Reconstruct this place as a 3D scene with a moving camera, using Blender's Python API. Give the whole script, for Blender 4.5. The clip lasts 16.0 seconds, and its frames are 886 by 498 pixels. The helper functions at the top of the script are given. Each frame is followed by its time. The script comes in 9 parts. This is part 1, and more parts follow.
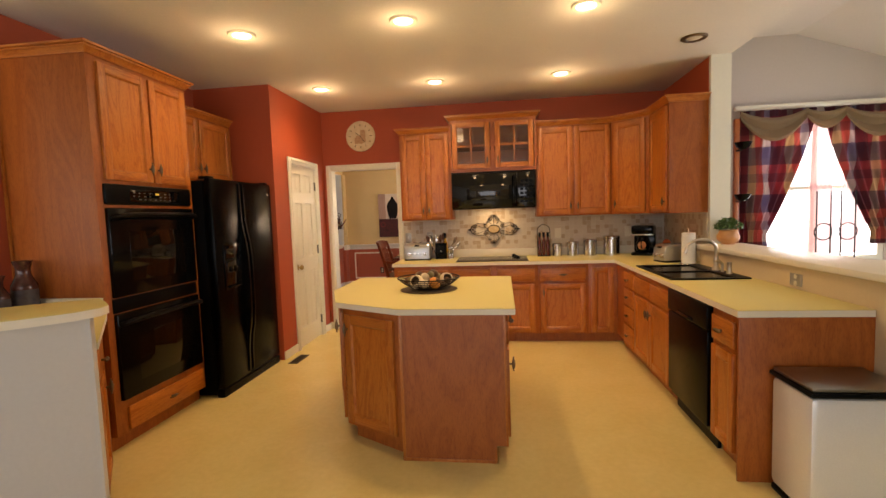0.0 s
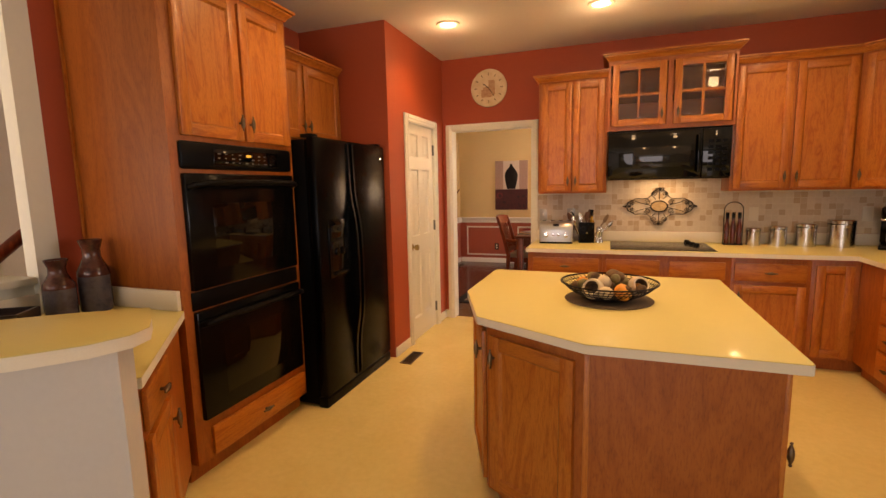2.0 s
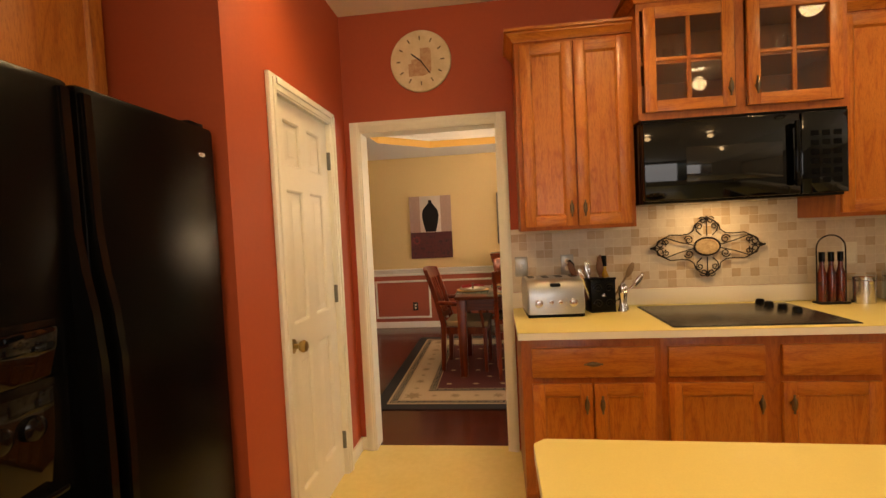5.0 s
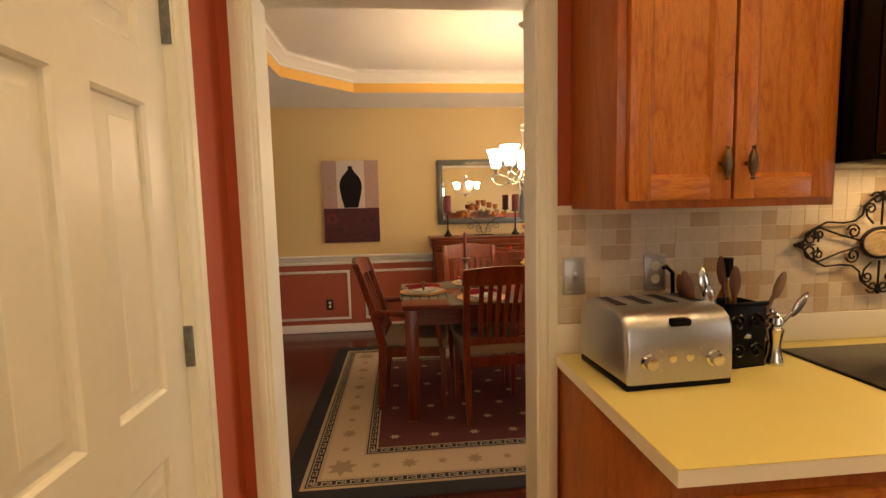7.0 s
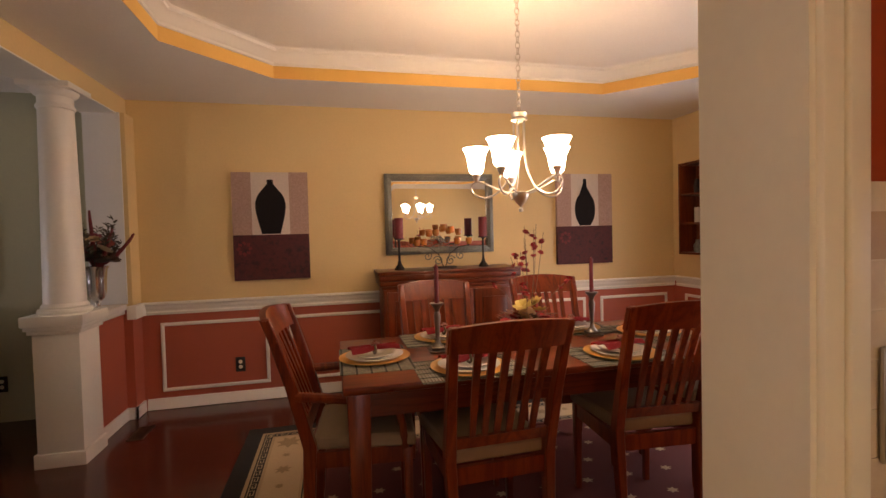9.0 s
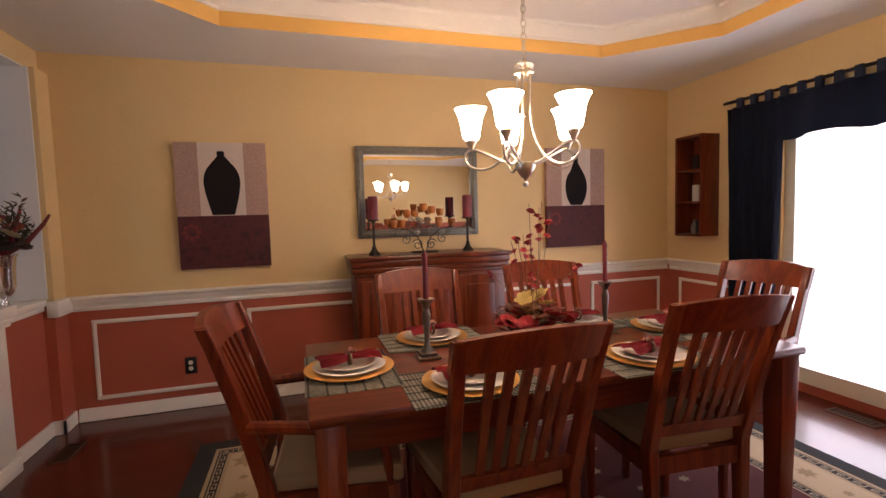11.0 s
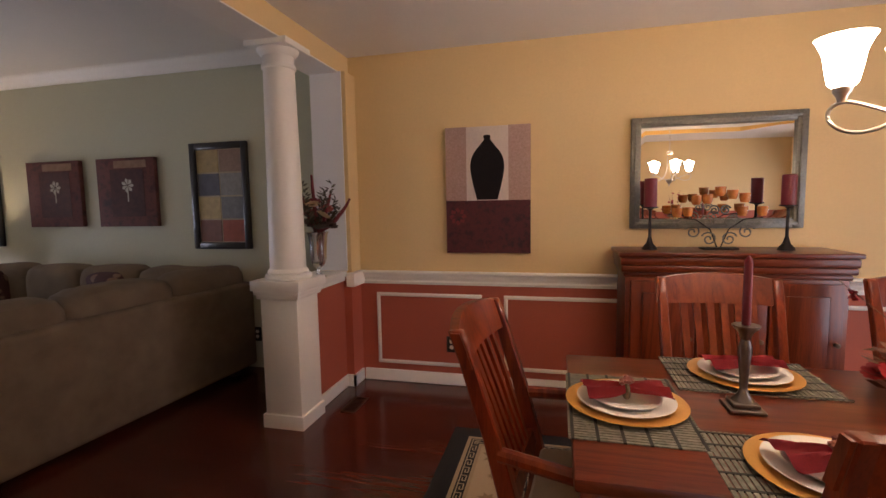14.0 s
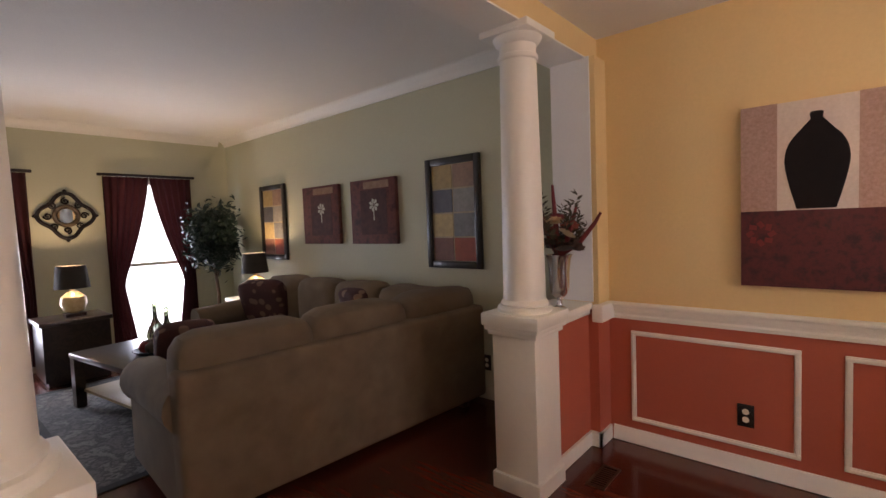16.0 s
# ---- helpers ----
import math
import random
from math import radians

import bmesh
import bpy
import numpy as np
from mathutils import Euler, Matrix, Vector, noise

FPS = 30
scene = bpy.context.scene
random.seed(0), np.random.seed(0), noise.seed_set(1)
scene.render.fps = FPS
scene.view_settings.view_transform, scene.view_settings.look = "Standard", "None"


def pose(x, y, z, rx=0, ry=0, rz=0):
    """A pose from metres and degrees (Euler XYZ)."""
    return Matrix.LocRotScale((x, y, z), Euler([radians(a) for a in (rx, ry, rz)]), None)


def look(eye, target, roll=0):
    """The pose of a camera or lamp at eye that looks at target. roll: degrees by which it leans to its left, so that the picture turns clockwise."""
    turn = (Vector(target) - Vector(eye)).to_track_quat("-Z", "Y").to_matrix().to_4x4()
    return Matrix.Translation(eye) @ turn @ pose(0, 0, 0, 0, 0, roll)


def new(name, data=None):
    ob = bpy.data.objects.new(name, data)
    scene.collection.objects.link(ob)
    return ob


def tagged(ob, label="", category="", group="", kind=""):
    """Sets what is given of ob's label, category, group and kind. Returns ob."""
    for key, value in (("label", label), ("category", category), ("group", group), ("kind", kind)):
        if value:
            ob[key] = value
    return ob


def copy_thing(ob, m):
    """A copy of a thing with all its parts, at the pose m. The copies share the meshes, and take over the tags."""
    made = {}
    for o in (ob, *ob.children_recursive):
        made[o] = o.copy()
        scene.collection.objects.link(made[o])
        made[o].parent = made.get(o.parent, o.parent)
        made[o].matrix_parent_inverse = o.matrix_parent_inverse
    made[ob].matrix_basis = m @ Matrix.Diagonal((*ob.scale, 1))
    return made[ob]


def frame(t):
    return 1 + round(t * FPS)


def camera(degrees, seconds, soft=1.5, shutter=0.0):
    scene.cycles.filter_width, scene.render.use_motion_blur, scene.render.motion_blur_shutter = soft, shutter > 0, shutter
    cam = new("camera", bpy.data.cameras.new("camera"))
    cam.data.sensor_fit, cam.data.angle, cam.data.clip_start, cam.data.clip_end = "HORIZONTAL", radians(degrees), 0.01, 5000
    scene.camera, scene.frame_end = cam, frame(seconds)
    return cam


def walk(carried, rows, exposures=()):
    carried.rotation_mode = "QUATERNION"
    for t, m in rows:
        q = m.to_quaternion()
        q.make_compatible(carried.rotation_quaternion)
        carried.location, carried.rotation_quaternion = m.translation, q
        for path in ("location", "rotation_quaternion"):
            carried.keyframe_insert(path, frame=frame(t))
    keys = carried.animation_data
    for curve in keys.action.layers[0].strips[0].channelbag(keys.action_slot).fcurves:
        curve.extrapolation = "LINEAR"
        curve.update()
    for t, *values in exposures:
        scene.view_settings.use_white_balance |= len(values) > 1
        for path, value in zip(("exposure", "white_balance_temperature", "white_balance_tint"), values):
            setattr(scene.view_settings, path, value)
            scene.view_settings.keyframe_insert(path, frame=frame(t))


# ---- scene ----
cam = camera(87.3, 16.0)
PATH = [
    (0, (0.226, -0.046, 1.416), (-0.031, 1.932, 1.269), -2.0),
    (0.5, (0.107, 0.091, 1.428), (-0.312, 2.037, 1.233), -0.9),
    (1, (-0.009, 0.296, 1.432), (-0.52, 2.214, 1.186), -0.5),
    (1.5, (-0.15, 0.595, 1.438), (-0.76, 2.481, 1.169), -0.6),
    (2, (-0.309, 0.878, 1.442), (-0.981, 2.743, 1.176), -1.2),
    (2.5, (-0.455, 1.192, 1.437), (-1.137, 3.058, 1.203), -1.7),
    (3, (-0.627, 1.506, 1.434), (-1.27, 3.392, 1.257), -2.1),
    (3.5, (-0.775, 1.802, 1.436), (-1.337, 3.718, 1.325), -2.9),
    (4, (-0.874, 2.127, 1.426), (-1.306, 4.078, 1.354), -3.5),
    (4.2, (-0.908, 2.245, 1.415), (-1.303, 4.205, 1.35), -3.5),
    (6.3, (-1.372, 3.72, 1.375), (-1.322, 5.714, 1.228), -1.8),
    (6.5, (-1.412, 3.849, 1.384), (-1.323, 5.84, 1.22), -1.9),
    (7, (-1.49, 4.194, 1.378), (-1.309, 6.177, 1.191), -1.3),
    (7.5, (-1.522, 4.52, 1.35), (-1.255, 6.495, 1.175), -0.9),
    (8, (-1.533, 4.831, 1.352), (-1.202, 6.797, 1.198), -0.7),
    (8.5, (-1.542, 5.081, 1.344), (-1.15, 7.039, 1.237), -0.9),
    (9, (-1.506, 5.274, 1.325), (-1.052, 7.221, 1.267), -1.5),
    (9.2, (-1.504, 5.339, 1.308), (-1.011, 7.277, 1.272), -1.8),
    (11.3, (-1.482, 5.741, 1.324), (-0.904, 7.656, 1.17), -1.6),
    (11.5, (-1.48, 5.755, 1.325), (-0.96, 7.679, 1.168), -1.5),
    (12, (-1.471, 5.784, 1.321), (-1.143, 7.747, 1.13), -1.1),
    (12.5, (-1.44, 5.843, 1.314), (-1.316, 7.828, 1.103), -1.1),
    (13, (-1.453, 5.905, 1.316), (-1.527, 7.892, 1.103), -0.9),
    (13.5, (-1.482, 5.969, 1.315), (-1.764, 7.94, 1.122), -0.8),
    (14, (-1.531, 6.07, 1.335), (-2.009, 8.004, 1.151), -1.0),
    (14.5, (-1.59, 6.186, 1.357), (-2.261, 8.062, 1.181), -1.5),
    (15, (-1.643, 6.325, 1.351), (-2.529, 8.113, 1.208), -2.1),
    (15.5, (-1.731, 6.449, 1.362), (-2.847, 8.104, 1.246), -2.5),
    (16, (-1.909, 6.557, 1.373), (-3.216, 8.067, 1.261), -2.2),
]
cam_rows = [(t, look(eye, target, roll)) for t, eye, target, roll in PATH]
walk(cam, cam_rows, exposures=((0, -0.36, 7000, 20), (1.0, -0.33, 7700, 34), (2.5, -0.33, 8000, 27), (4.0, -0.38, 7950, 21), (7.0, -0.55, 7900, 18), (8.0, -0.74, 7800, 23), (9.0, -0.87, 7400, 31), (12.0, -0.74, 6300, 31), (14.5, -0.72, 6400, 30), (16, -0.5, 6450, 29)))

# ---- world and large lights ----
world = bpy.data.worlds.new("sky")
scene.world = world
world.use_nodes = True
_sky = world.node_tree.nodes.new("ShaderNodeTexSky")
_sky.sky_type, _sky.sun_disc, _sky.sun_elevation, _sky.sun_rotation = "NISHITA", False, radians(40), radians(60)
_bg = world.node_tree.nodes["Background"]
_bg.inputs[1].default_value = 0.12
world.node_tree.links.new(_sky.outputs[0], _bg.inputs[0])


def area_lamp(name, place, target, w, h, watts, colour):
    data = bpy.data.lights.new(name, "AREA")
    data.shape, data.size, data.size_y, data.energy, data.color = "RECTANGLE", w, h, watts, colour
    ob = new(name, data)
    ob.matrix_world = look(place, target)
    return ob


def spot_lamp(name, place, target, watts, colour, angle=120, radius=0.06, blend=0.6):
    data = bpy.data.lights.new(name, "SPOT")
    data.energy, data.color, data.spot_size, data.spot_blend, data.shadow_soft_size = watts, colour, radians(angle), blend, radius
    ob = new(name, data)
    ob.matrix_world = look(place, target)
    return ob


def point_lamp(name, place, watts, colour, radius=0.05):
    data = bpy.data.lights.new(name, "POINT")
    data.energy, data.color, data.shadow_soft_size = watts, colour, radius
    ob = new(name, data)
    ob.location = place
    return ob


WARM, DAY = (1.0, 0.71, 0.36), (0.86, 0.93, 1.0)
sun_data = bpy.data.lights.new("sun", "SUN")
sun_data.energy, sun_data.angle, sun_data.color = 2.0, radians(0.5), (1.0, 0.95, 0.88)
new("sun", sun_data).matrix_world = look((0, 0, 20), (-6, 4, 12))
# daylight standing in the window openings, apart from the two added lamps noted below
area_lamp("window_light_family", (-0.6, -4.05, 1.5), (-1.0, 3, 1.3), 3.4, 1.9, 90, DAY)
area_lamp("window_light_breakfast", (3.7, 5.9, 1.55), (3.0, 2, 0.8), 1.3, 1.5, 55, DAY)
# added lamp for a supposed, unseen side window; the side wall stays solid
area_lamp("window_light_breakfast_side", (5.2, 3.0, 1.4), (0, 2.6, 0.9), 1.8, 1.5, 90, DAY)
area_lamp("window_light_dining", (2.1, 7.4, 1.05), (-3, 7.4, 0.9), 1.6, 1.7, 47, DAY)
area_lamp("window_light_living", (-8.4, 8.47, 1.1), (-3, 8.3, 0.9), 0.8, 1.7, 70, (0.78, 0.89, 1.0))
area_lamp("window_light_living_front", (-8.4, 6.93, 1.1), (-3, 7.0, 0.9), 0.8, 1.7, 75, (0.78, 0.89, 1.0))
# added fill lamp that brightens the hall; the wall behind it has no window
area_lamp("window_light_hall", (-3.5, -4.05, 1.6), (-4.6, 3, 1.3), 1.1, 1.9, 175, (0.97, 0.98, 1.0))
CAN_SPOTS = [(-1.575, 3.15), (-0.406, 3.15), (0.80, 3.17), (-1.575, 4.62), (-0.405, 4.64), (0.82, 4.66)]
for cx, cy in CAN_SPOTS:
    spot_lamp("can_light_bulb", (cx, cy, 2.722), (cx, cy, 0), 53, WARM, 138, 0.05, 0.8)
    point_lamp("can_light_glow", (cx, cy, 2.6), 3.2, WARM, 0.06)
area_lamp("cooktop_light", (0.13, 5.42, 1.455), (0.13, 5.5, 0.9), 0.35, 0.08, 2.6, WARM)
CHANDELIER = (-0.572, 7.5)


# ---- materials ----
def material(name):
    m = bpy.data.materials.new(name)
    m.use_nodes = True
    return m, m.node_tree.nodes, m.node_tree.links, m.node_tree.nodes["Principled BSDF"]


def coords(nodes, links, scale=(1, 1, 1), rotate=(0, 0, 0), shift=True):
    tc = nodes.new("ShaderNodeTexCoord")
    mp = nodes.new("ShaderNodeMapping")
    mp.inputs["Scale"].default_value = scale
    mp.inputs["Rotation"].default_value = rotate
    links.new(tc.outputs["Object"], mp.inputs["Vector"])
    if shift:
        info = nodes.new("ShaderNodeObjectInfo")
        mul = nodes.new("ShaderNodeMath")
        mul.operation = "MULTIPLY"
        mul.inputs[1].default_value = 37.0
        links.new(info.outputs["Random"], mul.inputs[0])
        comb = nodes.new("ShaderNodeCombineXYZ")
        links.new(mul.outputs[0], comb.inputs[0])
        links.new(mul.outputs[0], comb.inputs[1])
        links.new(comb.outputs[0], mp.inputs["Location"])
    return mp.outputs["Vector"]


def noise_tex(nodes, links, vec, scale, detail=4.0, rough=0.55, distort=0.0):
    n = nodes.new("ShaderNodeTexNoise")
    n.inputs["Scale"].default_value = scale
    n.inputs["Detail"].default_value = detail
    n.inputs["Roughness"].default_value = rough
    n.inputs["Distortion"].default_value = distort
    links.new(vec, n.inputs["Vector"])
    return n.outputs["Fac"]


def ramp(nodes, links, fac, stops):
    r = nodes.new("ShaderNodeValToRGB")
    els = r.color_ramp.elements
    while len(els) < len(stops):
        els.new(0.5)
    for e, (p, c) in zip(els, stops):
        e.position, e.color = p, (*c, 1)
    links.new(fac, r.inputs[0])
    return r.outputs[0]


def bump(nodes, links, fac, bsdf, strength=0.2, distance=0.002):
    b = nodes.new("ShaderNodeBump")
    b.inputs["Strength"].default_value = strength
    b.inputs["Distance"].default_value = distance
    links.new(fac, b.inputs["Height"])
    links.new(b.outputs[0], bsdf.inputs["Normal"])


def mix(nodes, links, fac, a, b, mode="MIX"):
    n = nodes.new("ShaderNodeMix")
    n.data_type, n.blend_type = "RGBA", mode
    for sock, v in ((n.inputs[0], fac), (n.inputs[6], a), (n.inputs[7], b)):
        if isinstance(v, (int, float)):
            sock.default_value = v
        elif isinstance(v, tuple):
            sock.default_value = (*v, 1)
        else:
            links.new(v, sock)
    return n.outputs[2]


def plain(name, colour, rough=0.5, metal=0.0, vary=0.06, scale=30.0, relief=0.05, coat=0.0, spec=0.5):
    """Painted, plastic or metal surface with fine mottling and relief."""
    m, nodes, links, bsdf = material(name)
    vec = coords(nodes, links)
    fine = noise_tex(nodes, links, vec, scale, 5)
    broad = noise_tex(nodes, links, vec, scale * 0.06, 2)
    dark = tuple(c * (1 - vary) for c in colour)
    light = tuple(min(1, c * (1 + vary)) for c in colour)
    col = ramp(nodes, links, fine, [(0.3, dark), (0.7, light)])
    col = mix(nodes, links, broad, col, tuple(c * (1 - vary * 0.8) for c in colour))
    links.new(col, bsdf.inputs["Base Color"])
    bsdf.inputs["Roughness"].default_value = rough
    bsdf.inputs["Metallic"].default_value = metal
    bsdf.inputs["Coat Weight"].default_value = coat
    bsdf.inputs["Specular IOR Level"].default_value = spec
    if relief:
        bump(nodes, links, fine, bsdf, relief, 0.002)
    return m


def wood(name, dark, mid, light, axis="z", rough=0.32, ring=9.0, coat=0.25, stretch=0.07, pores=0.3, bands=9.0):
    """Grained timber: long streaks along one axis with cathedral figure and open pores."""
    m, nodes, links, bsdf = material(name)
    s = {"x": (stretch, 1, 1), "y": (1, stretch, 1), "z": (1, 1, stretch)}[axis]
    vec = coords(nodes, links, s)
    figure = noise_tex(nodes, links, vec, ring, 3, 0.5, 1.2)
    w = nodes.new("ShaderNodeMath")
    w.operation = "MULTIPLY"
    w.inputs[1].default_value = bands
    links.new(figure, w.inputs[0])
    fr = nodes.new("ShaderNodeMath")
    fr.operation = "PINGPONG"
    fr.inputs[1].default_value = 1.0
    links.new(w.outputs[0], fr.inputs[0])
    pore = noise_tex(nodes, links, vec, ring * 24, 4, 0.7)
    col = ramp(nodes, links, fr.outputs[0], [(0.0, dark), (0.35, mid), (1.0, light)])
    porecol = ramp(nodes, links, pore, [(0.36, tuple(c * 0.62 for c in mid)), (0.52, (1, 1, 1))])
    col = mix(nodes, links, pores, col, porecol, "MULTIPLY")
    info = nodes.new("ShaderNodeObjectInfo")
    tone = ramp(nodes, links, info.outputs["Random"], [(0.0, (0.86, 0.84, 0.82)), (1.0, (1.0, 1.0, 1.0))])
    col = mix(nodes, links, 1.0, col, tone, "MULTIPLY")
    links.new(col, bsdf.inputs["Base Color"])
    bsdf.inputs["Roughness"].default_value = rough
    bsdf.inputs["Coat Weight"].default_value = coat
    bsdf.inputs["Coat Roughness"].default_value = 0.2
    bump(nodes, links, pore, bsdf, 0.08, 0.001)
    return m


def glow(name, colour, strength):
    m, nodes, links, bsdf = material(name)
    bsdf.inputs["Base Color"].default_value = (*colour, 1)
    bsdf.inputs["Emission Color"].default_value = (*colour, 1)
    bsdf.inputs["Emission Strength"].default_value = strength
    return m


def glass(name, tint=(1, 1, 1), rough=0.0):
    m, nodes, links, bsdf = material(name)
    bsdf.inputs["Base Color"].default_value = (*tint, 1)
    bsdf.inputs["Transmission Weight"].default_value = 1.0
    bsdf.inputs["Roughness"].default_value = rough
    bsdf.inputs["IOR"].default_value = 1.45
    return m


M = {}
M["oak"] = wood("honey_oak", (0.43, 0.114, 0.014), (0.52, 0.165, 0.024), (0.56, 0.19, 0.03), "z", 0.4, 10.0, 0.15, 0.15, 0.36, 10.0)
M["oak_h"] = wood("honey_oak_level", (0.42, 0.112, 0.014), (0.52, 0.165, 0.024), (0.56, 0.19, 0.03), "x", 0.4, 12.0, 0.15, 0.14, 0.36, 10.0)
M["oak_side"] = wood("oak_veneer", (0.37, 0.094, 0.012), (0.42, 0.112, 0.016), (0.46, 0.13, 0.02), "z", 0.44, 6.0, 0.2, 0.2, 0.3, 11.0)
M["cherry"] = wood("cherry_timber", (0.105, 0.016, 0.004), (0.15, 0.025, 0.006), (0.195, 0.037, 0.009), "z", 0.28, 7, 0.2)
M["cherry_h"] = wood("cherry_timber_level", (0.09, 0.013, 0.003), (0.12, 0.019, 0.005), (0.145, 0.026, 0.006), "x", 0.28, 7, 0.1)
M["chair_wood"] = wood("chair_timber", (0.125, 0.017, 0.004), (0.17, 0.026, 0.006), (0.22, 0.039, 0.008), "z", 0.3, 8, 0.2)
for key in ("cherry", "cherry_h", "chair_wood"):
    M[key].node_tree.nodes["Principled BSDF"].inputs["Specular IOR Level"].default_value = 0.32
M["espresso"] = wood("espresso_timber", (0.012, 0.006, 0.004), (0.02, 0.01, 0.007), (0.035, 0.018, 0.012), "x", 0.3, 7, 0.3)
M["red_wall"] = plain("terracotta_wall_paint", (0.42, 0.075, 0.025), 0.62, 0, 0.05, 60, 0.06)
M["rose_wall"] = plain("rose_wainscot_paint", (0.42, 0.1, 0.055), 0.6, 0, 0.04, 60, 0.05)
M["gold_wall"] = plain("golden_wall_paint", (0.74, 0.54, 0.26), 0.65, 0, 0.04, 60, 0.05)
M["green_wall"] = plain("sage_wall_paint", (0.5, 0.5, 0.36), 0.65, 0, 0.04, 60, 0.05)
M["grey_wall"] = plain("warm_grey_wall_paint", (0.55, 0.5, 0.44), 0.65, 0, 0.04, 60, 0.05)
M["ceiling"] = plain("ceiling_paint", (0.8, 0.77, 0.71), 0.8, 0, 0.05, 90, 0.12)
# same white paint as trim_white, with the kitchen's yellow bounce light in its colour
M["trim"] = plain("white_trim_paint_yellow_lit", (0.79, 0.77, 0.64), 0.36, 0, 0.03, 40, 0.03)
M["trim_white"] = plain("white_trim_paint_neutral", (0.8, 0.775, 0.71), 0.38, 0, 0.03, 40, 0.03)
M["laminate"] = plain("cream_laminate", (0.72, 0.615, 0.235), 0.42, 0, 0.05, 260, 0.01, 0.1)
M["laminate_edge"] = plain("cream_laminate_edge", (0.84, 0.78, 0.65), 0.4, 0, 0.04, 200, 0.01)
M["vinyl"] = None
M["black"] = plain("black_enamel", (0.003, 0.003, 0.003), 0.16, 0, 0.1, 120, 0.01, 0.0, 0.18)
M["black_rough"] = plain("black_pebbled_plastic", (0.003, 0.003, 0.003), 0.32, 0, 0.1, 400, 0.2, 0.0, 0.1)
M["black_glass"] = plain("black_glass", (0.002, 0.002, 0.002), 0.04, 0, 0.05, 20, 0.0, 0.0, 0.45)
M["fridge_skin"] = plain("black_textured_enamel", (0.0018, 0.0018, 0.0018), 0.24, 0, 0.1, 330, 0.2, 0.0, 0.09)
M["fridge_side"] = plain("black_matt_enamel", (0.002, 0.002, 0.002), 0.5, 0, 0.1, 330, 0.1, 0.0, 0.06)
M["oven_glass"] = plain("smoked_oven_glass", (0.006, 0.0045, 0.003), 0.05, 0, 0.3, 9, 0.0, 0.0, 0.3)
M["toaster_steel"] = plain("satin_toaster_steel", (0.5, 0.5, 0.49), 0.32, 0.9, 0.08, 150, 0.04)
M["steel"] = plain("brushed_steel", (0.7, 0.7, 0.7), 0.2, 1.0, 0.06, 150, 0.03)
M["nickel"] = plain("satin_nickel", (0.6, 0.55, 0.47), 0.3, 1.0, 0.06, 150, 0.02)
M["bronze"] = plain("aged_bronze", (0.2, 0.15, 0.1), 0.4, 1.0, 0.2, 150, 0.1)
M["iron"] = plain("wrought_iron", (0.02, 0.014, 0.012), 0.5, 0.6, 0.2, 200, 0.2)
M["brass"] = plain("antique_brass", (0.45, 0.32, 0.13), 0.28, 1.0, 0.1, 100, 0.03)
M["seat"] = plain("taupe_seat_fabric", (0.3, 0.23, 0.15), 0.9, 0, 0.15, 500, 0.3)
M["sofa"] = plain("olive_grey_chenille", (0.18, 0.132, 0.085), 0.95, 0, 0.24, 7, 0.3)
M["white"] = plain("white_china", (0.82, 0.79, 0.72), 0.18, 0, 0.02, 60, 0.0, 0.3)
M["gold"] = plain("gold_charger", (0.75, 0.42, 0.1), 0.3, 0.8, 0.06, 80, 0.05)
M["burgundy"] = plain("burgundy_cloth", (0.28, 0.008, 0.014), 0.85, 0, 0.2, 300, 0.3)
M["red_wax"] = plain("deep_red_wax", (0.16, 0.008, 0.014), 0.45, 0, 0.1, 60, 0.05)
M["plate_wall"] = plain("switch_plate_metal", (0.45, 0.42, 0.37), 0.35, 0.8, 0.08, 80, 0.05)
M["ivory"] = plain("ivory_plastic", (0.78, 0.72, 0.58), 0.35, 0, 0.02, 60, 0.0)
M["paper"] = plain("white_paper", (0.82, 0.8, 0.75), 0.9, 0, 0.03, 200, 0.1)
M["glass"] = glass("clear_glass")
M["smoke"] = glass("window_glass", (0.95, 0.97, 0.97))
M["mirror"] = plain("mirror_silver", (0.85, 0.85, 0.83), 0.01, 1.0, 0.0, 5, 0.0)
M["navy"] = plain("navy_curtain_cloth", (0.012, 0.02, 0.045), 0.9, 0, 0.15, 300, 0.2)
M["wine_cloth"] = plain("wine_curtain_cloth", (0.07, 0.012, 0.012), 0.8, 0, 0.2, 300, 0.2)
M["leaf"] = plain("dark_green_leaf", (0.014, 0.032, 0.018), 0.5, 0, 0.3, 40, 0.1)
M["bark"] = plain("brown_bark", (0.1, 0.06, 0.035), 0.9, 0, 0.3, 60, 0.5)
M["shade_dark"] = plain("dark_lamp_shade", (0.03, 0.024, 0.018), 0.85, 0, 0.1, 300, 0.2)
M["frame_dark"] = plain("dark_picture_frame", (0.012, 0.009, 0.007), 0.35, 0, 0.2, 90, 0.1, 0.2)
M["pewter"] = plain("distressed_pewter", (0.2, 0.2, 0.17), 0.45, 0.7, 0.35, 60, 0.4)
M["bin_steel"] = plain("satin_bin_steel", (0.86, 0.86, 0.86), 0.3, 0.25, 0.05, 150, 0.02)
M["silver"] = plain("tarnished_silver", (0.22, 0.2, 0.18), 0.28, 1.0, 0.25, 50, 0.1)
M["ceramic"] = plain("smoked_ceramic_glass", (0.03, 0.027, 0.024), 0.26, 0, 0.2, 60, 0.02, 0.0, 0.5)
M["bulb"] = glow("glowing_glass_shade", (1.0, 0.82, 0.56), 62.0)
M["can_glow"] = glow("can_lamp_glow", (1.0, 0.85, 0.6), 14.0)
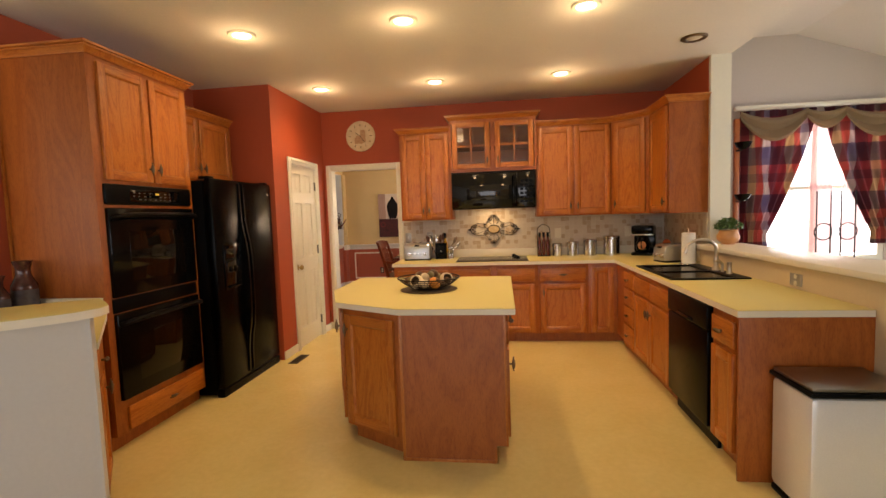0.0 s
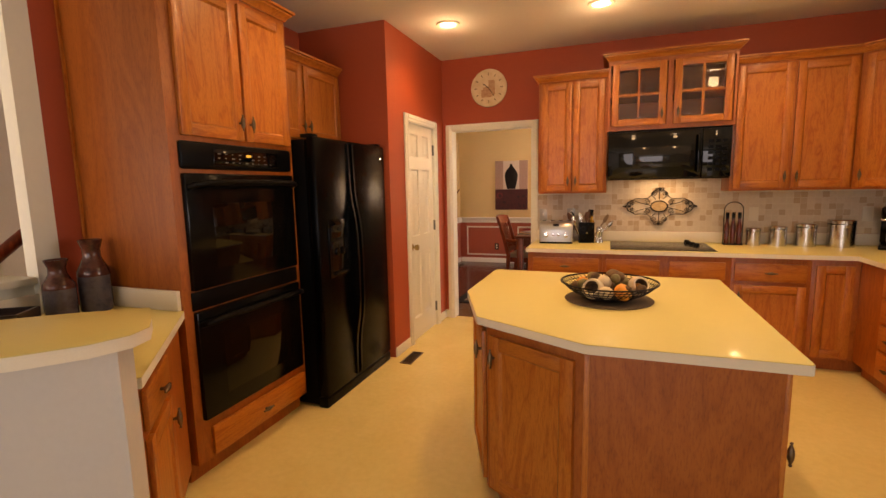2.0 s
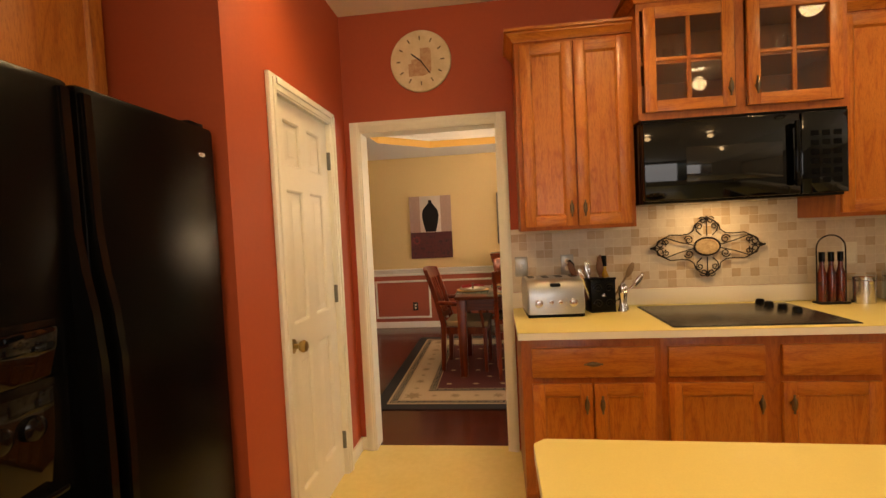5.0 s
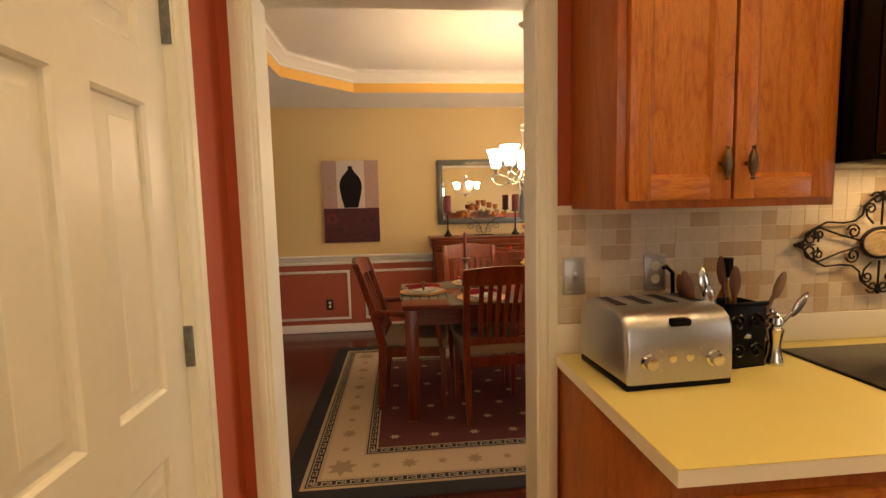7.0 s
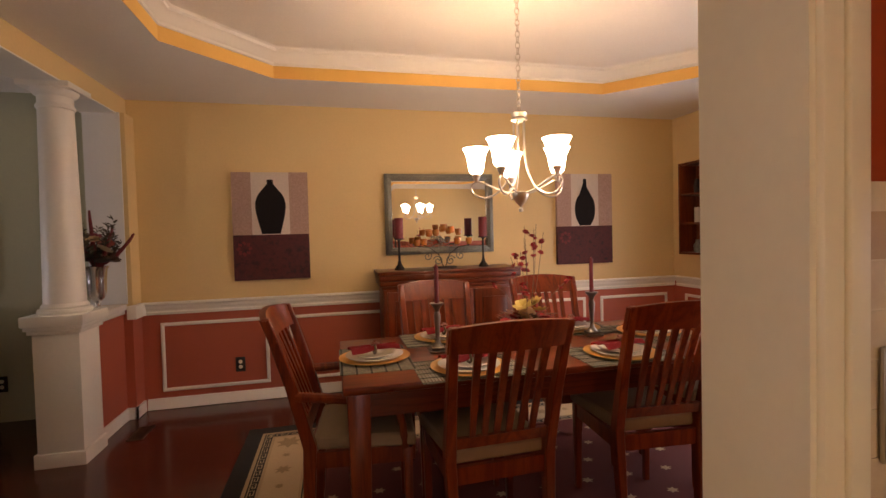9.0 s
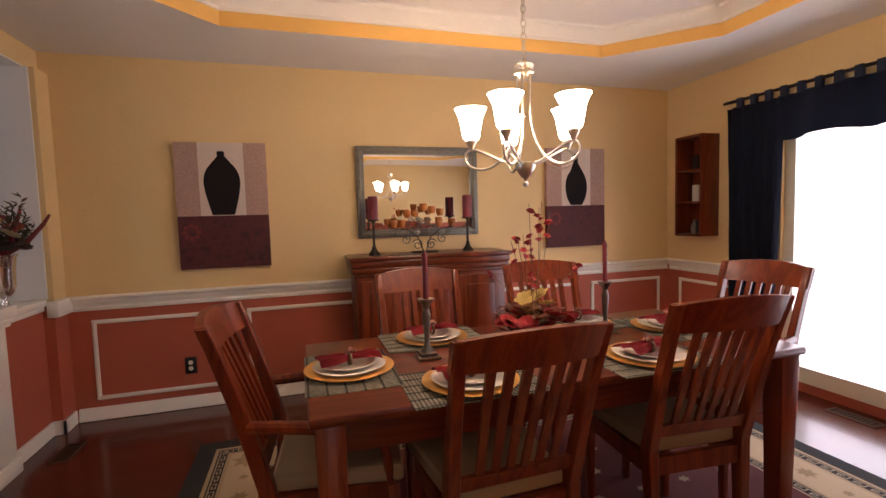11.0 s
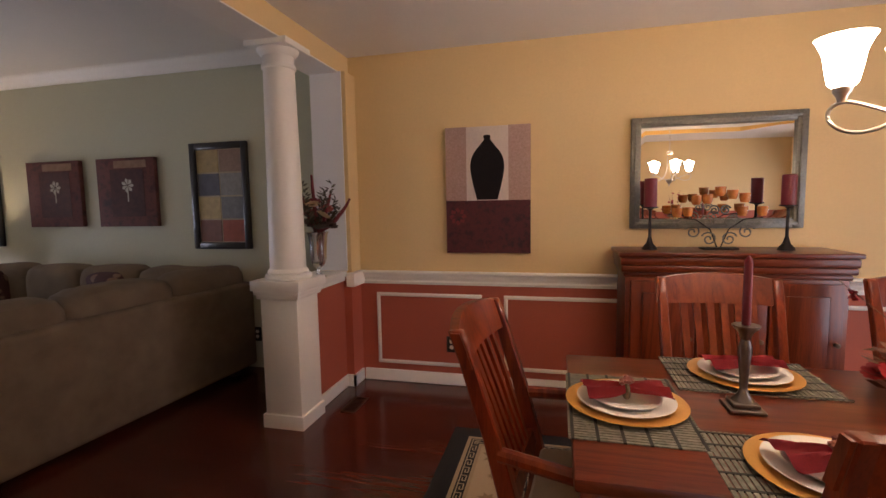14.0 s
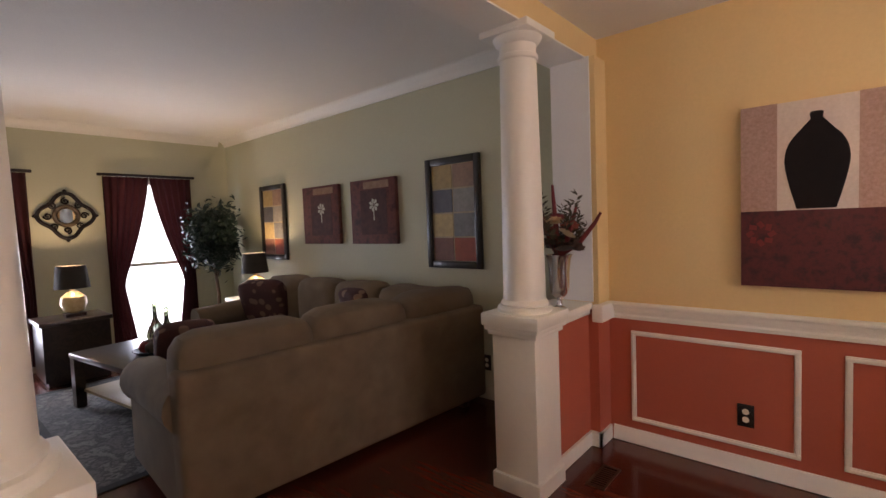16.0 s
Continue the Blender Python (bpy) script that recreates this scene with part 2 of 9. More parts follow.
M["day"] = glow("bright_daylight", (0.93, 0.97, 1.0), 3.0)


def floor_vinyl():
    m, nodes, links, bsdf = material("cream_vinyl")
    vec = coords(nodes, links, shift=False)
    a = noise_tex(nodes, links, vec, 3.2, 3, 0.5, 0.6)
    b = noise_tex(nodes, links, vec, 26, 5, 0.6)
    c1 = ramp(nodes, links, a, [(0.35, (0.74, 0.595, 0.245)), (0.65, (0.77, 0.625, 0.27))])
    c2 = ramp(nodes, links, b, [(0.35, (0.93, 0.92, 0.9)), (0.65, (1, 1, 1))])
    links.new(mix(nodes, links, 0.8, c1, c2, "MULTIPLY"), bsdf.inputs["Base Color"])
    rr = ramp(nodes, links, a, [(0.3, (0.21, 0.21, 0.21)), (0.7, (0.25, 0.25, 0.25))])
    links.new(rr, bsdf.inputs["Roughness"])
    bump(nodes, links, b, bsdf, 0.06, 0.001)
    return m


def floor_hardwood():
    """Glossy reddish boards, joints and tone board by board."""
    m, nodes, links, bsdf = material("cherry_hardwood")
    vec = coords(nodes, links, shift=False)
    br = nodes.new("ShaderNodeTexBrick")
    br.offset = 0.37
    for key, v in (("Scale", 1.0), ("Mortar Size", 0.0012), ("Brick Width", 0.95), ("Row Height", 0.083), ("Bias", -0.1)):
        br.inputs[key].default_value = v
    br.inputs["Color1"].default_value = (0.07, 0.013, 0.007, 1)
    br.inputs["Color2"].default_value = (0.115, 0.024, 0.011, 1)
    br.inputs["Mortar"].default_value = (0.03, 0.006, 0.004, 1)
    links.new(vec, br.inputs["Vector"])
    g = coords(nodes, links, (0.07, 1, 1), shift=False)
    grain = noise_tex(nodes, links, g, 60, 4, 0.6, 0.6)
    gc = ramp(nodes, links, grain, [(0.3, (0.6, 0.55, 0.55)), (0.65, (1.0, 1.0, 1.0))])
    links.new(mix(nodes, links, 0.8, br.outputs["Color"], gc, "MULTIPLY"), bsdf.inputs["Base Color"])
    bsdf.inputs["Roughness"].default_value = 0.22
    bsdf.inputs["Coat Weight"].default_value = 0.2
    bsdf.inputs["Coat Roughness"].default_value = 0.08
    bump(nodes, links, br.outputs["Fac"], bsdf, 0.15, 0.001)
    return m


M["vinyl"], M["hardwood"] = floor_vinyl(), floor_hardwood()


# ---- mesh helpers ----
def box(bm, x0, x1, y0, y1, z0, z1, bevel=0.0):
    made = bmesh.ops.create_cube(bm, size=1.0)["verts"]
    for v in made:
        v.co = Vector(((x0 + x1) / 2 + v.co.x * (x1 - x0), (y0 + y1) / 2 + v.co.y * (y1 - y0), (z0 + z1) / 2 + v.co.z * (z1 - z0)))
    if bevel:
        edges = list({e for v in made for e in v.link_edges})
        bmesh.ops.bevel(bm, geom=edges, offset=bevel, segments=2, affect="EDGES", profile=0.5)
    return bm


def boxes(*specs, bevel=0.0):
    bm = bmesh.new()
    for s in specs:
        box(bm, *s, bevel=bevel)
    return bm


def prism(outline, z0, z1, bevel=0.0):
    """A flat outline (x, y) raised from z0 to z1."""
    bm = bmesh.new()
    lo = [bm.verts.new((x, y, z0)) for x, y in outline]
    hi = [bm.verts.new((x, y, z1)) for x, y in outline]
    n = len(outline)
    bm.faces.new(lo[::-1])
    bm.faces.new(hi)
    for i in range(n):
        bm.faces.new((lo[i], lo[(i + 1) % n], hi[(i + 1) % n], hi[i]))
    bmesh.ops.recalc_face_normals(bm, faces=bm.faces)
    if bevel:
        bmesh.ops.bevel(bm, geom=[e for e in bm.edges if abs(e.verts[0].co.z - e.verts[1].co.z) < 1e-6], offset=bevel, segments=2, affect="EDGES", profile=0.5)
    return bm


def lathe(profile, segs=24, at=(0, 0, 0), bm=None):
    """Turned solid from (radius, height) pairs."""
    bm = bm or bmesh.new()
    rings = []
    for r, z in profile:
        if r < 1e-5:
            rings.append([bm.verts.new((at[0], at[1], at[2] + z))])
        else:
            rings.append([bm.verts.new((at[0] + r * math.cos(2 * math.pi * i / segs), at[1] + r * math.sin(2 * math.pi * i / segs), at[2] + z)) for i in range(segs)])
    for a, b in zip(rings, rings[1:]):
        for i in range(segs):
            j = (i + 1) % segs
            if len(a) == 1 and len(b) == 1:
                continue
            if len(a) == 1:
                bm.faces.new((a[0], b[i], b[j]))
            elif len(b) == 1:
                bm.faces.new((a[i], a[j], b[0]))
            else:
                bm.faces.new((a[i], a[j], b[j], b[i]))
    bmesh.ops.recalc_face_normals(bm, faces=bm.faces)
    return bm


def tube(points, r, segs=8, bm=None, closed=False, taper=1.0):
    """Round bar along a line of points."""
    bm = bm or bmesh.new()
    pts = [Vector(p) for p in points]
    n = len(pts)
    rings = []
    ref = Vector((0.31, 0.17, 0.93)).normalized()
    for i, p in enumerate(pts):
        if closed:
            d = pts[(i + 1) % n] - pts[i - 1]
        else:
            d = pts[min(i + 1, n - 1)] - pts[max(i - 1, 0)]
        d.normalize()
        a = d.cross(ref)
        if a.length < 1e-3:
            a = d.cross(Vector((1, 0, 0)))
        a.normalize()
        b = d.cross(a)
        k = r * (1 + (taper - 1) * i / max(1, n - 1))
        rings.append([bm.verts.new(p + (a * math.cos(2 * math.pi * s / segs) + b * math.sin(2 * math.pi * s / segs)) * k) for s in range(segs)])
    for i in range(n if closed else n - 1):
        a, b = rings[i], rings[(i + 1) % n]
        for s in range(segs):
            bm.faces.new((a[s], a[(s + 1) % segs], b[(s + 1) % segs], b[s]))
    if not closed:
        bm.faces.new(rings[0][::-1])
        bm.faces.new(rings[-1])
    bmesh.ops.recalc_face_normals(bm, faces=bm.faces)
    return bm


def ball(bm, at, r, squash=1.0, subdiv=2):
    made = bmesh.ops.create_icosphere(bm, subdivisions=subdiv, radius=r)["verts"]
    for v in made:
        v.co = Vector((v.co.x, v.co.y, v.co.z * squash)) + Vector(at)
    return bm


def spiral(cx, cz, r0, r1, a0, turns, y=0.0, n=18):
    return [(cx + (r0 + (r1 - r0) * i / n) * math.cos(a0 + turns * 2 * math.pi * i / n), y, cz + (r0 + (r1 - r0) * i / n) * math.sin(a0 + turns * 2 * math.pi * i / n)) for i in range(n + 1)]


def mesh_of(name, bm, mat, smooth=True):
    me = bpy.data.meshes.new(name)
    bm.to_mesh(me)
    bm.free()
    if smooth:
        me.polygons.foreach_set("use_smooth", [True] * len(me.polygons))
        me.set_sharp_from_angle(angle=radians(35))
    for one in (mat if isinstance(mat, (list, tuple)) else [mat]):
        me.materials.append(one)
    return me


def part(name, bm, mat, parent, label="", m=None):
    ob = new(name, mesh_of(name, bm, mat))
    ob.parent = parent
    if m is not None:
        ob.matrix_basis = m
    return tagged(ob, label) if label else ob


def thing(name, label, category, m=None, group="", kind=""):
    ob = new(name)
    ob.empty_display_size = 0.05
    ob.matrix_basis = m if m is not None else Matrix()
    return tagged(ob, label, category, group, kind)


def solid(name, bm, mat, label, category, m=None, group="", kind=""):
    ob = new(name, mesh_of(name, bm, mat))
    if m is not None:
        ob.matrix_basis = m
    return tagged(ob, label, category, group, kind)


def structure(name, bm, mat, label="", category=""):
    ob = new(name, mesh_of(name, bm, mat))
    return tagged(ob, label, category, kind="structure")


# ---- large structure ----
H = 2.74
structure("floor_kitchen", boxes((-5.1, 5.4, -4.3, 5.70, -0.1, 0.0)), M["vinyl"], "cream mottled vinyl kitchen floor with soft sheen", "floor")
structure("floor_dining", boxes((-8.4, 2.1, 5.70, 9.7, -0.1, 0.0)), M["hardwood"], "glossy dark reddish hardwood board floor", "floor")
structure("wall_kitchen_back", boxes((-2.1, -1.907, 5.64, 5.7, 0, H), (-1.051, 2.25, 5.64, 5.7, 0, H), (-1.907, -1.051, 5.64, 5.7, 2.025, H)), M["red_wall"], "terracotta painted kitchen wall with a cased opening", "wall")
structure("wall_dining_near", boxes((-3.3, -1.907, 5.7, 5.76, 0.86, 2.9), (-1.051, 2.0, 5.7, 5.76, 0.86, 2.9), (-1.907, -1.051, 5.7, 5.76, 2.025, 2.9)), M["gold_wall"], "golden painted dining room wall", "wall")
structure("wainscot_dining_near", boxes((-3.3, -1.907, 5.7, 5.76, 0, 0.855), (-1.051, 2.0, 5.7, 5.76, 0, 0.855)), M["rose_wall"], "rose painted lower dining room wall", "wall")
structure("wall_pantry_side", boxes((-2.1, -2.0, 4.33, 4.688, 0, H), (-2.1, -2.0, 5.352, 5.64, 0, H), (-2.1, -2.0, 4.688, 5.352, 2.026, H)), M["red_wall"], "terracotta painted pantry wall with a door opening", "wall")
structure("wall_pantry_front", boxes((-2.92, -2.1, 4.33, 4.43, 0, H)), M["red_wall"], "terracotta painted wall beside the refrigerator", "wall")
structure("wall_pantry_inner", boxes((-2.92, -2.8, 4.43, 5.7, 0, H)), M["grey_wall"], "plain pantry wall", "wall")
structure("wall_kitchen_left", boxes((-2.88, -2.8, 2.34, 4.33, 0, H)), M["red_wall"], "terracotta painted wall behind the ovens", "wall")
structure("wall_end_left", boxes((-2.88, -2.797, 2.24, 2.34, 0, H)), M["trim"], "white painted end of the kitchen wall", "wall")
structure("wall_kitchen_right", boxes((2.09, 2.25, 4.47, 5.64, 0, H)), M["red_wall"], "terracotta painted wall behind the cabinets", "wall")
structure("wall_end_right", boxes((2.085, 2.255, 4.43, 4.47, 0, H)), M["trim"], "cream painted end of the kitchen wall", "wall")
structure("ceiling_kitchen", boxes((-5.1, 2.25, -4.3, 5.7, H, H + 0.1)), M["ceiling"], "warm white flat kitchen ceiling", "ceiling")


def gable():
    outline = [(2.25, 0), (2.25, 2.74), (3.03, 3.25), (3.45, 3.25), (5.3, 2.62), (5.3, 0)]
    bm = bmesh.new()
    for x0, x1, z0, zt in ((2.25, 2.98, 0, None), (4.4, 5.3, 0, None), (2.98, 4.4, 0, 0.75), (2.98, 4.4, 2.4, None)):
        def top(x):
            pts = outline[1:5]
            for a, b in zip(pts, pts[1:]):
                if a[0] <= x <= b[0]:
                    return a[1] + (b[1] - a[1]) * (x - a[0]) / (b[0] - a[0])
            return 2.62
        xs = sorted({x0, x1, *[p[0] for p in outline[1:5] if x0 < p[0] < x1]})
        for a, b in zip(xs, xs[1:]):
            ta, tb = (zt, zt) if zt else (top(a), top(b))
            vs = [bm.verts.new(p) for p in ((a, 5.64, z0), (b, 5.64, z0), (b, 5.64, tb), (a, 5.64, ta), (a, 5.76, z0), (b, 5.76, z0), (b, 5.76, tb), (a, 5.76, ta))]
            for f in ((0, 1, 2, 3), (5, 4, 7, 6), (0, 4, 5, 1), (3, 2, 6, 7), (0, 3, 7, 4), (1, 5, 6, 2)):
                bm.faces.new([vs[i] for i in f])
    bmesh.ops.recalc_face_normals(bm, faces=bm.faces)
    return bm


structure("wall_breakfast", gable(), M["grey_wall"], "warm grey gable wall of the breakfast corner", "wall")
_v = bmesh.new()
_prof = [(2.25, 2.74), (3.03, 3.25), (3.45, 3.25), (5.3, 2.62)]
for (xa, za), (xb, zb) in zip(_prof, _prof[1:]):
    vs = [_v.verts.new(p) for p in ((xa, -4.3, za), (xb, -4.3, zb), (xb, 5.76, zb), (xa, 5.76, za), (xa, -4.3, za + 0.1), (xb, -4.3, zb + 0.1), (xb, 5.76, zb + 0.1), (xa, 5.76, za + 0.1))]
    for f in ((0, 1, 2, 3), (7, 6, 5, 4), (0, 4, 5, 1), (2, 6, 7, 3), (0, 3, 7, 4), (1, 5, 6, 2)):
        _v.faces.new([vs[i] for i in f])
structure("ceiling_breakfast", _v, M["ceiling"], "vaulted white ceiling of the breakfast corner", "ceiling")
structure("wall_breakfast_side", boxes((5.3, 5.4, -4.3, 5.76, 0, 2.8)), M["grey_wall"], "plain grey side wall", "wall")
structure("wall_family_rear", boxes((-5.1, -1.4, -4.3, -4.15, 0, H), (2.2, 5.4, -4.3, -4.15, 0, 3.4), (-1.4, 2.2, -4.3, -4.15, 0, 0.5), (-1.4, 2.2, -4.3, -4.15, 2.45, 3.4)), M["grey_wall"], "plain wall with a wide window opening", "wall")
structure("wall_hall_rear", boxes((-5.1, -5.0, -4.3, 4.5, 0, H), (-5.0, -2.92, 4.4, 4.5, 0, H)), plain("hall_wall_paint", (0.78, 0.72, 0.63), 0.65, 0, 0.04, 60, 0.05), "pale beige hall wall", "wall")
structure("wall_family_left", boxes((-2.92, -2.8, -4.15, 0.4, 0, H)), M["grey_wall"], "plain grey wall", "wall")

# dining room shell
DY, DX = 9.36, 1.87
structure("wall_dining_far", boxes((-3.25, 2.0, DY, DY + 0.12, 0.82, 2.9)), M["gold_wall"], "golden painted dining wall above a chair rail", "wall")
structure("wainscot_dining_far", boxes((-3.25, 2.0, DY, DY + 0.12, 0, 0.82)), M["rose_wall"], "rose painted wainscot below the chair rail", "wall")
structure("wall_dining_right", boxes((DX, DX + 0.12, 8.25, DY, 0.82, 2.9), (DX, DX + 0.12, 5.76, 6.5, 0.82, 2.9), (DX, DX + 0.12, 6.5, 8.25, 2.02, 2.9)), M["gold_wall"], "golden painted wall around the glass door", "wall")
structure("wainscot_dining_right", boxes((DX, DX + 0.12, 8.25, DY, 0, 0.82), (DX, DX + 0.12, 5.76, 6.5, 0, 0.82), (DX, DX + 0.12, 6.5, 8.25, 0, 0.12)), M["rose_wall"], "rose painted wainscot beside the glass door", "wall")

SOFFIT, TRAY = 2.44, 2.63
OCT = [(-2.42, 8.15), (-1.88, 8.69), (0.66, 8.69), (1.2, 8.15), (1.2, 6.97), (0.66, 6.43), (-1.88, 6.43), (-2.42, 6.97)]


def octagon_ring():
    """Flat soffit with an eight-sided hole."""
    bm = bmesh.new()
    outer = [(-3.05, 8.15), (-3.05, 9.36), (1.87, 9.36), (1.87, 8.15), (1.87, 6.97), (1.87, 5.76), (-3.05, 5.76), (-3.05, 6.97)]
    order = [(0, 0), (1, 1), (2, 2), (3, 3), (4, 4), (5, 5), (6, 6), (7, 7)]
    o = [bm.verts.new((*p, SOFFIT)) for p in outer]
    i = [bm.verts.new((*p, SOFFIT)) for p in OCT]
    for a, b in order:
        n = (a + 1) % 8
        bm.faces.new((o[a], o[n], i[n], i[a]))
    ext = bmesh.ops.extrude_face_region(bm, geom=list(bm.faces))
    for v in [g for g in ext["geom"] if isinstance(g, bmesh.types.BMVert)]:
        v.co.z += 0.05
    bmesh.ops.recalc_face_normals(bm, faces=bm.faces)
    return bm


structure("ceiling_dining_soffit", octagon_ring(), M["ceiling"], "flat white soffit around the tray ceiling", "ceiling")


def ring_sweep(path, profile):
    """Moulding: a profile (inward, height) swept round a closed path."""
    bm = bmesh.new()
    n = len(path)
    rings = []
    for k in range(n):
        p, a, b = (Vector(path[k]), Vector(path[k - 1]), Vector(path[(k + 1) % n]))
        d1, d2 = (p - a).normalized(), (b - p).normalized()
        n1, n2 = Vector((d1.y, -d1.x)), Vector((d2.y, -d2.x))
        m = (n1 + n2).normalized()
        m = m / max(0.3, m.dot(n1))
        rings.append([bm.verts.new((p.x + m.x * u, p.y + m.y * u, w)) for u, w in profile])
    for k in range(n):
        r, s = rings[k], rings[(k + 1) % n]
        for j in range(len(profile)):
            q = (j + 1) % len(profile)
            bm.faces.new((r[j], r[q], s[q], s[j]))
    bmesh.ops.recalc_face_normals(bm, faces=bm.faces)
    return bm


structure("tray_riser", ring_sweep(OCT, [(-0.03, SOFFIT + 0.051), (0.0, SOFFIT), (0.002, SOFFIT), (0.002, TRAY), (-0.03, TRAY)]), plain("deep_gold_paint", (0.8, 0.47, 0.12), 0.65, 0, 0.03, 60, 0.05), "deep gold band around the tray ceiling", "trim")
structure("tray_crown", ring_sweep(OCT, [(0.003, 2.525), (0.012, 2.53), (0.014, 2.545), (0.03, 2.56), (0.05, 2.59), (0.07, 2.602), (0.072, 2.62), (0.085, 2.629), (0.003, 2.629)]), M["trim_white"], "stepped white crown moulding in the tray", "trim")
structure("ceiling_dining_tray", boxes((-2.5, 1.3, 6.35, 8.78, TRAY, TRAY + 0.06)), M["ceiling"], "raised white tray ceiling", "ceiling")

# living room shell
LX, LY, LZ = -8.15, 9.42, 2.58
structure("wall_living_far", boxes((LX - 0.1, -3.25, LY, LY + 0.1, 0, 2.8)), M["green_wall"], "pale sage living room wall", "wall")
structure("wall_living_window", boxes((LX - 0.12, LX, 8.87, LY, 0, 2.8), (LX - 0.12, LX, 7.33, 8.07, 0, 2.8), (LX - 0.12, LX, 8.07, 8.87, 2.0, 2.8), (LX - 0.12, LX, 5.6, 6.53, 0, 2.8), (LX - 0.12, LX, 6.53, 7.33, 2.0, 2.8), (LX - 0.12, LX, 8.07, 8.87, 0, 0.1), (LX - 0.12, LX, 6.53, 7.33, 0, 0.1)), M["green_wall"], "pale sage living room wall with tall windows", "wall")
structure("wall_living_near", boxes((LX - 0.1, -3.05, 5.6, 5.7, 0, 2.8)), M["green_wall"], "pale sage wall", "wall")
structure("ceiling_living", boxes((LX - 0.1, -3.27, 5.6, LY + 0.1, LZ, LZ + 0.1)), M["ceiling"], "white living room ceiling", "ceiling")


def run_moulding(a, b, profile, side):
    """Straight moulding from a to b (x, y), the profile (out, z) standing to one side."""
    bm = bmesh.new()
    a, b = Vector(a), Vector(b)
    d = (b - a).normalized()
    nrm = Vector((-d.y, d.x)) * side
    rings = [[bm.verts.new((p.x + nrm.x * u, p.y + nrm.y * u, w)) for u, w in profile] for p in (a, b)]
    k = len(profile)
    for j in range(k):
        bm.faces.new((rings[0][j], rings[0][(j + 1) % k], rings[1][(j + 1) % k], rings[1][j]))
    bm.faces.new(rings[0])
    bm.faces.new(rings[1][::-1])
    bmesh.ops.recalc_face_normals(bm, faces=bm.faces)
    return bm


CROWN = [(0.0, -0.1), (0.012, -0.098), (0.016, -0.08), (0.04, -0.05), (0.068, -0.026), (0.072, -0.012), (0.09, -0.002), (0.0, -0.002)]
structure("crown_living_far", run_moulding((LX, LY - 0.001), (-3.27, LY - 0.001), [(u, LZ + w) for u, w in CROWN], -1), M["trim_white"], "white crown moulding", "trim")
structure("crown_living_window", run_moulding((LX + 0.001, 5.7), (LX + 0.001, LY - 0.1), [(u, LZ + w) for u, w in CROWN], -1), M["trim_white"], "white crown moulding", "trim")
RAIL = [(0.0, 0.755), (0.012, 0.757), (0.014, 0.775), (0.008, 0.785), (0.012, 0.8), (0.02, 0.806), (0.024, 0.83), (0.04, 0.84), (0.04, 0.85), (0.03, 0.858), (0.0, 0.858)]
BASE = [(0.0, 0.004), (0.02, 0.004), (0.02, 0.016), (0.014, 0.03), (0.014, 0.075), (0.006, 0.088), (0.0, 0.09)]
structure("chair_rail_far", run_moulding((-2.995, DY - 0.001), (DX, DY - 0.001), RAIL, -1), M["trim_white"], "white moulded chair rail", "trim")
structure("chair_rail_right", run_moulding((DX - 0.001, 8.3), (DX - 0.001, DY - 0.045), RAIL, 1), M["trim_white"], "white moulded chair rail", "trim")
structure("baseboard_far", run_moulding((-2.98, DY - 0.001), (DX, DY - 0.001), BASE, -1), M["trim_white"], "white baseboard", "trim")
structure("baseboard_right", run_moulding((DX - 0.001, 8.3), (DX - 0.001, DY - 0.025), BASE, 1), M["trim_white"], "white baseboard", "trim")


def picture_moulding(name, x0, x1, z0, z1, m):
    w = 0.028
    bm = boxes((x0, x1, -0.011, 0, z1 - w, z1), (x0, x1, -0.011, 0, z0, z0 + w), (x0, x0 + w, -0.011, 0, z0 + w, z1 - w), (x1 - w, x1, -0.011, 0, z0 + w, z1 - w), bevel=0.004)
    box(bm, x0 + 0.009, x1 - 0.009, -0.016, -0.009, z1 - 0.019, z1 - 0.009)
    box(bm, x0 + 0.009, x1 - 0.009, -0.016, -0.009, z0 + 0.009, z0 + 0.019)
    box(bm, x0 + 0.009, x0 + 0.019, -0.016, -0.009, z0 + 0.019, z1 - 0.019)
    box(bm, x1 - 0.019, x1 - 0.009, -0.016, -0.009, z0 + 0.019, z1 - 0.019)
    ob = structure(name, bm, M["trim_white"], "white rectangular panel moulding on the wainscot", "trim")
    ob.matrix_basis = m


for x0, x1 in ((-2.87, -2.06), (-1.9, -0.95), (-0.79, 0.86), (1.02, 1.78)):
    picture_moulding("panel_moulding_far", x0, x1, 0.14, 0.69, pose(0, DY - 0.001, 0))
picture_moulding("panel_moulding_right", 0.16, 0.92, 0.14, 0.69, pose(DX - 0.001, DY, 0, 0, 0, -90))

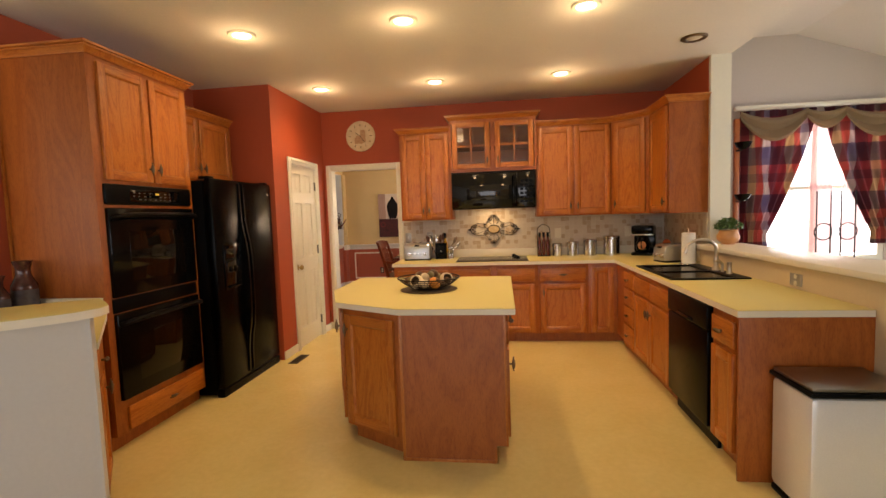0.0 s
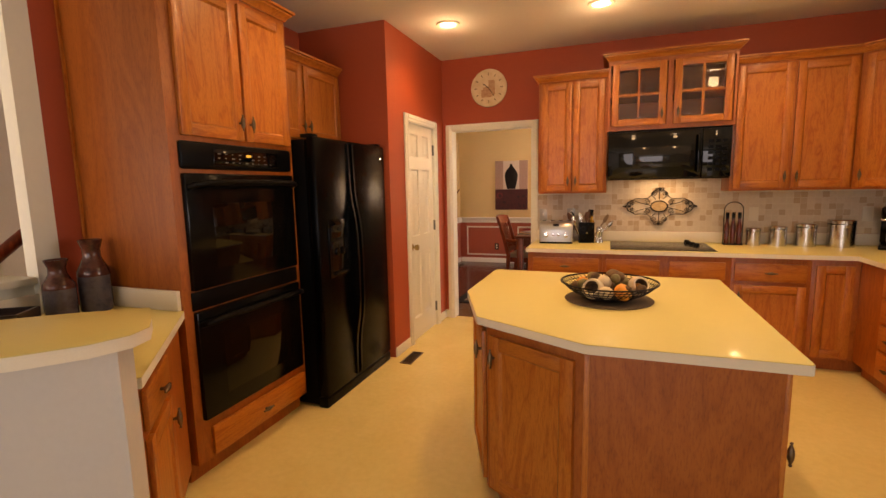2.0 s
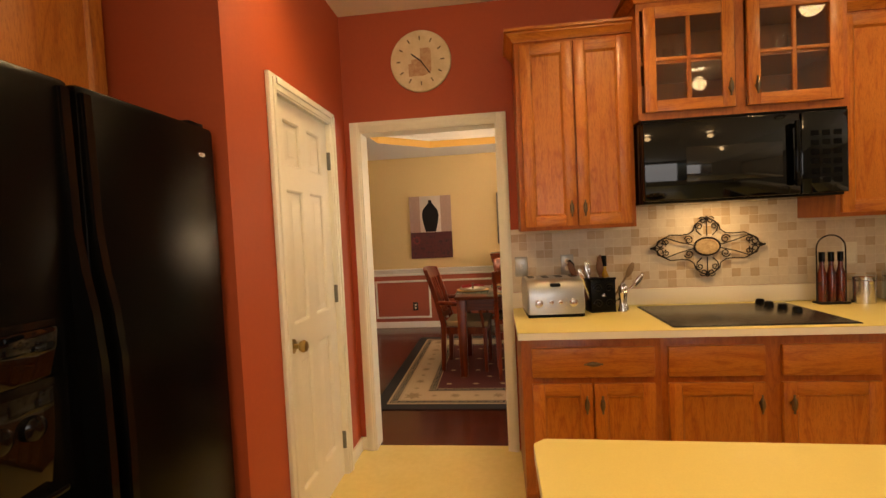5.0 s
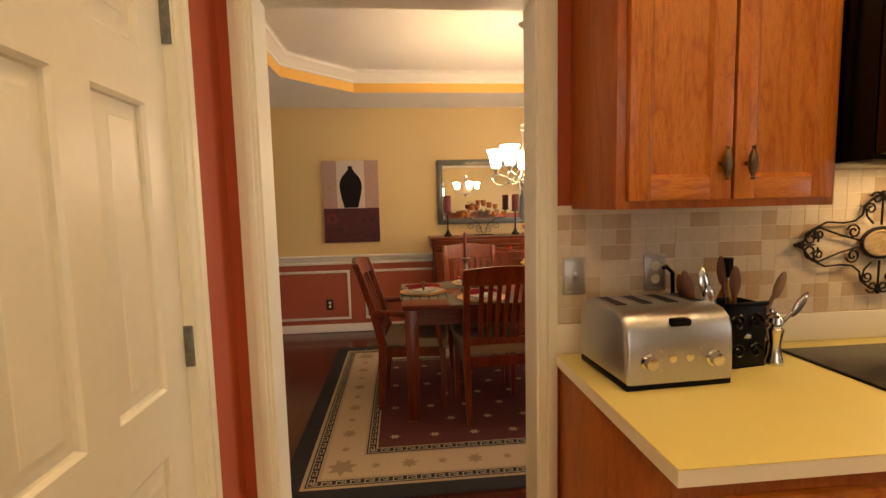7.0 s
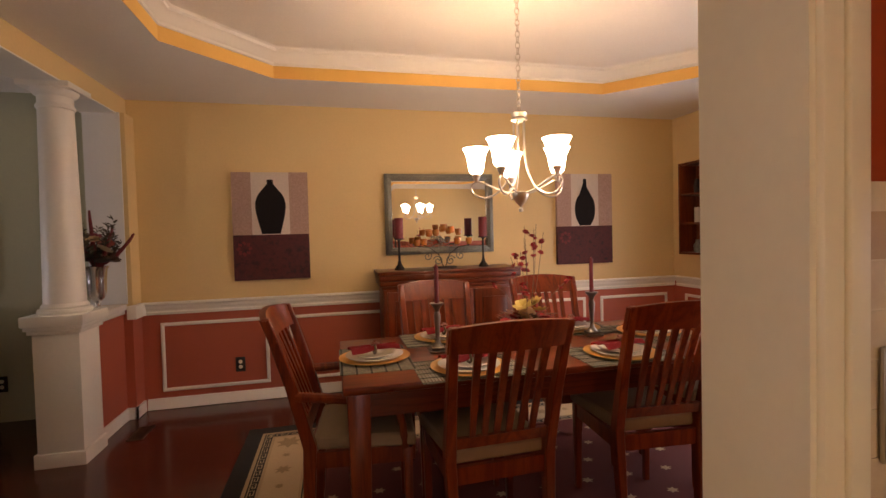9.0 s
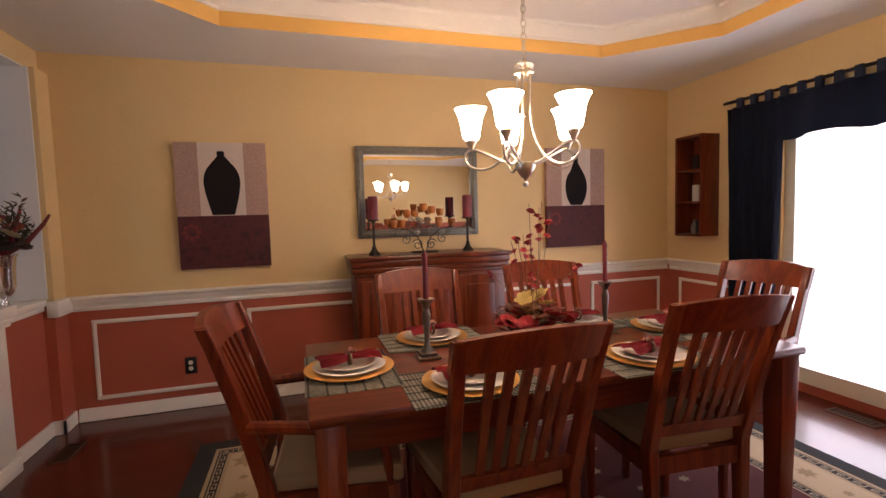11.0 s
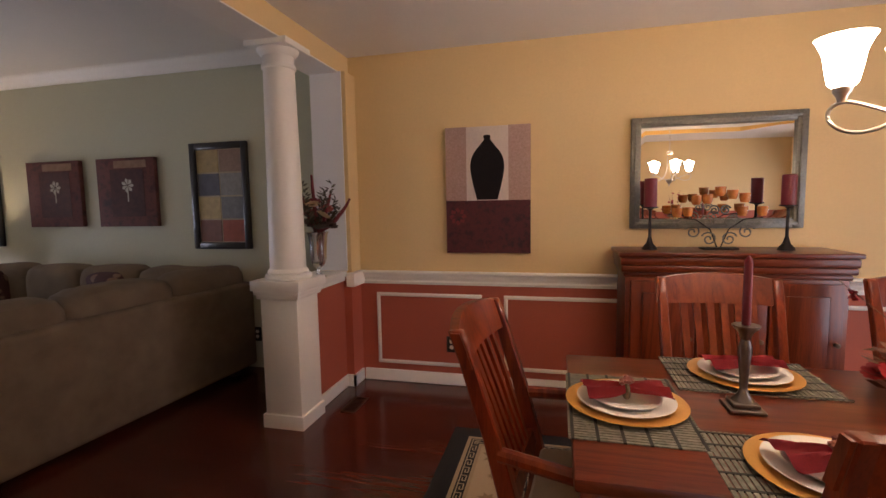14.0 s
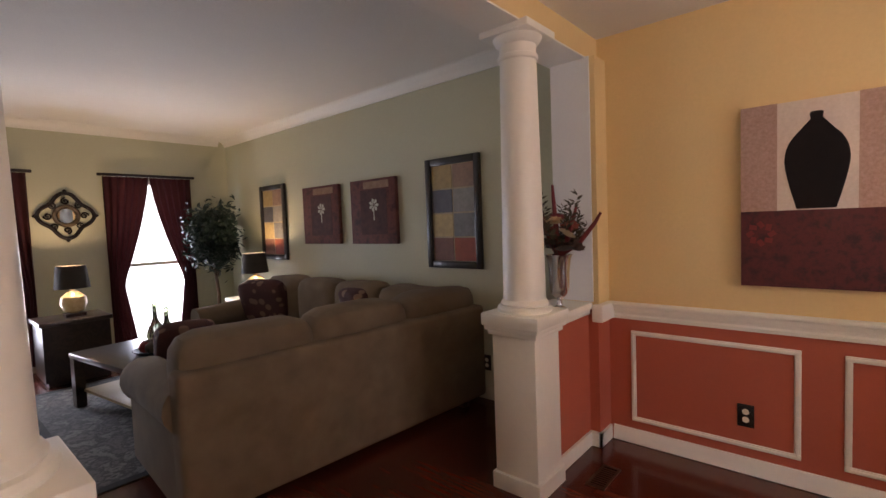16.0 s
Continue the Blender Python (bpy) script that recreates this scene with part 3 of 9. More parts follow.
# columns between the rooms
for name, cy, y0, y1, sgn in (("column_far", 8.6, 8.72, 9.19, 1), ("column_near", 6.6, 5.93, 6.46, -1)):
    ob = thing(name, "white round column on a square panelled pedestal", "column", pose(-3.14, cy, 0), kind="structure")
    part("pedestal", boxes((-0.122, 0.122, -0.122, 0.122, 0.085, 0.8), (-0.136, 0.136, -0.136, 0.136, 0.0, 0.085), bevel=0.003), M["trim_white"], ob)
    part("cap", boxes((-0.14, 0.14, -0.14, 0.14, 0.80, 0.825), (-0.152, 0.152, -0.152, 0.152, 0.825, 0.85), (-0.163, 0.163, -0.163, 0.163, 0.85, 0.912), bevel=0.006), M["trim_white"], ob)
    prof = [(0.0, 0.912), (0.135, 0.912), (0.14, 0.925), (0.135, 0.94), (0.12, 0.945), (0.122, 0.955), (0.116, 0.965), (0.108, 0.975)]
    prof += [(0.108 - 0.018 * k / 10, 0.975 + (2.15 - 0.975) * k / 10) for k in range(1, 11)]
    prof += [(0.098, 2.155), (0.1, 2.165), (0.098, 2.175), (0.09, 2.18), (0.09, 2.225), (0.105, 2.235), (0.118, 2.255), (0.12, 2.262), (0.0, 2.262)]
    part("shaft", lathe(prof, 40), M["trim_white"], ob)
    part("abacus", boxes((-0.135, 0.135, -0.135, 0.135, 2.262, 2.298), bevel=0.004), M["trim_white"], ob)
structure("half_wall_far", boxes((-3.24, -3.06, 8.72, 9.19, 0, 0.83)), M["rose_wall"], "rose painted low wall between the rooms", "wall")
structure("half_wall_cap_far", boxes((-3.29, -3.03, 8.762, 9.185, 0.832, 0.872), (-3.26, -3.045, 8.762, 9.185, 0.8, 0.832), bevel=0.005), M["trim_white"], "white moulded cap on the low wall", "trim")
structure("half_wall_near", boxes((-3.24, -3.06, 5.76, 6.5, 0, 0.83)), M["rose_wall"], "rose painted low wall between the rooms", "wall")
structure("half_wall_cap_near", boxes((-3.29, -3.03, 5.77, 6.46, 0.832, 0.872), bevel=0.005), M["trim_white"], "white moulded cap on the low wall", "trim")
structure("pilaster_low", boxes((-3.28, -3.0, 9.19, 9.36, 0, 0.815)), M["rose_wall"], "rose painted wall stub", "wall")
structure("pilaster_high", boxes((-3.27, -3.0, 9.2, 9.36, 0.86, 2.3)), M["gold_wall"], "golden painted wall stub", "wall")
structure("pilaster_liner", boxes((-3.272, -3.03, 9.19, 9.2, 0.873, 2.3)), plain("white_liner_paint", (0.72, 0.72, 0.72), 0.5, 0, 0.03, 60, 0.04), "white painted opening liner", "trim")
structure("chair_rail_stub", boxes((-3.03, -2.965, 9.165, 9.355, 0.757, 0.858), bevel=0.006), M["trim_white"], "white chair rail end", "trim")
structure("baseboard_stub", boxes((-3.06, -3.045, 8.73, 9.19, 0.004, 0.09), (-3.0, -2.985, 9.17, 9.34, 0.004, 0.09), (-3.06, -2.985, 9.17, 9.19, 0.004, 0.09)), M["trim_white"], "white baseboard", "trim")
structure("beam_columns", boxes((-3.27, -3.05, 5.76, 9.36, 2.3, 2.7)), M["gold_wall"], "golden painted beam over the columns", "beam")
structure("beam_columns_soffit", boxes((-3.272, -3.048, 5.76, 9.36, 2.292, 2.3)), M["trim_white"], "white painted underside of the beam", "beam")
structure("beam_living_side", boxes((-3.285, -3.272, 5.76, 9.36, 2.292, 2.58)), M["ceiling"], "white painted living side of the beam", "beam")


# door casings
def casing(name, x0, x1, top, w, m, depth):
    """Cased opening round x0..x1, standing proud of the wall at local y = 0, with a liner through the wall."""
    ob = thing(name, "white painted cased door opening", "door frame", m, kind="structure")
    for nm, s in (("jamb", (x0 - w, x0, -0.02, 0, 0, top + w)), ("jamb", (x1, x1 + w, -0.02, 0, 0, top + w)), ("head", (x0, x1, -0.02, 0, top, top + w))):
        bm = boxes(s, bevel=0.004)
        if nm == "jamb":
            box(bm, (s[0] + s[1]) / 2 - w * 0.1, (s[0] + s[1]) / 2 + w * 0.32, -0.027, -0.018, 0, s[5] - w * 0.3, bevel=0.003)
        else:
            box(bm, s[0], s[1], -0.027, -0.018, (s[4] + s[5]) / 2 - w * 0.1, (s[4] + s[5]) / 2 + w * 0.32, bevel=0.003)
        part(nm, bm, M["trim"], ob)
    if depth:
        part("liner", boxes((x0 - 0.006, x0 + 0.008, -0.012, depth, 0, top + 0.006), (x1 - 0.008, x1 + 0.006, -0.012, depth, 0, top + 0.006), (x0 + 0.008, x1 - 0.008, -0.012, depth, top - 0.008, top + 0.006)), M["trim"], ob)
    return ob


casing("door_frame_dining", -1.902, -1.054, 2.02, 0.06, pose(0, 5.64, 0), 0.125)
casing("door_frame_pantry", 0.045, 0.695, 2.02, 0.062, pose(-2.0, 4.65, 0, 0, 0, 90), 0.09)


def panel_door(name, label, w, h, m, kind="structure"):
    ob = thing(name, label, "door", m, kind=kind)
    st, mid = 0.105, 0.09
    cols = ((st, (w - mid) / 2), ((w + mid) / 2, w - st))
    rows = ((0.2, 0.84), (0.98, 1.6), (1.71, 1.92))
    leaf = part("leaf", boxes((0, w, 0.016, 0.036, 0, h)), M["trim"], ob)
    for a, b in ((0, st), (cols[0][1], cols[1][0]), (w - st, w)):
        part("stile", boxes((a, b, 0, 0.0165, 0, h)), M["trim"], leaf)
    for z0, z1 in ((0, 0.2), (0.84, 0.98), (1.6, 1.71), (1.92, h)):
        for a, b in cols:
            part("rail", boxes((a, b, 0, 0.0165, z0, z1)), M["trim"], leaf)
    for a, b in cols:
        for z0, z1 in rows:
            pm = bmesh.new()
            rings = []
            for o, y in ((0.0, 0.0), (0.008, 0.006), (0.01, 0.015), (0.02, 0.015), (0.045, 0.004), (0.047, 0.002)):
                rings.append([pm.verts.new(p) for p in ((a + o, y, z0 + o), (b - o, y, z0 + o), (b - o, y, z1 - o), (a + o, y, z1 - o))])
            for q, t in zip(rings, rings[1:]):
                for k in range(4):
                    pm.faces.new((q[k], q[(k + 1) % 4], t[(k + 1) % 4], t[k]))
            pm.faces.new(rings[-1])
            part("raised_panel", pm, M["trim"], leaf)
    return ob


pantry = panel_door("door_pantry", "white six-panel pantry door, closed, with brass knob", 0.65, 2.012, pose(-2.012, 4.695, 0.005, 0, 0, 90))
part("knob", lathe([(0.0, 0.0), (0.033, 0.0), (0.033, 0.006), (0.012, 0.01), (0.011, 0.03), (0.024, 0.038), (0.029, 0.052), (0.022, 0.066), (0.0, 0.07)], 20), M["brass"], pantry, "antique brass knob", pose(0.07, 0, 0.89, 90, 0, 0))
for hz in (0.2, 1.05, 1.8):
    part("hinge", boxes((0.636, 0.662, -0.02, 0.003, hz - 0.05, hz + 0.05), bevel=0.002), M["pewter"], pantry)
structure("baseboard_pantry", boxes((-2.0, -1.985, 4.33, 4.63, 0.004, 0.085), (-2.0, -1.985, 5.41, 5.62, 0.004, 0.085), (-2.0, -1.955, 5.62, 5.637, 0.004, 0.085), bevel=0.003), M["trim"], "white baseboard", "trim")


# ---- kitchen cabinets ----
def handle(parent, x, z, level=False):
    """Small aged pull with a shaped backplate."""
    bm = bmesh.new()
    tube([(0, 0.0, 0), (0, -0.012, 0), (0, -0.022, 0)], 0.006, 8, bm)
    lathe([(0, -0.043), (0.004, -0.042), (0.006, -0.038), (0.003, -0.034), (0.005, -0.03), (0.01, -0.016), (0.0115, 0), (0.01, 0.016), (0.005, 0.03), (0.003, 0.034), (0.006, 0.038), (0.004, 0.042), (0, 0.043)], 10, (0, -0.024, 0), bm)
    m = pose(x, -0.02, z, 0, 90 if level else 0, 0)
    return part("handle", bm, M["bronze"], parent, "aged bronze pull", m)


def front(parent, kind, x0, x1, z0, z1, pull=""):
    """A door or drawer front standing proud of the carcass face at y = 0."""
    w, h = x1 - x0, z1 - z0
    bm = bmesh.new()
    if kind == "drawer":
        box(bm, x0, x1, -0.02, 0, z0, z1, bevel=0.006)
        ob = part("drawer", bm, M["oak_h"], parent)
    else:
        s = 0.056
        frame_bits = (("stile", (x0, x0 + s, -0.02, 0, z0, z1)), ("stile", (x1 - s, x1, -0.02, 0, z0, z1)), ("rail", (x0 + s, x1 - s, -0.0195, 0, z1 - s, z1)), ("rail", (x0 + s, x1 - s, -0.0195, 0, z0, z0 + s)))
        if kind == "door":
            box(bm, x0 + s - 0.002, x1 - s + 0.002, -0.009, -0.001, z0 + s - 0.002, z1 - s + 0.002)
            a, b, c, d = x0 + s, x1 - s, z0 + s, z1 - s
            for p, q, r in (((a, -0.019, c), (b, -0.019, c), 1), ((a, -0.019, d), (b, -0.019, d), -1)):
                vs = [bm.verts.new(v) for v in (p, q, (q[0] - 0.01, -0.009, q[2] + 0.01 * r), (p[0] + 0.01, -0.009, p[2] + 0.01 * r))]
                bm.faces.new(vs)
            for x, r in ((a, 1), (b, -1)):
                vs = [bm.verts.new(v) for v in ((x, -0.019, c), (x, -0.019, d), (x + 0.01 * r, -0.009, d - 0.01), (x + 0.01 * r, -0.009, c + 0.01))]
                bm.faces.new(vs)
        else:
            cx, cz = (x0 + x1) / 2, (z0 + z1) / 2
            box(bm, cx - 0.009, cx + 0.009, -0.017, -0.003, z0 + s, z1 - s, bevel=0.002)
            box(bm, x0 + s, cx - 0.009, -0.017, -0.003, cz - 0.009, cz + 0.009, bevel=0.002)
            box(bm, cx + 0.009, x1 - s, -0.017, -0.003, cz - 0.009, cz + 0.009, bevel=0.002)
        ob = part("door", bm, M["oak"], parent)
        for nm, b in frame_bits:
            part(nm, boxes(b, bevel=0.003), M["oak" if nm == "stile" else "oak_h"], ob)
        if kind == "glass":
            pane = part("pane", boxes((x0 + s, x1 - s, -0.007, -0.004, z0 + s, z1 - s)), M["smoke"], ob, "clear glass pane")
            pane.visible_shadow = False
    if pull == "mid":
        handle(ob, (x0 + x1) / 2, (z0 + z1) / 2, True)
    elif pull:
        hx = x0 + 0.03 if "l" in pull else x1 - 0.03
        handle(ob, hx, z0 + 0.09 if "b" in pull else z1 - 0.09)
    return ob


def cabinet(name, label, m, w, d, z0, z1, fronts, toe=True, hollow=False, group="kitchen cabinets"):
    ob = thing(name, label, "cabinet", m, group)
    lo = z0 + (0.1 if toe else 0)
    if hollow:
        for nm, s in (("side_panel", (0, 0.018, 0, d, lo, z1)), ("side_panel", (w - 0.018, w, 0, d, lo, z1)), ("bottom_panel", (0.018, w - 0.018, 0, d, lo, lo + 0.018)), ("top_panel", (0.018, w - 0.018, 0, d, z1 - 0.018, z1)), ("back_panel", (0.018, w - 0.018, d - 0.01, d, lo + 0.018, z1 - 0.018)), ("shelf", (0.018, w - 0.018, 0.03, d - 0.01, (lo + z1) / 2 - 0.008, (lo + z1) / 2 + 0.008))):
            part(nm, boxes(s), M["oak_side"], ob)
        bm = bmesh.new()
        box(bm, 0, w, -0.001, 0.018, lo, lo + 0.035)
        box(bm, 0, w, -0.001, 0.018, z1 - 0.035, z1)
        box(bm, w / 2 - 0.02, w / 2 + 0.02, -0.001, 0.018, lo + 0.035, z1 - 0.035)
    else:
        bm = boxes((0, w, 0, d, lo, z1), bevel=0.002)
    part("face_frame" if hollow else "body", bm, M["oak_side"], ob)
    if toe:
        part("toe_kick", boxes((0, w, 0.06, d, z0, lo)), M["oak_side"], ob)
    for f in fronts:
        front(ob, *f)
    return ob


def crown(name, pts, z, closed=False):
    """Cabinet crown swept along an open path (x, y); it flares to the path's right-hand side."""
    prof = [(0.0, 0.0), (0.008, 0.0), (0.012, 0.012), (0.03, 0.03), (0.036, 0.034), (0.036, 0.042), (0.05, 0.046), (0.05, 0.06), (0.0, 0.06)]
    bm = bmesh.new()
    rings = []
    n = len(pts)
    for k in range(n):
        p = Vector(pts[k])
        d1 = (p - Vector(pts[k - 1])).normalized() if k else None
        d2 = (Vector(pts[k + 1]) - p).normalized() if k < n - 1 else None
        d1, d2 = d1 or d2, d2 or d1
        n1, n2 = Vector((d1.y, -d1.x)), Vector((d2.y, -d2.x))
        mm = (n1 + n2).normalized()
        mm = mm / max(0.3, mm.dot(n1))
        rings.append([bm.verts.new((p.x + mm.x * u, p.y + mm.y * u, z + w)) for u, w in prof])
    for r, s in zip(rings, rings[1:]):
        for j in range(len(prof)):
            q = (j + 1) % len(prof)
            bm.faces.new((r[j], r[q], s[q], s[j]))
    bm.faces.new(rings[0])
    bm.faces.new(rings[-1][::-1])
    bmesh.ops.recalc_face_normals(bm, faces=bm.faces)
    return structure(name, bm, M["oak_h"], "honey oak crown moulding on the cabinets", "trim")


BASE_TOP, CT = 0.852, 0.89
DZ = (0.67, 0.81)   # drawer band
DD = (0.115, 0.64)  # door band
FY = 4.99
cabinet("base_cabinet", "honey oak base cabinet with a drawer over two doors", pose(-0.985, FY, 0), 0.63, 0.64, 0, BASE_TOP, [("drawer", 0.045, 0.6, *DZ, "mid"), ("door", 0.045, 0.318, *DD, "tr"), ("door", 0.328, 0.6, *DD, "tl")])
cabinet("base_cabinet", "honey oak base cabinet under the cooktop", pose(-0.355, FY, 0), 0.95, 0.64, 0, BASE_TOP, [("drawer", 0.028, 0.44, *DZ), ("drawer", 0.51, 0.91, *DZ), ("door", 0.028, 0.44, *DD, "tr"), ("door", 0.51, 0.91, *DD, "tl")])
cabinet("base_cabinet", "honey oak base cabinet with one drawer and one door", pose(0.595, FY, 0), 0.52, 0.64, 0, BASE_TOP, [("drawer", 0.02, 0.49, *DZ, "mid"), ("door", 0.02, 0.49, *DD, "tl")])
cabinet("corner_base_cabinet", "honey oak corner base cabinet with one tall door", pose(1.115, FY, 0), 0.93, 0.64, 0, BASE_TOP, [("door", 0.025, 0.255, 0.115, 0.81, "")])
RX = 1.405
cabinet("drawer_base_cabinet", "honey oak cabinet with four narrow drawers", pose(RX, 4.985, 0, 0, 0, -90), 0.685, 0.6, 0, BASE_TOP, [("drawer", 0.34, 0.67, 0.67, 0.81, "mid"), ("drawer", 0.34, 0.67, 0.5, 0.65, "mid"), ("drawer", 0.34, 0.67, 0.32, 0.48, "mid"), ("drawer", 0.34, 0.67, 0.115, 0.3, "mid")])
cabinet("sink_base_cabinet", "honey oak sink cabinet with two doors", pose(RX, 4.3, 0, 0, 0, -90), 0.91, 0.6, 0, BASE_TOP, [("drawer", 0.02, 0.45, *DZ), ("drawer", 0.46, 0.89, *DZ), ("door", 0.02, 0.45, *DD, "tr"), ("door", 0.46, 0.89, *DD, "tl")])
end_cab = cabinet("end_base_cabinet", "honey oak end cabinet with a drawer over one door", pose(RX, 2.74, 0, 0, 0, -90), 0.32, 0.6, 0, BASE_TOP, [("drawer", 0.02, 0.27, *DZ, "mid"), ("door", 0.02, 0.27, *DD, "")])
part("end_panel", boxes((1.385, 2.0, 2.406, 2.4195, 0.0, BASE_TOP), bevel=0.002), M["oak_side"], end_cab, "plain oak end panel", end_cab.matrix_basis.inverted())


# worktops
def worktop(name, outline, label, z0=BASE_TOP + 0.002, z1=CT):
    ob = thing(name, label, "worktop")
    part("surface", prism(outline, z1 - 0.004, z1, 0.002), M["laminate"], ob)
    part("edge_band", prism(outline, z0, z1 - 0.004), M["laminate_edge"], ob, "pale laminate edge band")
    return ob


worktop("worktop", [(-1.0, 4.955), (1.375, 4.955), (1.375, 2.4), (1.995, 2.4), (1.995, 4.46), (2.085, 4.46), (2.085, 5.638), (-1.0, 5.638)], "cream laminate worktop running round the corner")
solid("worktop_upstand", boxes((-1.0, 2.083, 5.618, 5.638, CT, 0.985), (2.063, 2.083, 4.475, 5.617, CT, 0.985), bevel=0.004), M["laminate_edge"], "cream laminate upstand behind the worktop", "worktop")

# cooktop
ob = thing("cooktop", "black glass electric cooktop set into the worktop", "cooktop", pose(0.1, 5.27, CT))
part("glass_top", boxes((-0.39, 0.39, -0.27, 0.27, 0.0005, 0.007), bevel=0.003), M["ceramic"], ob)
part("rim", boxes((-0.396, 0.396, -0.276, 0.276, 0.0, 0.004)), M["black"], ob)
for kx, ky in ((0.27, 0.17), (0.27, 0.085), (0.29, 0.0), (0.31, -0.085)):
    part("knob", lathe([(0, 0.006), (0.024, 0.006), (0.02, 0.03), (0.014, 0.034), (0, 0.034)], 18), M["black_rough"], ob, "", pose(kx - 0.02, ky + 0.08, 0))

# dishwasher
ob = thing("dishwasher", "black built-in dishwasher below the worktop", "dishwasher", pose(RX - 0.005, 3.385, 0, 0, 0, -90))
part("body", boxes((0.005, 0.635, 0.0, 0.58, 0.1, 0.848)), M["black"], ob)
part("door", boxes((0.005, 0.635, -0.022, 0.0, 0.13, 0.69), bevel=0.004), M["fridge_skin"], ob)
part("control_panel", boxes((0.005, 0.635, -0.028, 0.0, 0.7, 0.846), bevel=0.006), M["black_rough"], ob)
part("handle", boxes((0.2, 0.44, -0.04, -0.024, 0.71, 0.73), bevel=0.005), M["black"], ob)
part("toe_kick", boxes((0.005, 0.635, 0.04, 0.06, 0.0, 0.1)), M["black_rough"], ob)

# upper cabinets
UY, UB, UT = 5.33, 1.357, 2.36
cabinet("wall_cabinet", "honey oak wall cabinet with two doors", pose(-0.945, UY, 0), 0.6, 0.308, UB, UT, [("door", 0.025, 0.296, UB + 0.02, UT - 0.02, "br"), ("door", 0.304, 0.575, UB + 0.02, UT - 0.02, "bl")], toe=False)
cabinet("wall_cabinet", "honey oak wall cabinet with two doors", pose(0.615, UY, 0), 0.82, 0.308, UB, UT, [("door", 0.02, 0.4, UB + 0.02, UT - 0.02, "br"), ("door", 0.42, 0.8, UB + 0.02, UT - 0.02, "bl")], toe=False)
glazed = cabinet("glazed_wall_cabinet", "honey oak wall cabinet with two glazed doors and glassware inside", pose(-0.345, 5.24, 0), 0.96, 0.398, 1.885, 2.46, [("glass", 0.03, 0.45, 1.92, 2.43, "br"), ("glass", 0.51, 0.93, 1.92, 2.43, "bl")], toe=False, hollow=True)
for gx in (0.1, 0.18, 0.26, 0.35, 0.58, 0.66, 0.75, 0.84):
    for gz in (1.903, 2.181):
        solid("drinking_glass", lathe([(0, 0), (0.028, 0), (0.034, 0.12), (0.032, 0.12), (0.026, 0.008), (0, 0.008)], 14), M["glass"], "clear drinking glass on a cabinet shelf", "glass", pose(-0.345 + gx, 5.24 + 0.2 + 0.05 * math.sin(gx * 40), gz), "glasses in the cabinet")
# diagonal corner cabinet and side run
ob = thing("corner_wall_cabinet", "honey oak diagonal corner wall cabinet", "cabinet", Matrix(), "kitchen cabinets")
part("body", prism([(1.437, 5.33), (1.75, 5.02), (2.088, 5.02), (2.088, 5.638), (1.437, 5.638)], UB, UT), M["oak_side"], ob)
_ang = math.degrees(math.atan2(5.02 - 5.33, 1.75 - 1.437))
_piv = thing("corner_wall_cabinet_front", "", "", pose(1.437, 5.33, 0, 0, 0, _ang))
_piv.parent = ob
front(_piv, "door", 0.03, 0.39, UB + 0.02, UT - 0.02, "bl")
for o in list(_piv.children):
    w_m = _piv.matrix_basis @ o.matrix_basis
    o.parent = ob
    o.matrix_basis = w_m
bpy.data.objects.remove(_piv)
cabinet("wall_cabinet", "honey oak wall cabinet with a plain end panel", pose(1.75, 5.015, 0, 0, 0, -90), 0.54, 0.338, UB, UT, [("door", 0.02, 0.51, UB + 0.02, UT - 0.02, "br")], toe=False)
crown("crown_left_uppers", [(-0.945, 5.638), (-0.945, 5.33), (-0.347, 5.33)], UT)
crown("crown_glazed", [(-0.345, 5.638), (-0.345, 5.24), (0.615, 5.24), (0.615, 5.638)], 2.46)
crown("crown_right_uppers", [(0.617, 5.33), (1.437, 5.33), (1.75, 5.02), (1.75, 4.475), (2.088, 4.475)], UT)

# microwave
ob = thing("microwave", "black over-range microwave under the glazed cabinet", "microwave", pose(-0.335, 5.21, 1.465))
part("body", boxes((0.0, 0.93, 0.03, 0.42, 0.0, 0.415), bevel=0.004), M["black"], ob)
part("door", boxes((0.0, 0.72, 0.0, 0.029, 0.012, 0.4), bevel=0.006), M["black_glass"], ob)
part("window", boxes((0.2, 0.64, -0.002, 0.0005, 0.1, 0.27), bevel=0.001), plain("microwave_window", (0.012, 0.011, 0.01), 0.05, 0, 0.05, 30, 0), ob)
part("control_panel", boxes((0.725, 0.93, 0.0, 0.029, 0.012, 0.4), bevel=0.004), M["black_glass"], ob)
for r in range(6):
    for c in range(3):
        part("button", boxes((0.765 + c * 0.05, 0.8 + c * 0.05, -0.0015, 0.0, 0.06 + r * 0.045, 0.085 + r * 0.045)), M["black_rough"], ob)
part("vent_strip", boxes((0.0, 0.93, 0.005, 0.029, 0.402, 0.415)), M["black_rough"], ob)
part("handle", boxes((0.685, 0.705, -0.03, -0.012, 0.05, 0.36), (0.687, 0.703, -0.012, 0.001, 0.06, 0.08), (0.687, 0.703, -0.012, 0.001, 0.33, 0.35), bevel=0.004), M["black"], ob)
for ux in (0.3, 0.62):
    part("underside_lamp", boxes((ux - 0.035, ux + 0.035, 0.16, 0.22, -0.003, 0.0), bevel=0.001), M["ivory"], ob)

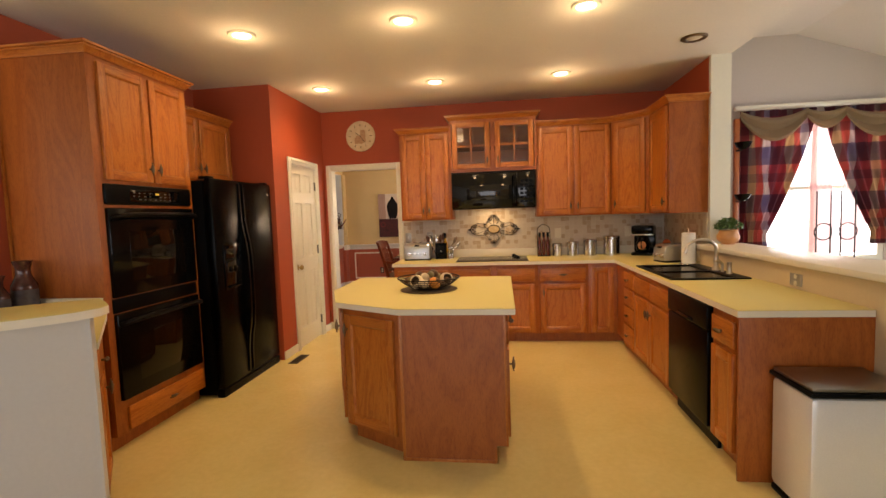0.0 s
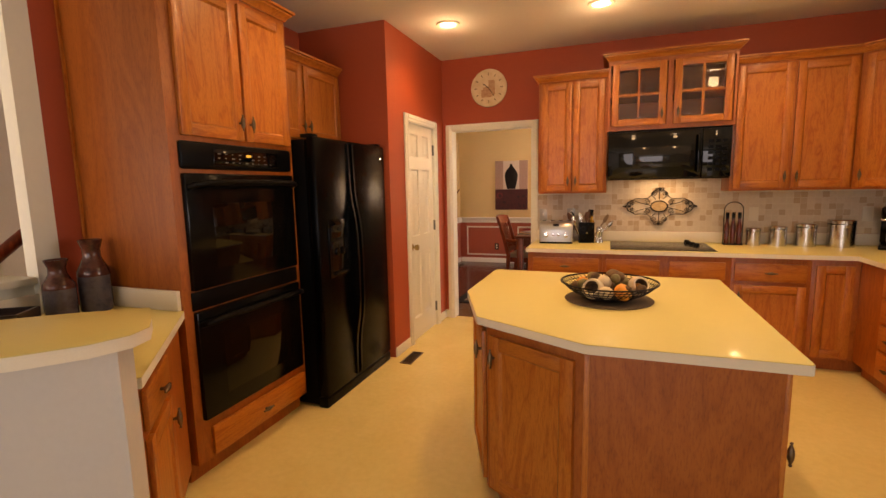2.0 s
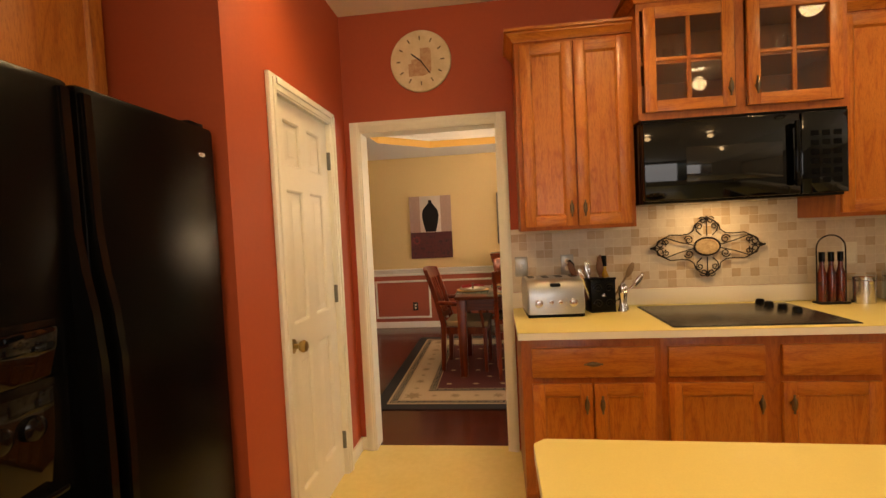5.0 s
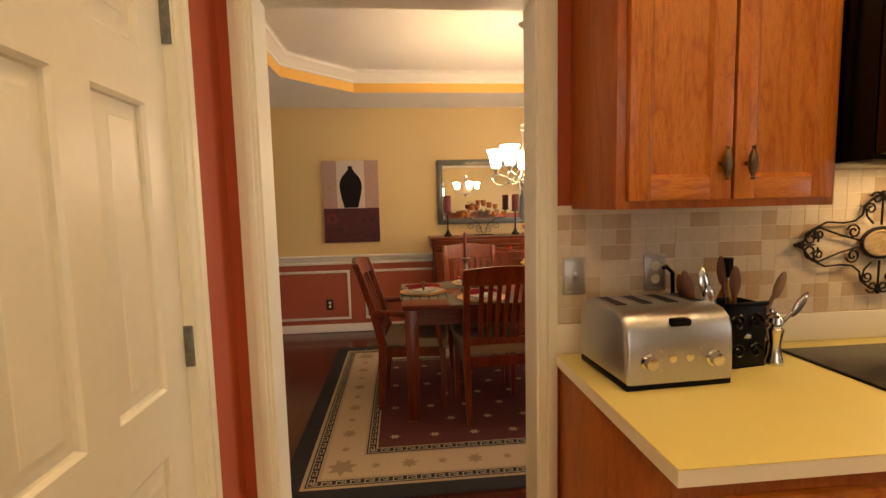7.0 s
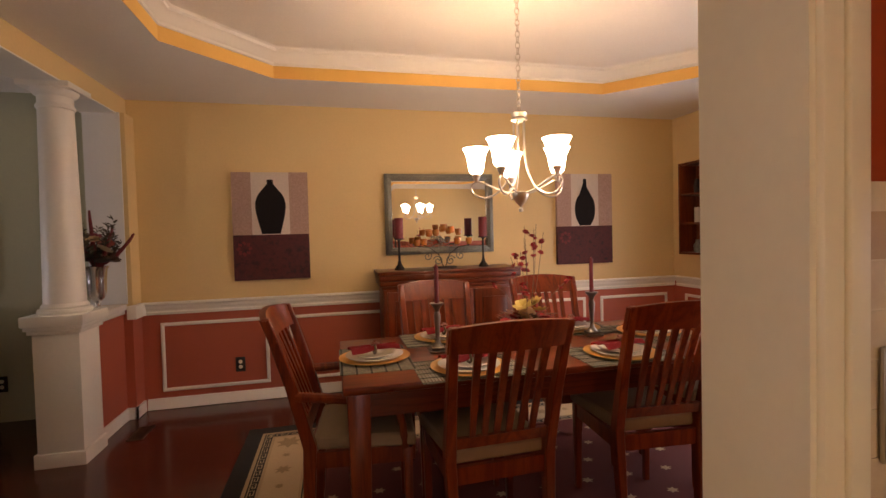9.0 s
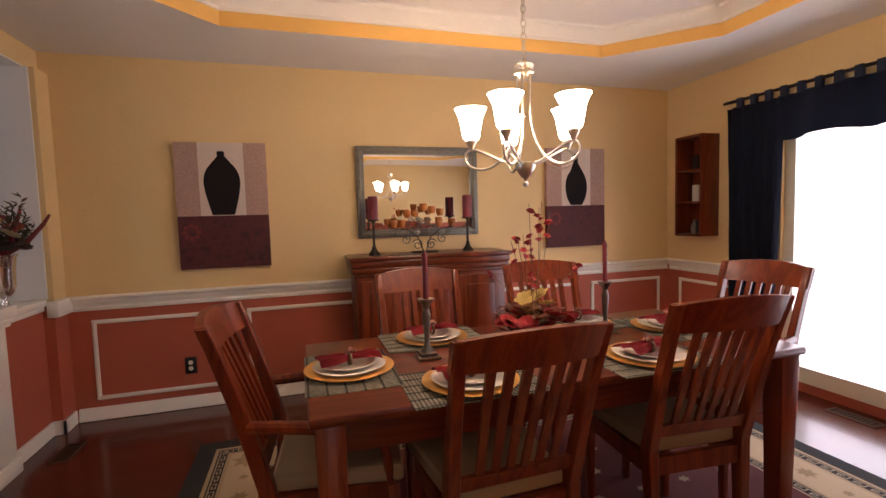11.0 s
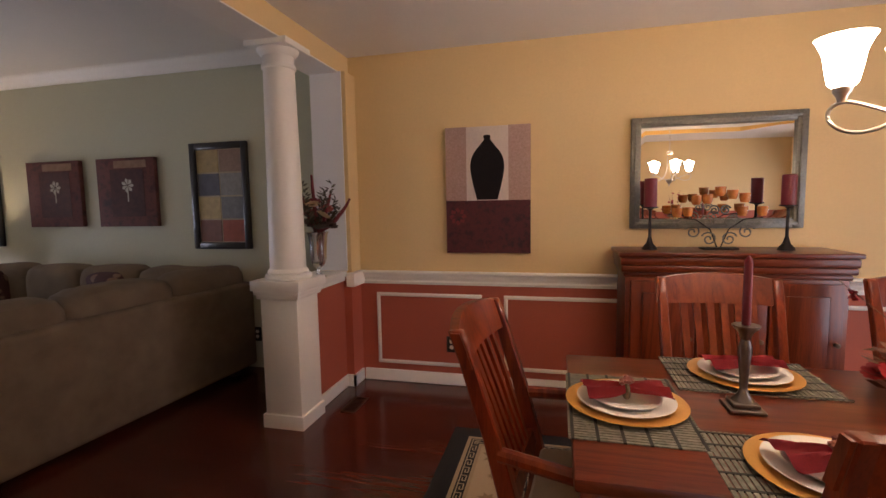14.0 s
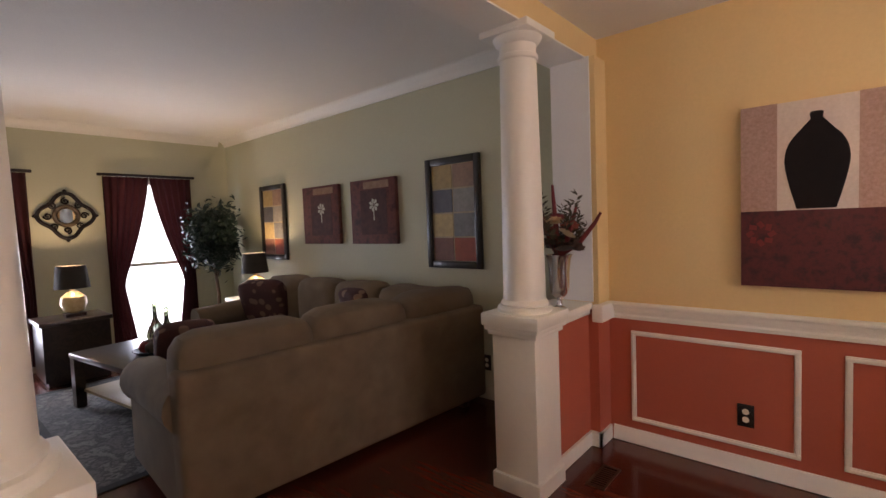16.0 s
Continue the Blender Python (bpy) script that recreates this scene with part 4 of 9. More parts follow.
# oven tower
ob = cabinet("oven_cabinet", "tall honey oak cabinet housing the double oven", pose(-2.18, 2.465, 0, 0, 0, 90), 0.868, 0.615, 0, 2.44, [("door", 0.065, 0.455, 1.705, 2.41, "br"), ("door", 0.473, 0.832, 1.705, 2.41, "bl"), ("drawer", 0.09, 0.832, 0.115, 0.265, "mid")])
crown("crown_oven", [(-2.797, 2.465), (-2.18, 2.465), (-2.18, 3.333), (-2.797, 3.333)], 2.44)
structure("scribe_strip", boxes((-2.797, -2.785, 2.452, 2.464, 1.0, 2.43)), M["oak"], "thin oak scribe strip", "trim")
ob = thing("double_oven", "black built-in double wall oven", "oven", pose(-2.2, 2.51, 0, 0, 0, 90))
OW = 0.788
part("frame", boxes((0.0, OW, -0.012, 0.02, 0.29, 1.68), bevel=0.004), M["black_rough"], ob)
part("control_panel", boxes((0.0, OW, -0.038, -0.012, 1.55, 1.68), bevel=0.014), M["black_rough"], ob)
part("display", boxes((0.19, 0.66, -0.04, -0.037, 1.572, 1.652), bevel=0.001), M["black_glass"], ob)
part("clock_digits", boxes((0.41, 0.445, -0.0415, -0.04, 1.62, 1.632)), glow("amber_digits", (0.9, 0.6, 0.1), 0.15), ob)
PRINT = plain("button_print_grey", (0.12, 0.12, 0.115), 0.5)
for r in range(3):
    for c in range(9):
        if (c, r) not in ((4, 2), (4, 1), (0, 0), (8, 2)):
            w0 = 0.008 + 0.006 * ((c * 2 + r) % 3)
            part("button", boxes((0.215 + c * 0.047, 0.215 + c * 0.047 + w0, -0.0412, -0.04, 1.584 + r * 0.021, 1.589 + r * 0.021)), PRINT, ob)
part("dial", lathe([(0, 0), (0.03, 0), (0.028, 0.007), (0.02, 0.008), (0.018, 0.004), (0, 0.004)], 24), M["black"], ob, "round black selector dial", pose(0.61, -0.038, 1.613, 90, 0, 0))
for z0, z1 in ((0.97, 1.53), (0.315, 0.865)):
    d = part("oven_door", boxes((0.004, OW - 0.004, -0.045, -0.012, z0, z1), bevel=0.008), M["black"], ob)
    part("window", boxes((0.15, OW - 0.13, -0.0465, -0.0445, z0 + 0.09, z1 - 0.15), bevel=0.001), M["oven_glass"], d)
    bm = tube([(0.025, -0.045, z1 - 0.065), (0.03, -0.078, z1 - 0.056), (0.07, -0.092, z1 - 0.05), (0.2, -0.096, z1 - 0.046), (OW - 0.2, -0.096, z1 - 0.046), (OW - 0.07, -0.092, z1 - 0.05), (OW - 0.03, -0.078, z1 - 0.056), (OW - 0.025, -0.045, z1 - 0.065)], 0.016, 12)
    part("handle", bm, M["black_rough"], d)
part("vent_trim", boxes((0.0, OW, -0.03, -0.012, 0.872, 0.962), bevel=0.004), M["black_rough"], ob)

# refrigerator
FW, FS = 0.945, 0.412
ob = thing("refrigerator", "black side-by-side refrigerator with a door dispenser", "refrigerator", pose(-2.022, 3.345, 0, 0, 0, 90))
part("body", boxes((0.004, FW - 0.004, 0.075, 0.74, 0.02, 1.752), bevel=0.006), M["fridge_side"], ob)
left = part("freezer_door", boxes((0.0, FS - 0.004, 0.0, 0.068, 0.075, 1.768), bevel=0.02), M["fridge_skin"], ob)
right = part("fridge_door", boxes((FS + 0.004, FW, 0.0, 0.068, 0.075, 1.768), bevel=0.02), M["fridge_skin"], ob)
part("hinge_cover", boxes((0.01, 0.09, 0.03, 0.11, 1.762, 1.785), bevel=0.006), M["black_rough"], ob)
part("hinge_cover", boxes((FW - 0.09, FW - 0.01, 0.03, 0.11, 1.762, 1.785), bevel=0.006), M["black_rough"], ob)


def door_grip(x0, x1):
    """Full-height grip: a flat strip that swells outward in the middle."""
    bm = bmesh.new()
    rows = []
    for z, out in ((0.1, 0.006), (0.3, 0.01), (0.42, 0.022), (0.52, 0.042), (0.65, 0.054), (0.9, 0.058), (1.12, 0.054), (1.24, 0.042), (1.33, 0.024), (1.42, 0.013), (1.55, 0.01), (1.745, 0.006)):
        rows.append([bm.verts.new(p) for p in ((x0, 0.004, z), (x1, 0.004, z), (x1 - 0.003, -out, z), (x0 + 0.003, -out, z))])
    for a, b in zip(rows, rows[1:]):
        for k in range(4):
            bm.faces.new((a[k], a[(k + 1) % 4], b[(k + 1) % 4], b[k]))
    bm.faces.new(rows[0][::-1])
    bm.faces.new(rows[-1])
    bmesh.ops.recalc_face_normals(bm, faces=bm.faces)
    bmesh.ops.bevel(bm, geom=[e for e in bm.edges if abs(e.verts[0].co.z - e.verts[1].co.z) > 0.03], offset=0.004, segments=2, affect="EDGES")
    return bm


part("handle", door_grip(FS - 0.046, FS - 0.012), M["black"], left)
part("handle", door_grip(FS + 0.012, FS + 0.046), M["black"], right)
part("dispenser", boxes((0.1, 0.335, -0.008, 0.001, 0.86, 1.24), bevel=0.004), M["black"], left)
part("dispenser_panel", boxes((0.115, 0.32, -0.014, -0.007, 1.12, 1.225), bevel=0.006), M["black_glass"], left)
part("dispenser_recess", boxes((0.125, 0.31, -0.0095, -0.0075, 0.885, 1.1), bevel=0.001), M["oven_glass"], left)
for x in (0.17, 0.235):
    part("dispenser_lever", lathe([(0, 0), (0.026, 0), (0.024, 0.012), (0.012, 0.018), (0, 0.018)], 18), M["black"], left, "", pose(x + 0.012, -0.009, 1.03, 90, 0, 0))
part("dispenser_tray", boxes((0.135, 0.3, -0.03, -0.008, 0.875, 0.89), bevel=0.003), M["black"], left)
part("base_grille", boxes((0.006, FW - 0.006, 0.008, 0.075, 0.0, 0.068), bevel=0.004), M["black_rough"], ob)
for k in range(3):
    part("grille_slot", boxes((0.08, FW - 0.08, 0.0065, 0.009, 0.016 + 0.016 * k, 0.023 + 0.016 * k)), M["black"], ob)
part("badge", lathe([(0, 0), (0.017, 0), (0.015, 0.002), (0, 0.0025)], 20), M["steel"], right, "small oval steel badge", pose(FW - 0.075, 0.0005, 1.67, 90, 0, 0) @ Matrix.Diagonal((1.0, 0.5, 1, 1)))
cabinet("fridge_top_cabinet", "honey oak cabinet above the refrigerator", pose(-2.44, 3.337, 0, 0, 0, 90), 0.988, 0.355, 1.79, 2.35, [("door", 0.02, 0.486, 1.81, 2.33, "br"), ("door", 0.502, 0.968, 1.81, 2.33, "bl")], toe=False)
crown("crown_fridge", [(-2.44, 3.337), (-2.44, 4.325)], 2.35)

# island
isl = thing("kitchen_island", "honey oak island with an angled corner and plain end panel", "kitchen island", pose(0, 0.018, 0))
IB = [(0.225, 2.5), (-0.375, 2.5), (-0.79, 2.735), (-0.965, 3.18), (-0.965, 3.79), (0.225, 3.77)]
part("body", prism(IB, 0.1, BASE_TOP, 0.0), M["oak_side"], isl)
part("toe_kick", prism([(0.16, 2.502), (-0.355, 2.55), (-0.745, 2.775), (-0.91, 3.19), (-0.91, 3.73), (0.16, 3.71)], 0.0, 0.1), M["oak_side"], isl)
part("end_panel", boxes((-0.375, 0.225, 2.488, 2.5, 0.1, BASE_TOP), (-0.375, 0.16, 2.488, 2.5, 0.0, 0.1)), M["oak_side"], isl)
part("corner_post", boxes((0.215, 0.23, 2.484, 2.5, 0.1, BASE_TOP), (0.15, 0.165, 2.484, 2.5, 0.0, 0.1), (-0.38, -0.36, 2.484, 2.5, 0.0, BASE_TOP), (-0.375, 0.16, 2.48, 2.49, 0.0, 0.018), bevel=0.002), M["oak"], isl)
_len = math.hypot(0.415, 0.235)
_len2 = math.hypot(0.175, 0.445)
for m, fronts in ((pose(-0.79, 2.735, 0, 0, 0, math.degrees(math.atan2(-0.235, 0.415))), [("door", 0.025, _len - 0.04, 0.125, 0.815, "tl")]),
                  (pose(-0.965, 3.18, 0, 0, 0, math.degrees(math.atan2(-0.445, 0.175))), [("door", 0.03, _len2 - 0.03, 0.125, 0.815, "tr")]),
                  (pose(-0.965, 3.79, 0, 0, 0, -90), [("door", 0.02, 0.58, 0.13, 0.83, "tl")]),
                  (pose(0.225, 2.5, 0, 0, 0, 90), [("door", 0.04, 0.62, 0.13, 0.64, "tl"), ("door", 0.66, 1.25, 0.13, 0.64, "tr"), ("drawer", 0.04, 0.62, *DZ, "mid"), ("drawer", 0.66, 1.25, *DZ, "mid")])):
    for f in fronts:
        o = front(isl, *f)
        o.matrix_basis = m @ o.matrix_basis
worktop("island_worktop", [(0.284, 2.506), (0.277, 2.499), (-0.378, 2.502), (-0.835, 2.745), (-1.012, 3.2), (-1.012, 3.84), (-0.985, 3.865), (0.284, 3.825)], "cream laminate island worktop with an angled corner")

# raised bar on the right
structure("bar_wall_right", boxes((2.0, 2.13, 2.2, 4.43, 0, 1.03)), plain("cream_wall_paint", (0.68, 0.55, 0.36), 0.6, 0, 0.04, 60, 0.05), "cream painted low wall behind the sink", "wall")
solid("bar_top", boxes((1.96, 2.36, 2.15, 4.428, 1.032, 1.07), bevel=0.008), M["laminate_edge"], "cream laminate raised bar top on the low wall", "worktop")
# nook with curved bar on the left
BW = [(-1.53, 1.70), (-1.61, 1.80), (-2.75, 0.76), (-2.66, 0.66)]
structure("bar_wall_left", prism(BW, 0, 1.03), plain("pale_grey_wall_paint", (0.6, 0.58, 0.56), 0.6, 0, 0.04, 60, 0.05), "pale grey painted angled low wall", "wall")
_arc = [(-2.6, 0.62), (-2.1, 1.06), (-1.8, 1.36), (-1.62, 1.52), (-1.53, 1.63), (-1.5, 1.72), (-1.52, 1.79), (-1.6, 1.86), (-1.72, 1.95), (-1.9, 1.83), (-2.1, 1.66), (-2.5, 1.29), (-2.9, 0.93)]
worktop("curved_bar_top", _arc, "cream laminate bar top with a rounded edge", 1.032, 1.07)
structure("ledge_wall_left", boxes((-2.92, -2.84, 0.4, 2.24, 0, 1.03)), M["trim"], "white painted low wall to the hall", "wall")
structure("ledge_cap_left", boxes((-3.0, -2.8, 0.4, 2.238, 1.032, 1.066), bevel=0.006), M["trim"], "white cap on the low hall wall", "trim")
_nk = [(-2.175, 2.46), (-1.63, 1.83), (-2.83, 0.73), (-2.83, 2.46)]
worktop("nook_worktop", _nk, "cream laminate worktop of the corner desk")
solid("nook_upstand", boxes((-2.797, -2.19, 2.442, 2.462, CT, 0.985), (-2.83, -2.81, 1.0, 2.44, CT, 0.985), bevel=0.003), M["laminate_edge"], "cream laminate upstand of the corner desk", "worktop")
_na = math.atan2(1.86 - 2.44, -1.68 + 2.2)
nk = thing("nook_cabinet", "honey oak angled cabinet with a drawer and door", "cabinet", Matrix(), "kitchen cabinets")
part("body", prism([(-2.2, 2.44), (-1.68, 1.84), (-2.75, 0.85), (-2.82, 0.9), (-2.82, 2.44)], 0.1, BASE_TOP), M["oak_side"], nk)
part("toe_kick", prism([(-2.25, 2.42), (-1.74, 1.83), (-2.75, 0.88), (-2.8, 0.95), (-2.8, 2.42)], 0.0, 0.1), M["oak_side"], nk)
mk = pose(-1.68, 1.84, 0, 0, 0, math.degrees(math.atan2(0.6, -0.52)))
for f in (("drawer", 0.05, 0.42, *DZ, "mid"), ("door", 0.05, 0.42, *DD, "tr")):
    o = front(nk, *f)
    o.matrix_basis = mk @ o.matrix_basis


# ---- kitchen things ----
def vein(name, colours, scale=20.0, rough=0.5, relief=0.2):
    """Mottled surface from a run of colours."""
    m, nodes, links, bsdf = material(name)
    vec = coords(nodes, links)
    a = noise_tex(nodes, links, vec, scale, 5, 0.65)
    n = len(colours)
    col = ramp(nodes, links, a, [(0.32 + 0.36 * i / max(1, n - 1), c) for i, c in enumerate(colours)])
    links.new(col, bsdf.inputs["Base Color"])
    bsdf.inputs["Roughness"].default_value = rough
    bump(nodes, links, a, bsdf, relief, 0.002)
    return m


for cx, cy in CAN_SPOTS + [(1.76, 3.95)]:
    lit = (cx, cy) != (1.76, 3.95)
    ob = thing("recessed_light", "round recessed ceiling light, lit" if lit else "round recessed ceiling light, unlit", "ceiling light", pose(cx, cy, H - 0.012), "recessed kitchen lights")
    part("trim_ring", lathe([(0.062, 0.0115), (0.066, 0.0), (0.09, 0.0), (0.097, 0.008), (0.097, 0.0115)], 32), M["trim"] if lit else M["bronze"], ob)
    part("bulb", lathe([(0.0, 0.002), (0.05, 0.003), (0.0615, 0.0105)], 24), M["can_glow"] if lit else M["ivory"], ob)

# clock
ob = thing("wall_clock", "round cream wall clock with a painted jar on its face", "clock", pose(-1.492, 5.638, 2.42, 90, 0, 0))
part("case", lathe([(0.0, 0.0), (0.182, 0.0), (0.187, 0.01), (0.182, 0.02), (0.165, 0.022), (0.0, 0.02)], 48), vein("aged_cream_dial", [(0.62, 0.5, 0.3), (0.75, 0.63, 0.42)], 14, 0.5, 0.05), ob)
for k in range(12):
    a = math.pi / 6 * k
    part("numeral", boxes((-0.004, 0.004, -0.012, 0.012, 0.0215, 0.0228)), M["bronze"], ob, "", pose(0.135 * math.sin(a), 0.135 * math.cos(a), 0, 0, 0, -math.degrees(a)))
part("painted_jar", boxes((-0.075, 0.02, -0.09, -0.015, 0.0205, 0.0215), (-0.055, 0.0, -0.015, 0.01, 0.0205, 0.0215), (0.0, 0.065, -0.1, 0.075, 0.0203, 0.0211)), vein("faded_print", [(0.42, 0.2, 0.1), (0.58, 0.4, 0.22)], 40), ob)
part("hour_hand", boxes((-0.004, 0.004, -0.01, 0.07, 0.0235, 0.025)), M["iron"], ob, "", pose(0, 0, 0, 0, 0, 52))
part("minute_hand", boxes((-0.003, 0.003, -0.01, 0.1, 0.0255, 0.027)), M["iron"], ob, "", pose(0, 0, 0, 0, 0, 215))

# floor register
def register(x, y, rz, w=0.28, d=0.1):
    ob = thing("floor_register", "brown slotted metal floor register", "vent", pose(x, y, 0.0, 0, 0, rz))
    part("frame", boxes((-w / 2, w / 2, -d / 2, -d / 2 + 0.012, 0, 0.006), (-w / 2, w / 2, d / 2 - 0.012, d / 2, 0, 0.006), (-w / 2, -w / 2 + 0.012, -d / 2, d / 2, 0, 0.006), (w / 2 - 0.012, w / 2, -d / 2, d / 2, 0, 0.006)), M["bronze"], ob)
    part("backing", boxes((-w / 2 + 0.01, w / 2 - 0.01, -d / 2 + 0.01, d / 2 - 0.01, 0, 0.002)), M["black_rough"], ob)
    for k in range(10):
        x0 = -w / 2 + 0.02 + k * (w - 0.04) / 10
        part("slat", boxes((x0, x0 + 0.008, -d / 2 + 0.012, d / 2 - 0.012, 0.002, 0.005)), M["bronze"], ob)


register(-1.865, 4.36, 90)
register(-2.86, 8.88, 90, 0.24, 0.1)
register(1.74, 7.66, 90, 0.28, 0.1)

# scrollwork plaque
ob = thing("scroll_plaque", "black scrolled iron wall plaque with a cream oval medallion", "wall decoration", pose(0.12, 5.616, 1.22))
IRON_R = 0.0035


def scroll(name, pts):
    return part(name, tube(pts, IRON_R, 6), M["iron"], ob)


part("medallion", lathe([(0, 0), (0.07, 0), (0.068, 0.008), (0.058, 0.01), (0.055, 0.006), (0.0, 0.009)], 28), vein("carved_cream", [(0.3, 0.2, 0.1), (0.5, 0.37, 0.21)], 45, 0.6, 0.8), ob, "cream carved oval medallion", pose(0, -0.002, 0, 90, 0, 0) @ Matrix.Diagonal((0.94, 0.66, 1, 1)))
part("medallion_rim", tube([(0.07 * math.cos(a), -0.006, 0.05 * math.sin(a)) for a in [2 * math.pi * k / 28 for k in range(28)]], 0.006, 6, closed=True), M["iron"], ob)
for s in (-1, 1):
    scroll("scroll", [(s * 0.075, -0.005, 0.01), (s * 0.15, -0.005, 0.03), (s * 0.22, -0.005, 0.055)] + [(s * x, y, z) for x, y, z in spiral(0.225, 0.035, 0.022, 0.006, 1.6, -1.2, -0.005, 12)])
    scroll("scroll", [(s * 0.075, -0.005, -0.01), (s * 0.15, -0.005, -0.03), (s * 0.22, -0.005, -0.055)] + [(s * x, y, z) for x, y, z in spiral(0.225, -0.035, 0.022, 0.006, -1.6, 1.2, -0.005, 12)])
    for q in (-1, 1):
        scroll("scroll", [(s * x, y, q * z) for x, y, z in spiral(0.255, 0.022, 0.03, 0.008, 3.6, -1.3, -0.005, 14)])
        scroll("scroll", [(s * x, y, q * z) for x, y, z in spiral(0.1, 0.04, 0.026, 0.007, 0.3, 1.4, -0.005, 14)])
        scroll("scroll", [(s * 0.03, -0.005, q * 0.065), (s * 0.055, -0.005, q * 0.09), (s * 0.06, -0.005, q * 0.115)] + [(s * x, y, q * z) for x, y, z in spiral(0.042, 0.115, 0.02, 0.006, 0.0, 1.3, -0.005, 12)])
        scroll("scroll", [(s * x, y, q * z) for x, y, z in spiral(0.022, 0.15, 0.022, 0.006, 0.4, 1.2, -0.005, 12)])
    for q in (-1, 1):
        scroll("scroll", [(s * 0.285, -0.005, q * 0.008), (s * 0.25, -0.005, q * 0.05), (s * 0.2, -0.005, q * 0.074), (s * 0.14, -0.005, q * 0.07), (s * 0.1, -0.005, q * 0.075), (s * 0.072, -0.005, q * 0.095), (s * 0.066, -0.005, q * 0.125), (s * 0.035, -0.005, q * 0.15), (s * 0.008, -0.005, q * 0.16)])
    scroll("stem", [(s * 0.24, -0.005, 0), (s * 0.275, -0.005, 0), (s * 0.3, -0.005, 0)])
    bm = ball(bmesh.new(), (s * 0.29, -0.005, 0), 0.013, 1.0, 1)
    part("finial", ball(bm, (s * 0.308, -0.005, 0), 0.008, 1.0, 1), M["iron"], ob)
for q in (-1, 1):
    bm = ball(bmesh.new(), (0, -0.005, q * 0.165), 0.011, 1.0, 1)
    part("finial", tube([(0, -0.005, q * 0.06), (0, -0.005, q * 0.16)], IRON_R, 6, bm), M["iron"], ob)


# wall plates
def wall_plate(label, m, outlet=False, cover=None, w=0.075, h=0.12):
    ob = thing("wall_outlet" if outlet else "light_switch", label, "outlet" if outlet else "switch", m)
    part("cover", boxes((-w / 2, w / 2, -0.006, 0, -h / 2, h / 2), bevel=0.003), cover or M["plate_wall"], ob)
    bm = bmesh.new()
    for k in (-1, 1):
        box(bm, k * w * 0.41 - 0.002, k * w * 0.41 + 0.002, -0.0085, -0.0055, -h * 0.44, h * 0.44, bevel=0.001)
        box(bm, -w * 0.38, w * 0.38, -0.0085, -0.0055, k * h * 0.43 - 0.002, k * h * 0.43 + 0.002, bevel=0.001)
    part("border", bm, cover or M["plate_wall"], ob)
    if outlet:
        for q in (-1, 1):
            part("socket", lathe([(0, 0), (0.016, 0), (0.015, 0.003), (0, 0.003)], 16), M["ivory"], ob, "", pose(0, -0.0055, q * 0.021, 90, 0, 0))
    else:
        part("toggle", boxes((-0.005, 0.005, -0.019, -0.005, -0.004, 0.013), (-0.008, 0.008, -0.0075, -0.005, -0.015, 0.016), bevel=0.0015), M["nickel"], ob)
    return ob


wall_plate("pewter light switch plate on the tiled splashback", pose(-0.938, 5.628, 1.142))
wall_plate("pewter outlet plate on the tiled splashback", pose(-0.667, 5.628, 1.145), True)
wall_plate("ivory outlet plate on the tiled splashback", pose(0.878, 5.628, 1.15), True, M["ivory"])
wall_plate("ivory outlet plate on the tiled splashback", pose(1.68, 5.628, 1.15), True, M["ivory"])
wall_plate("pewter outlet on the low wall behind the sink", pose(1.999, 3.02, 0.945, 0, 0, -90), True, None, 0.12, 0.075)
wall_plate("dark outlet plate on the rose wainscot", pose(-2.29, DY - 0.001, 0.31), True, M["frame_dark"])
wall_plate("dark outlet plate on the sage wall", pose(-3.98, LY - 0.001, 0.29), True, M["frame_dark"])


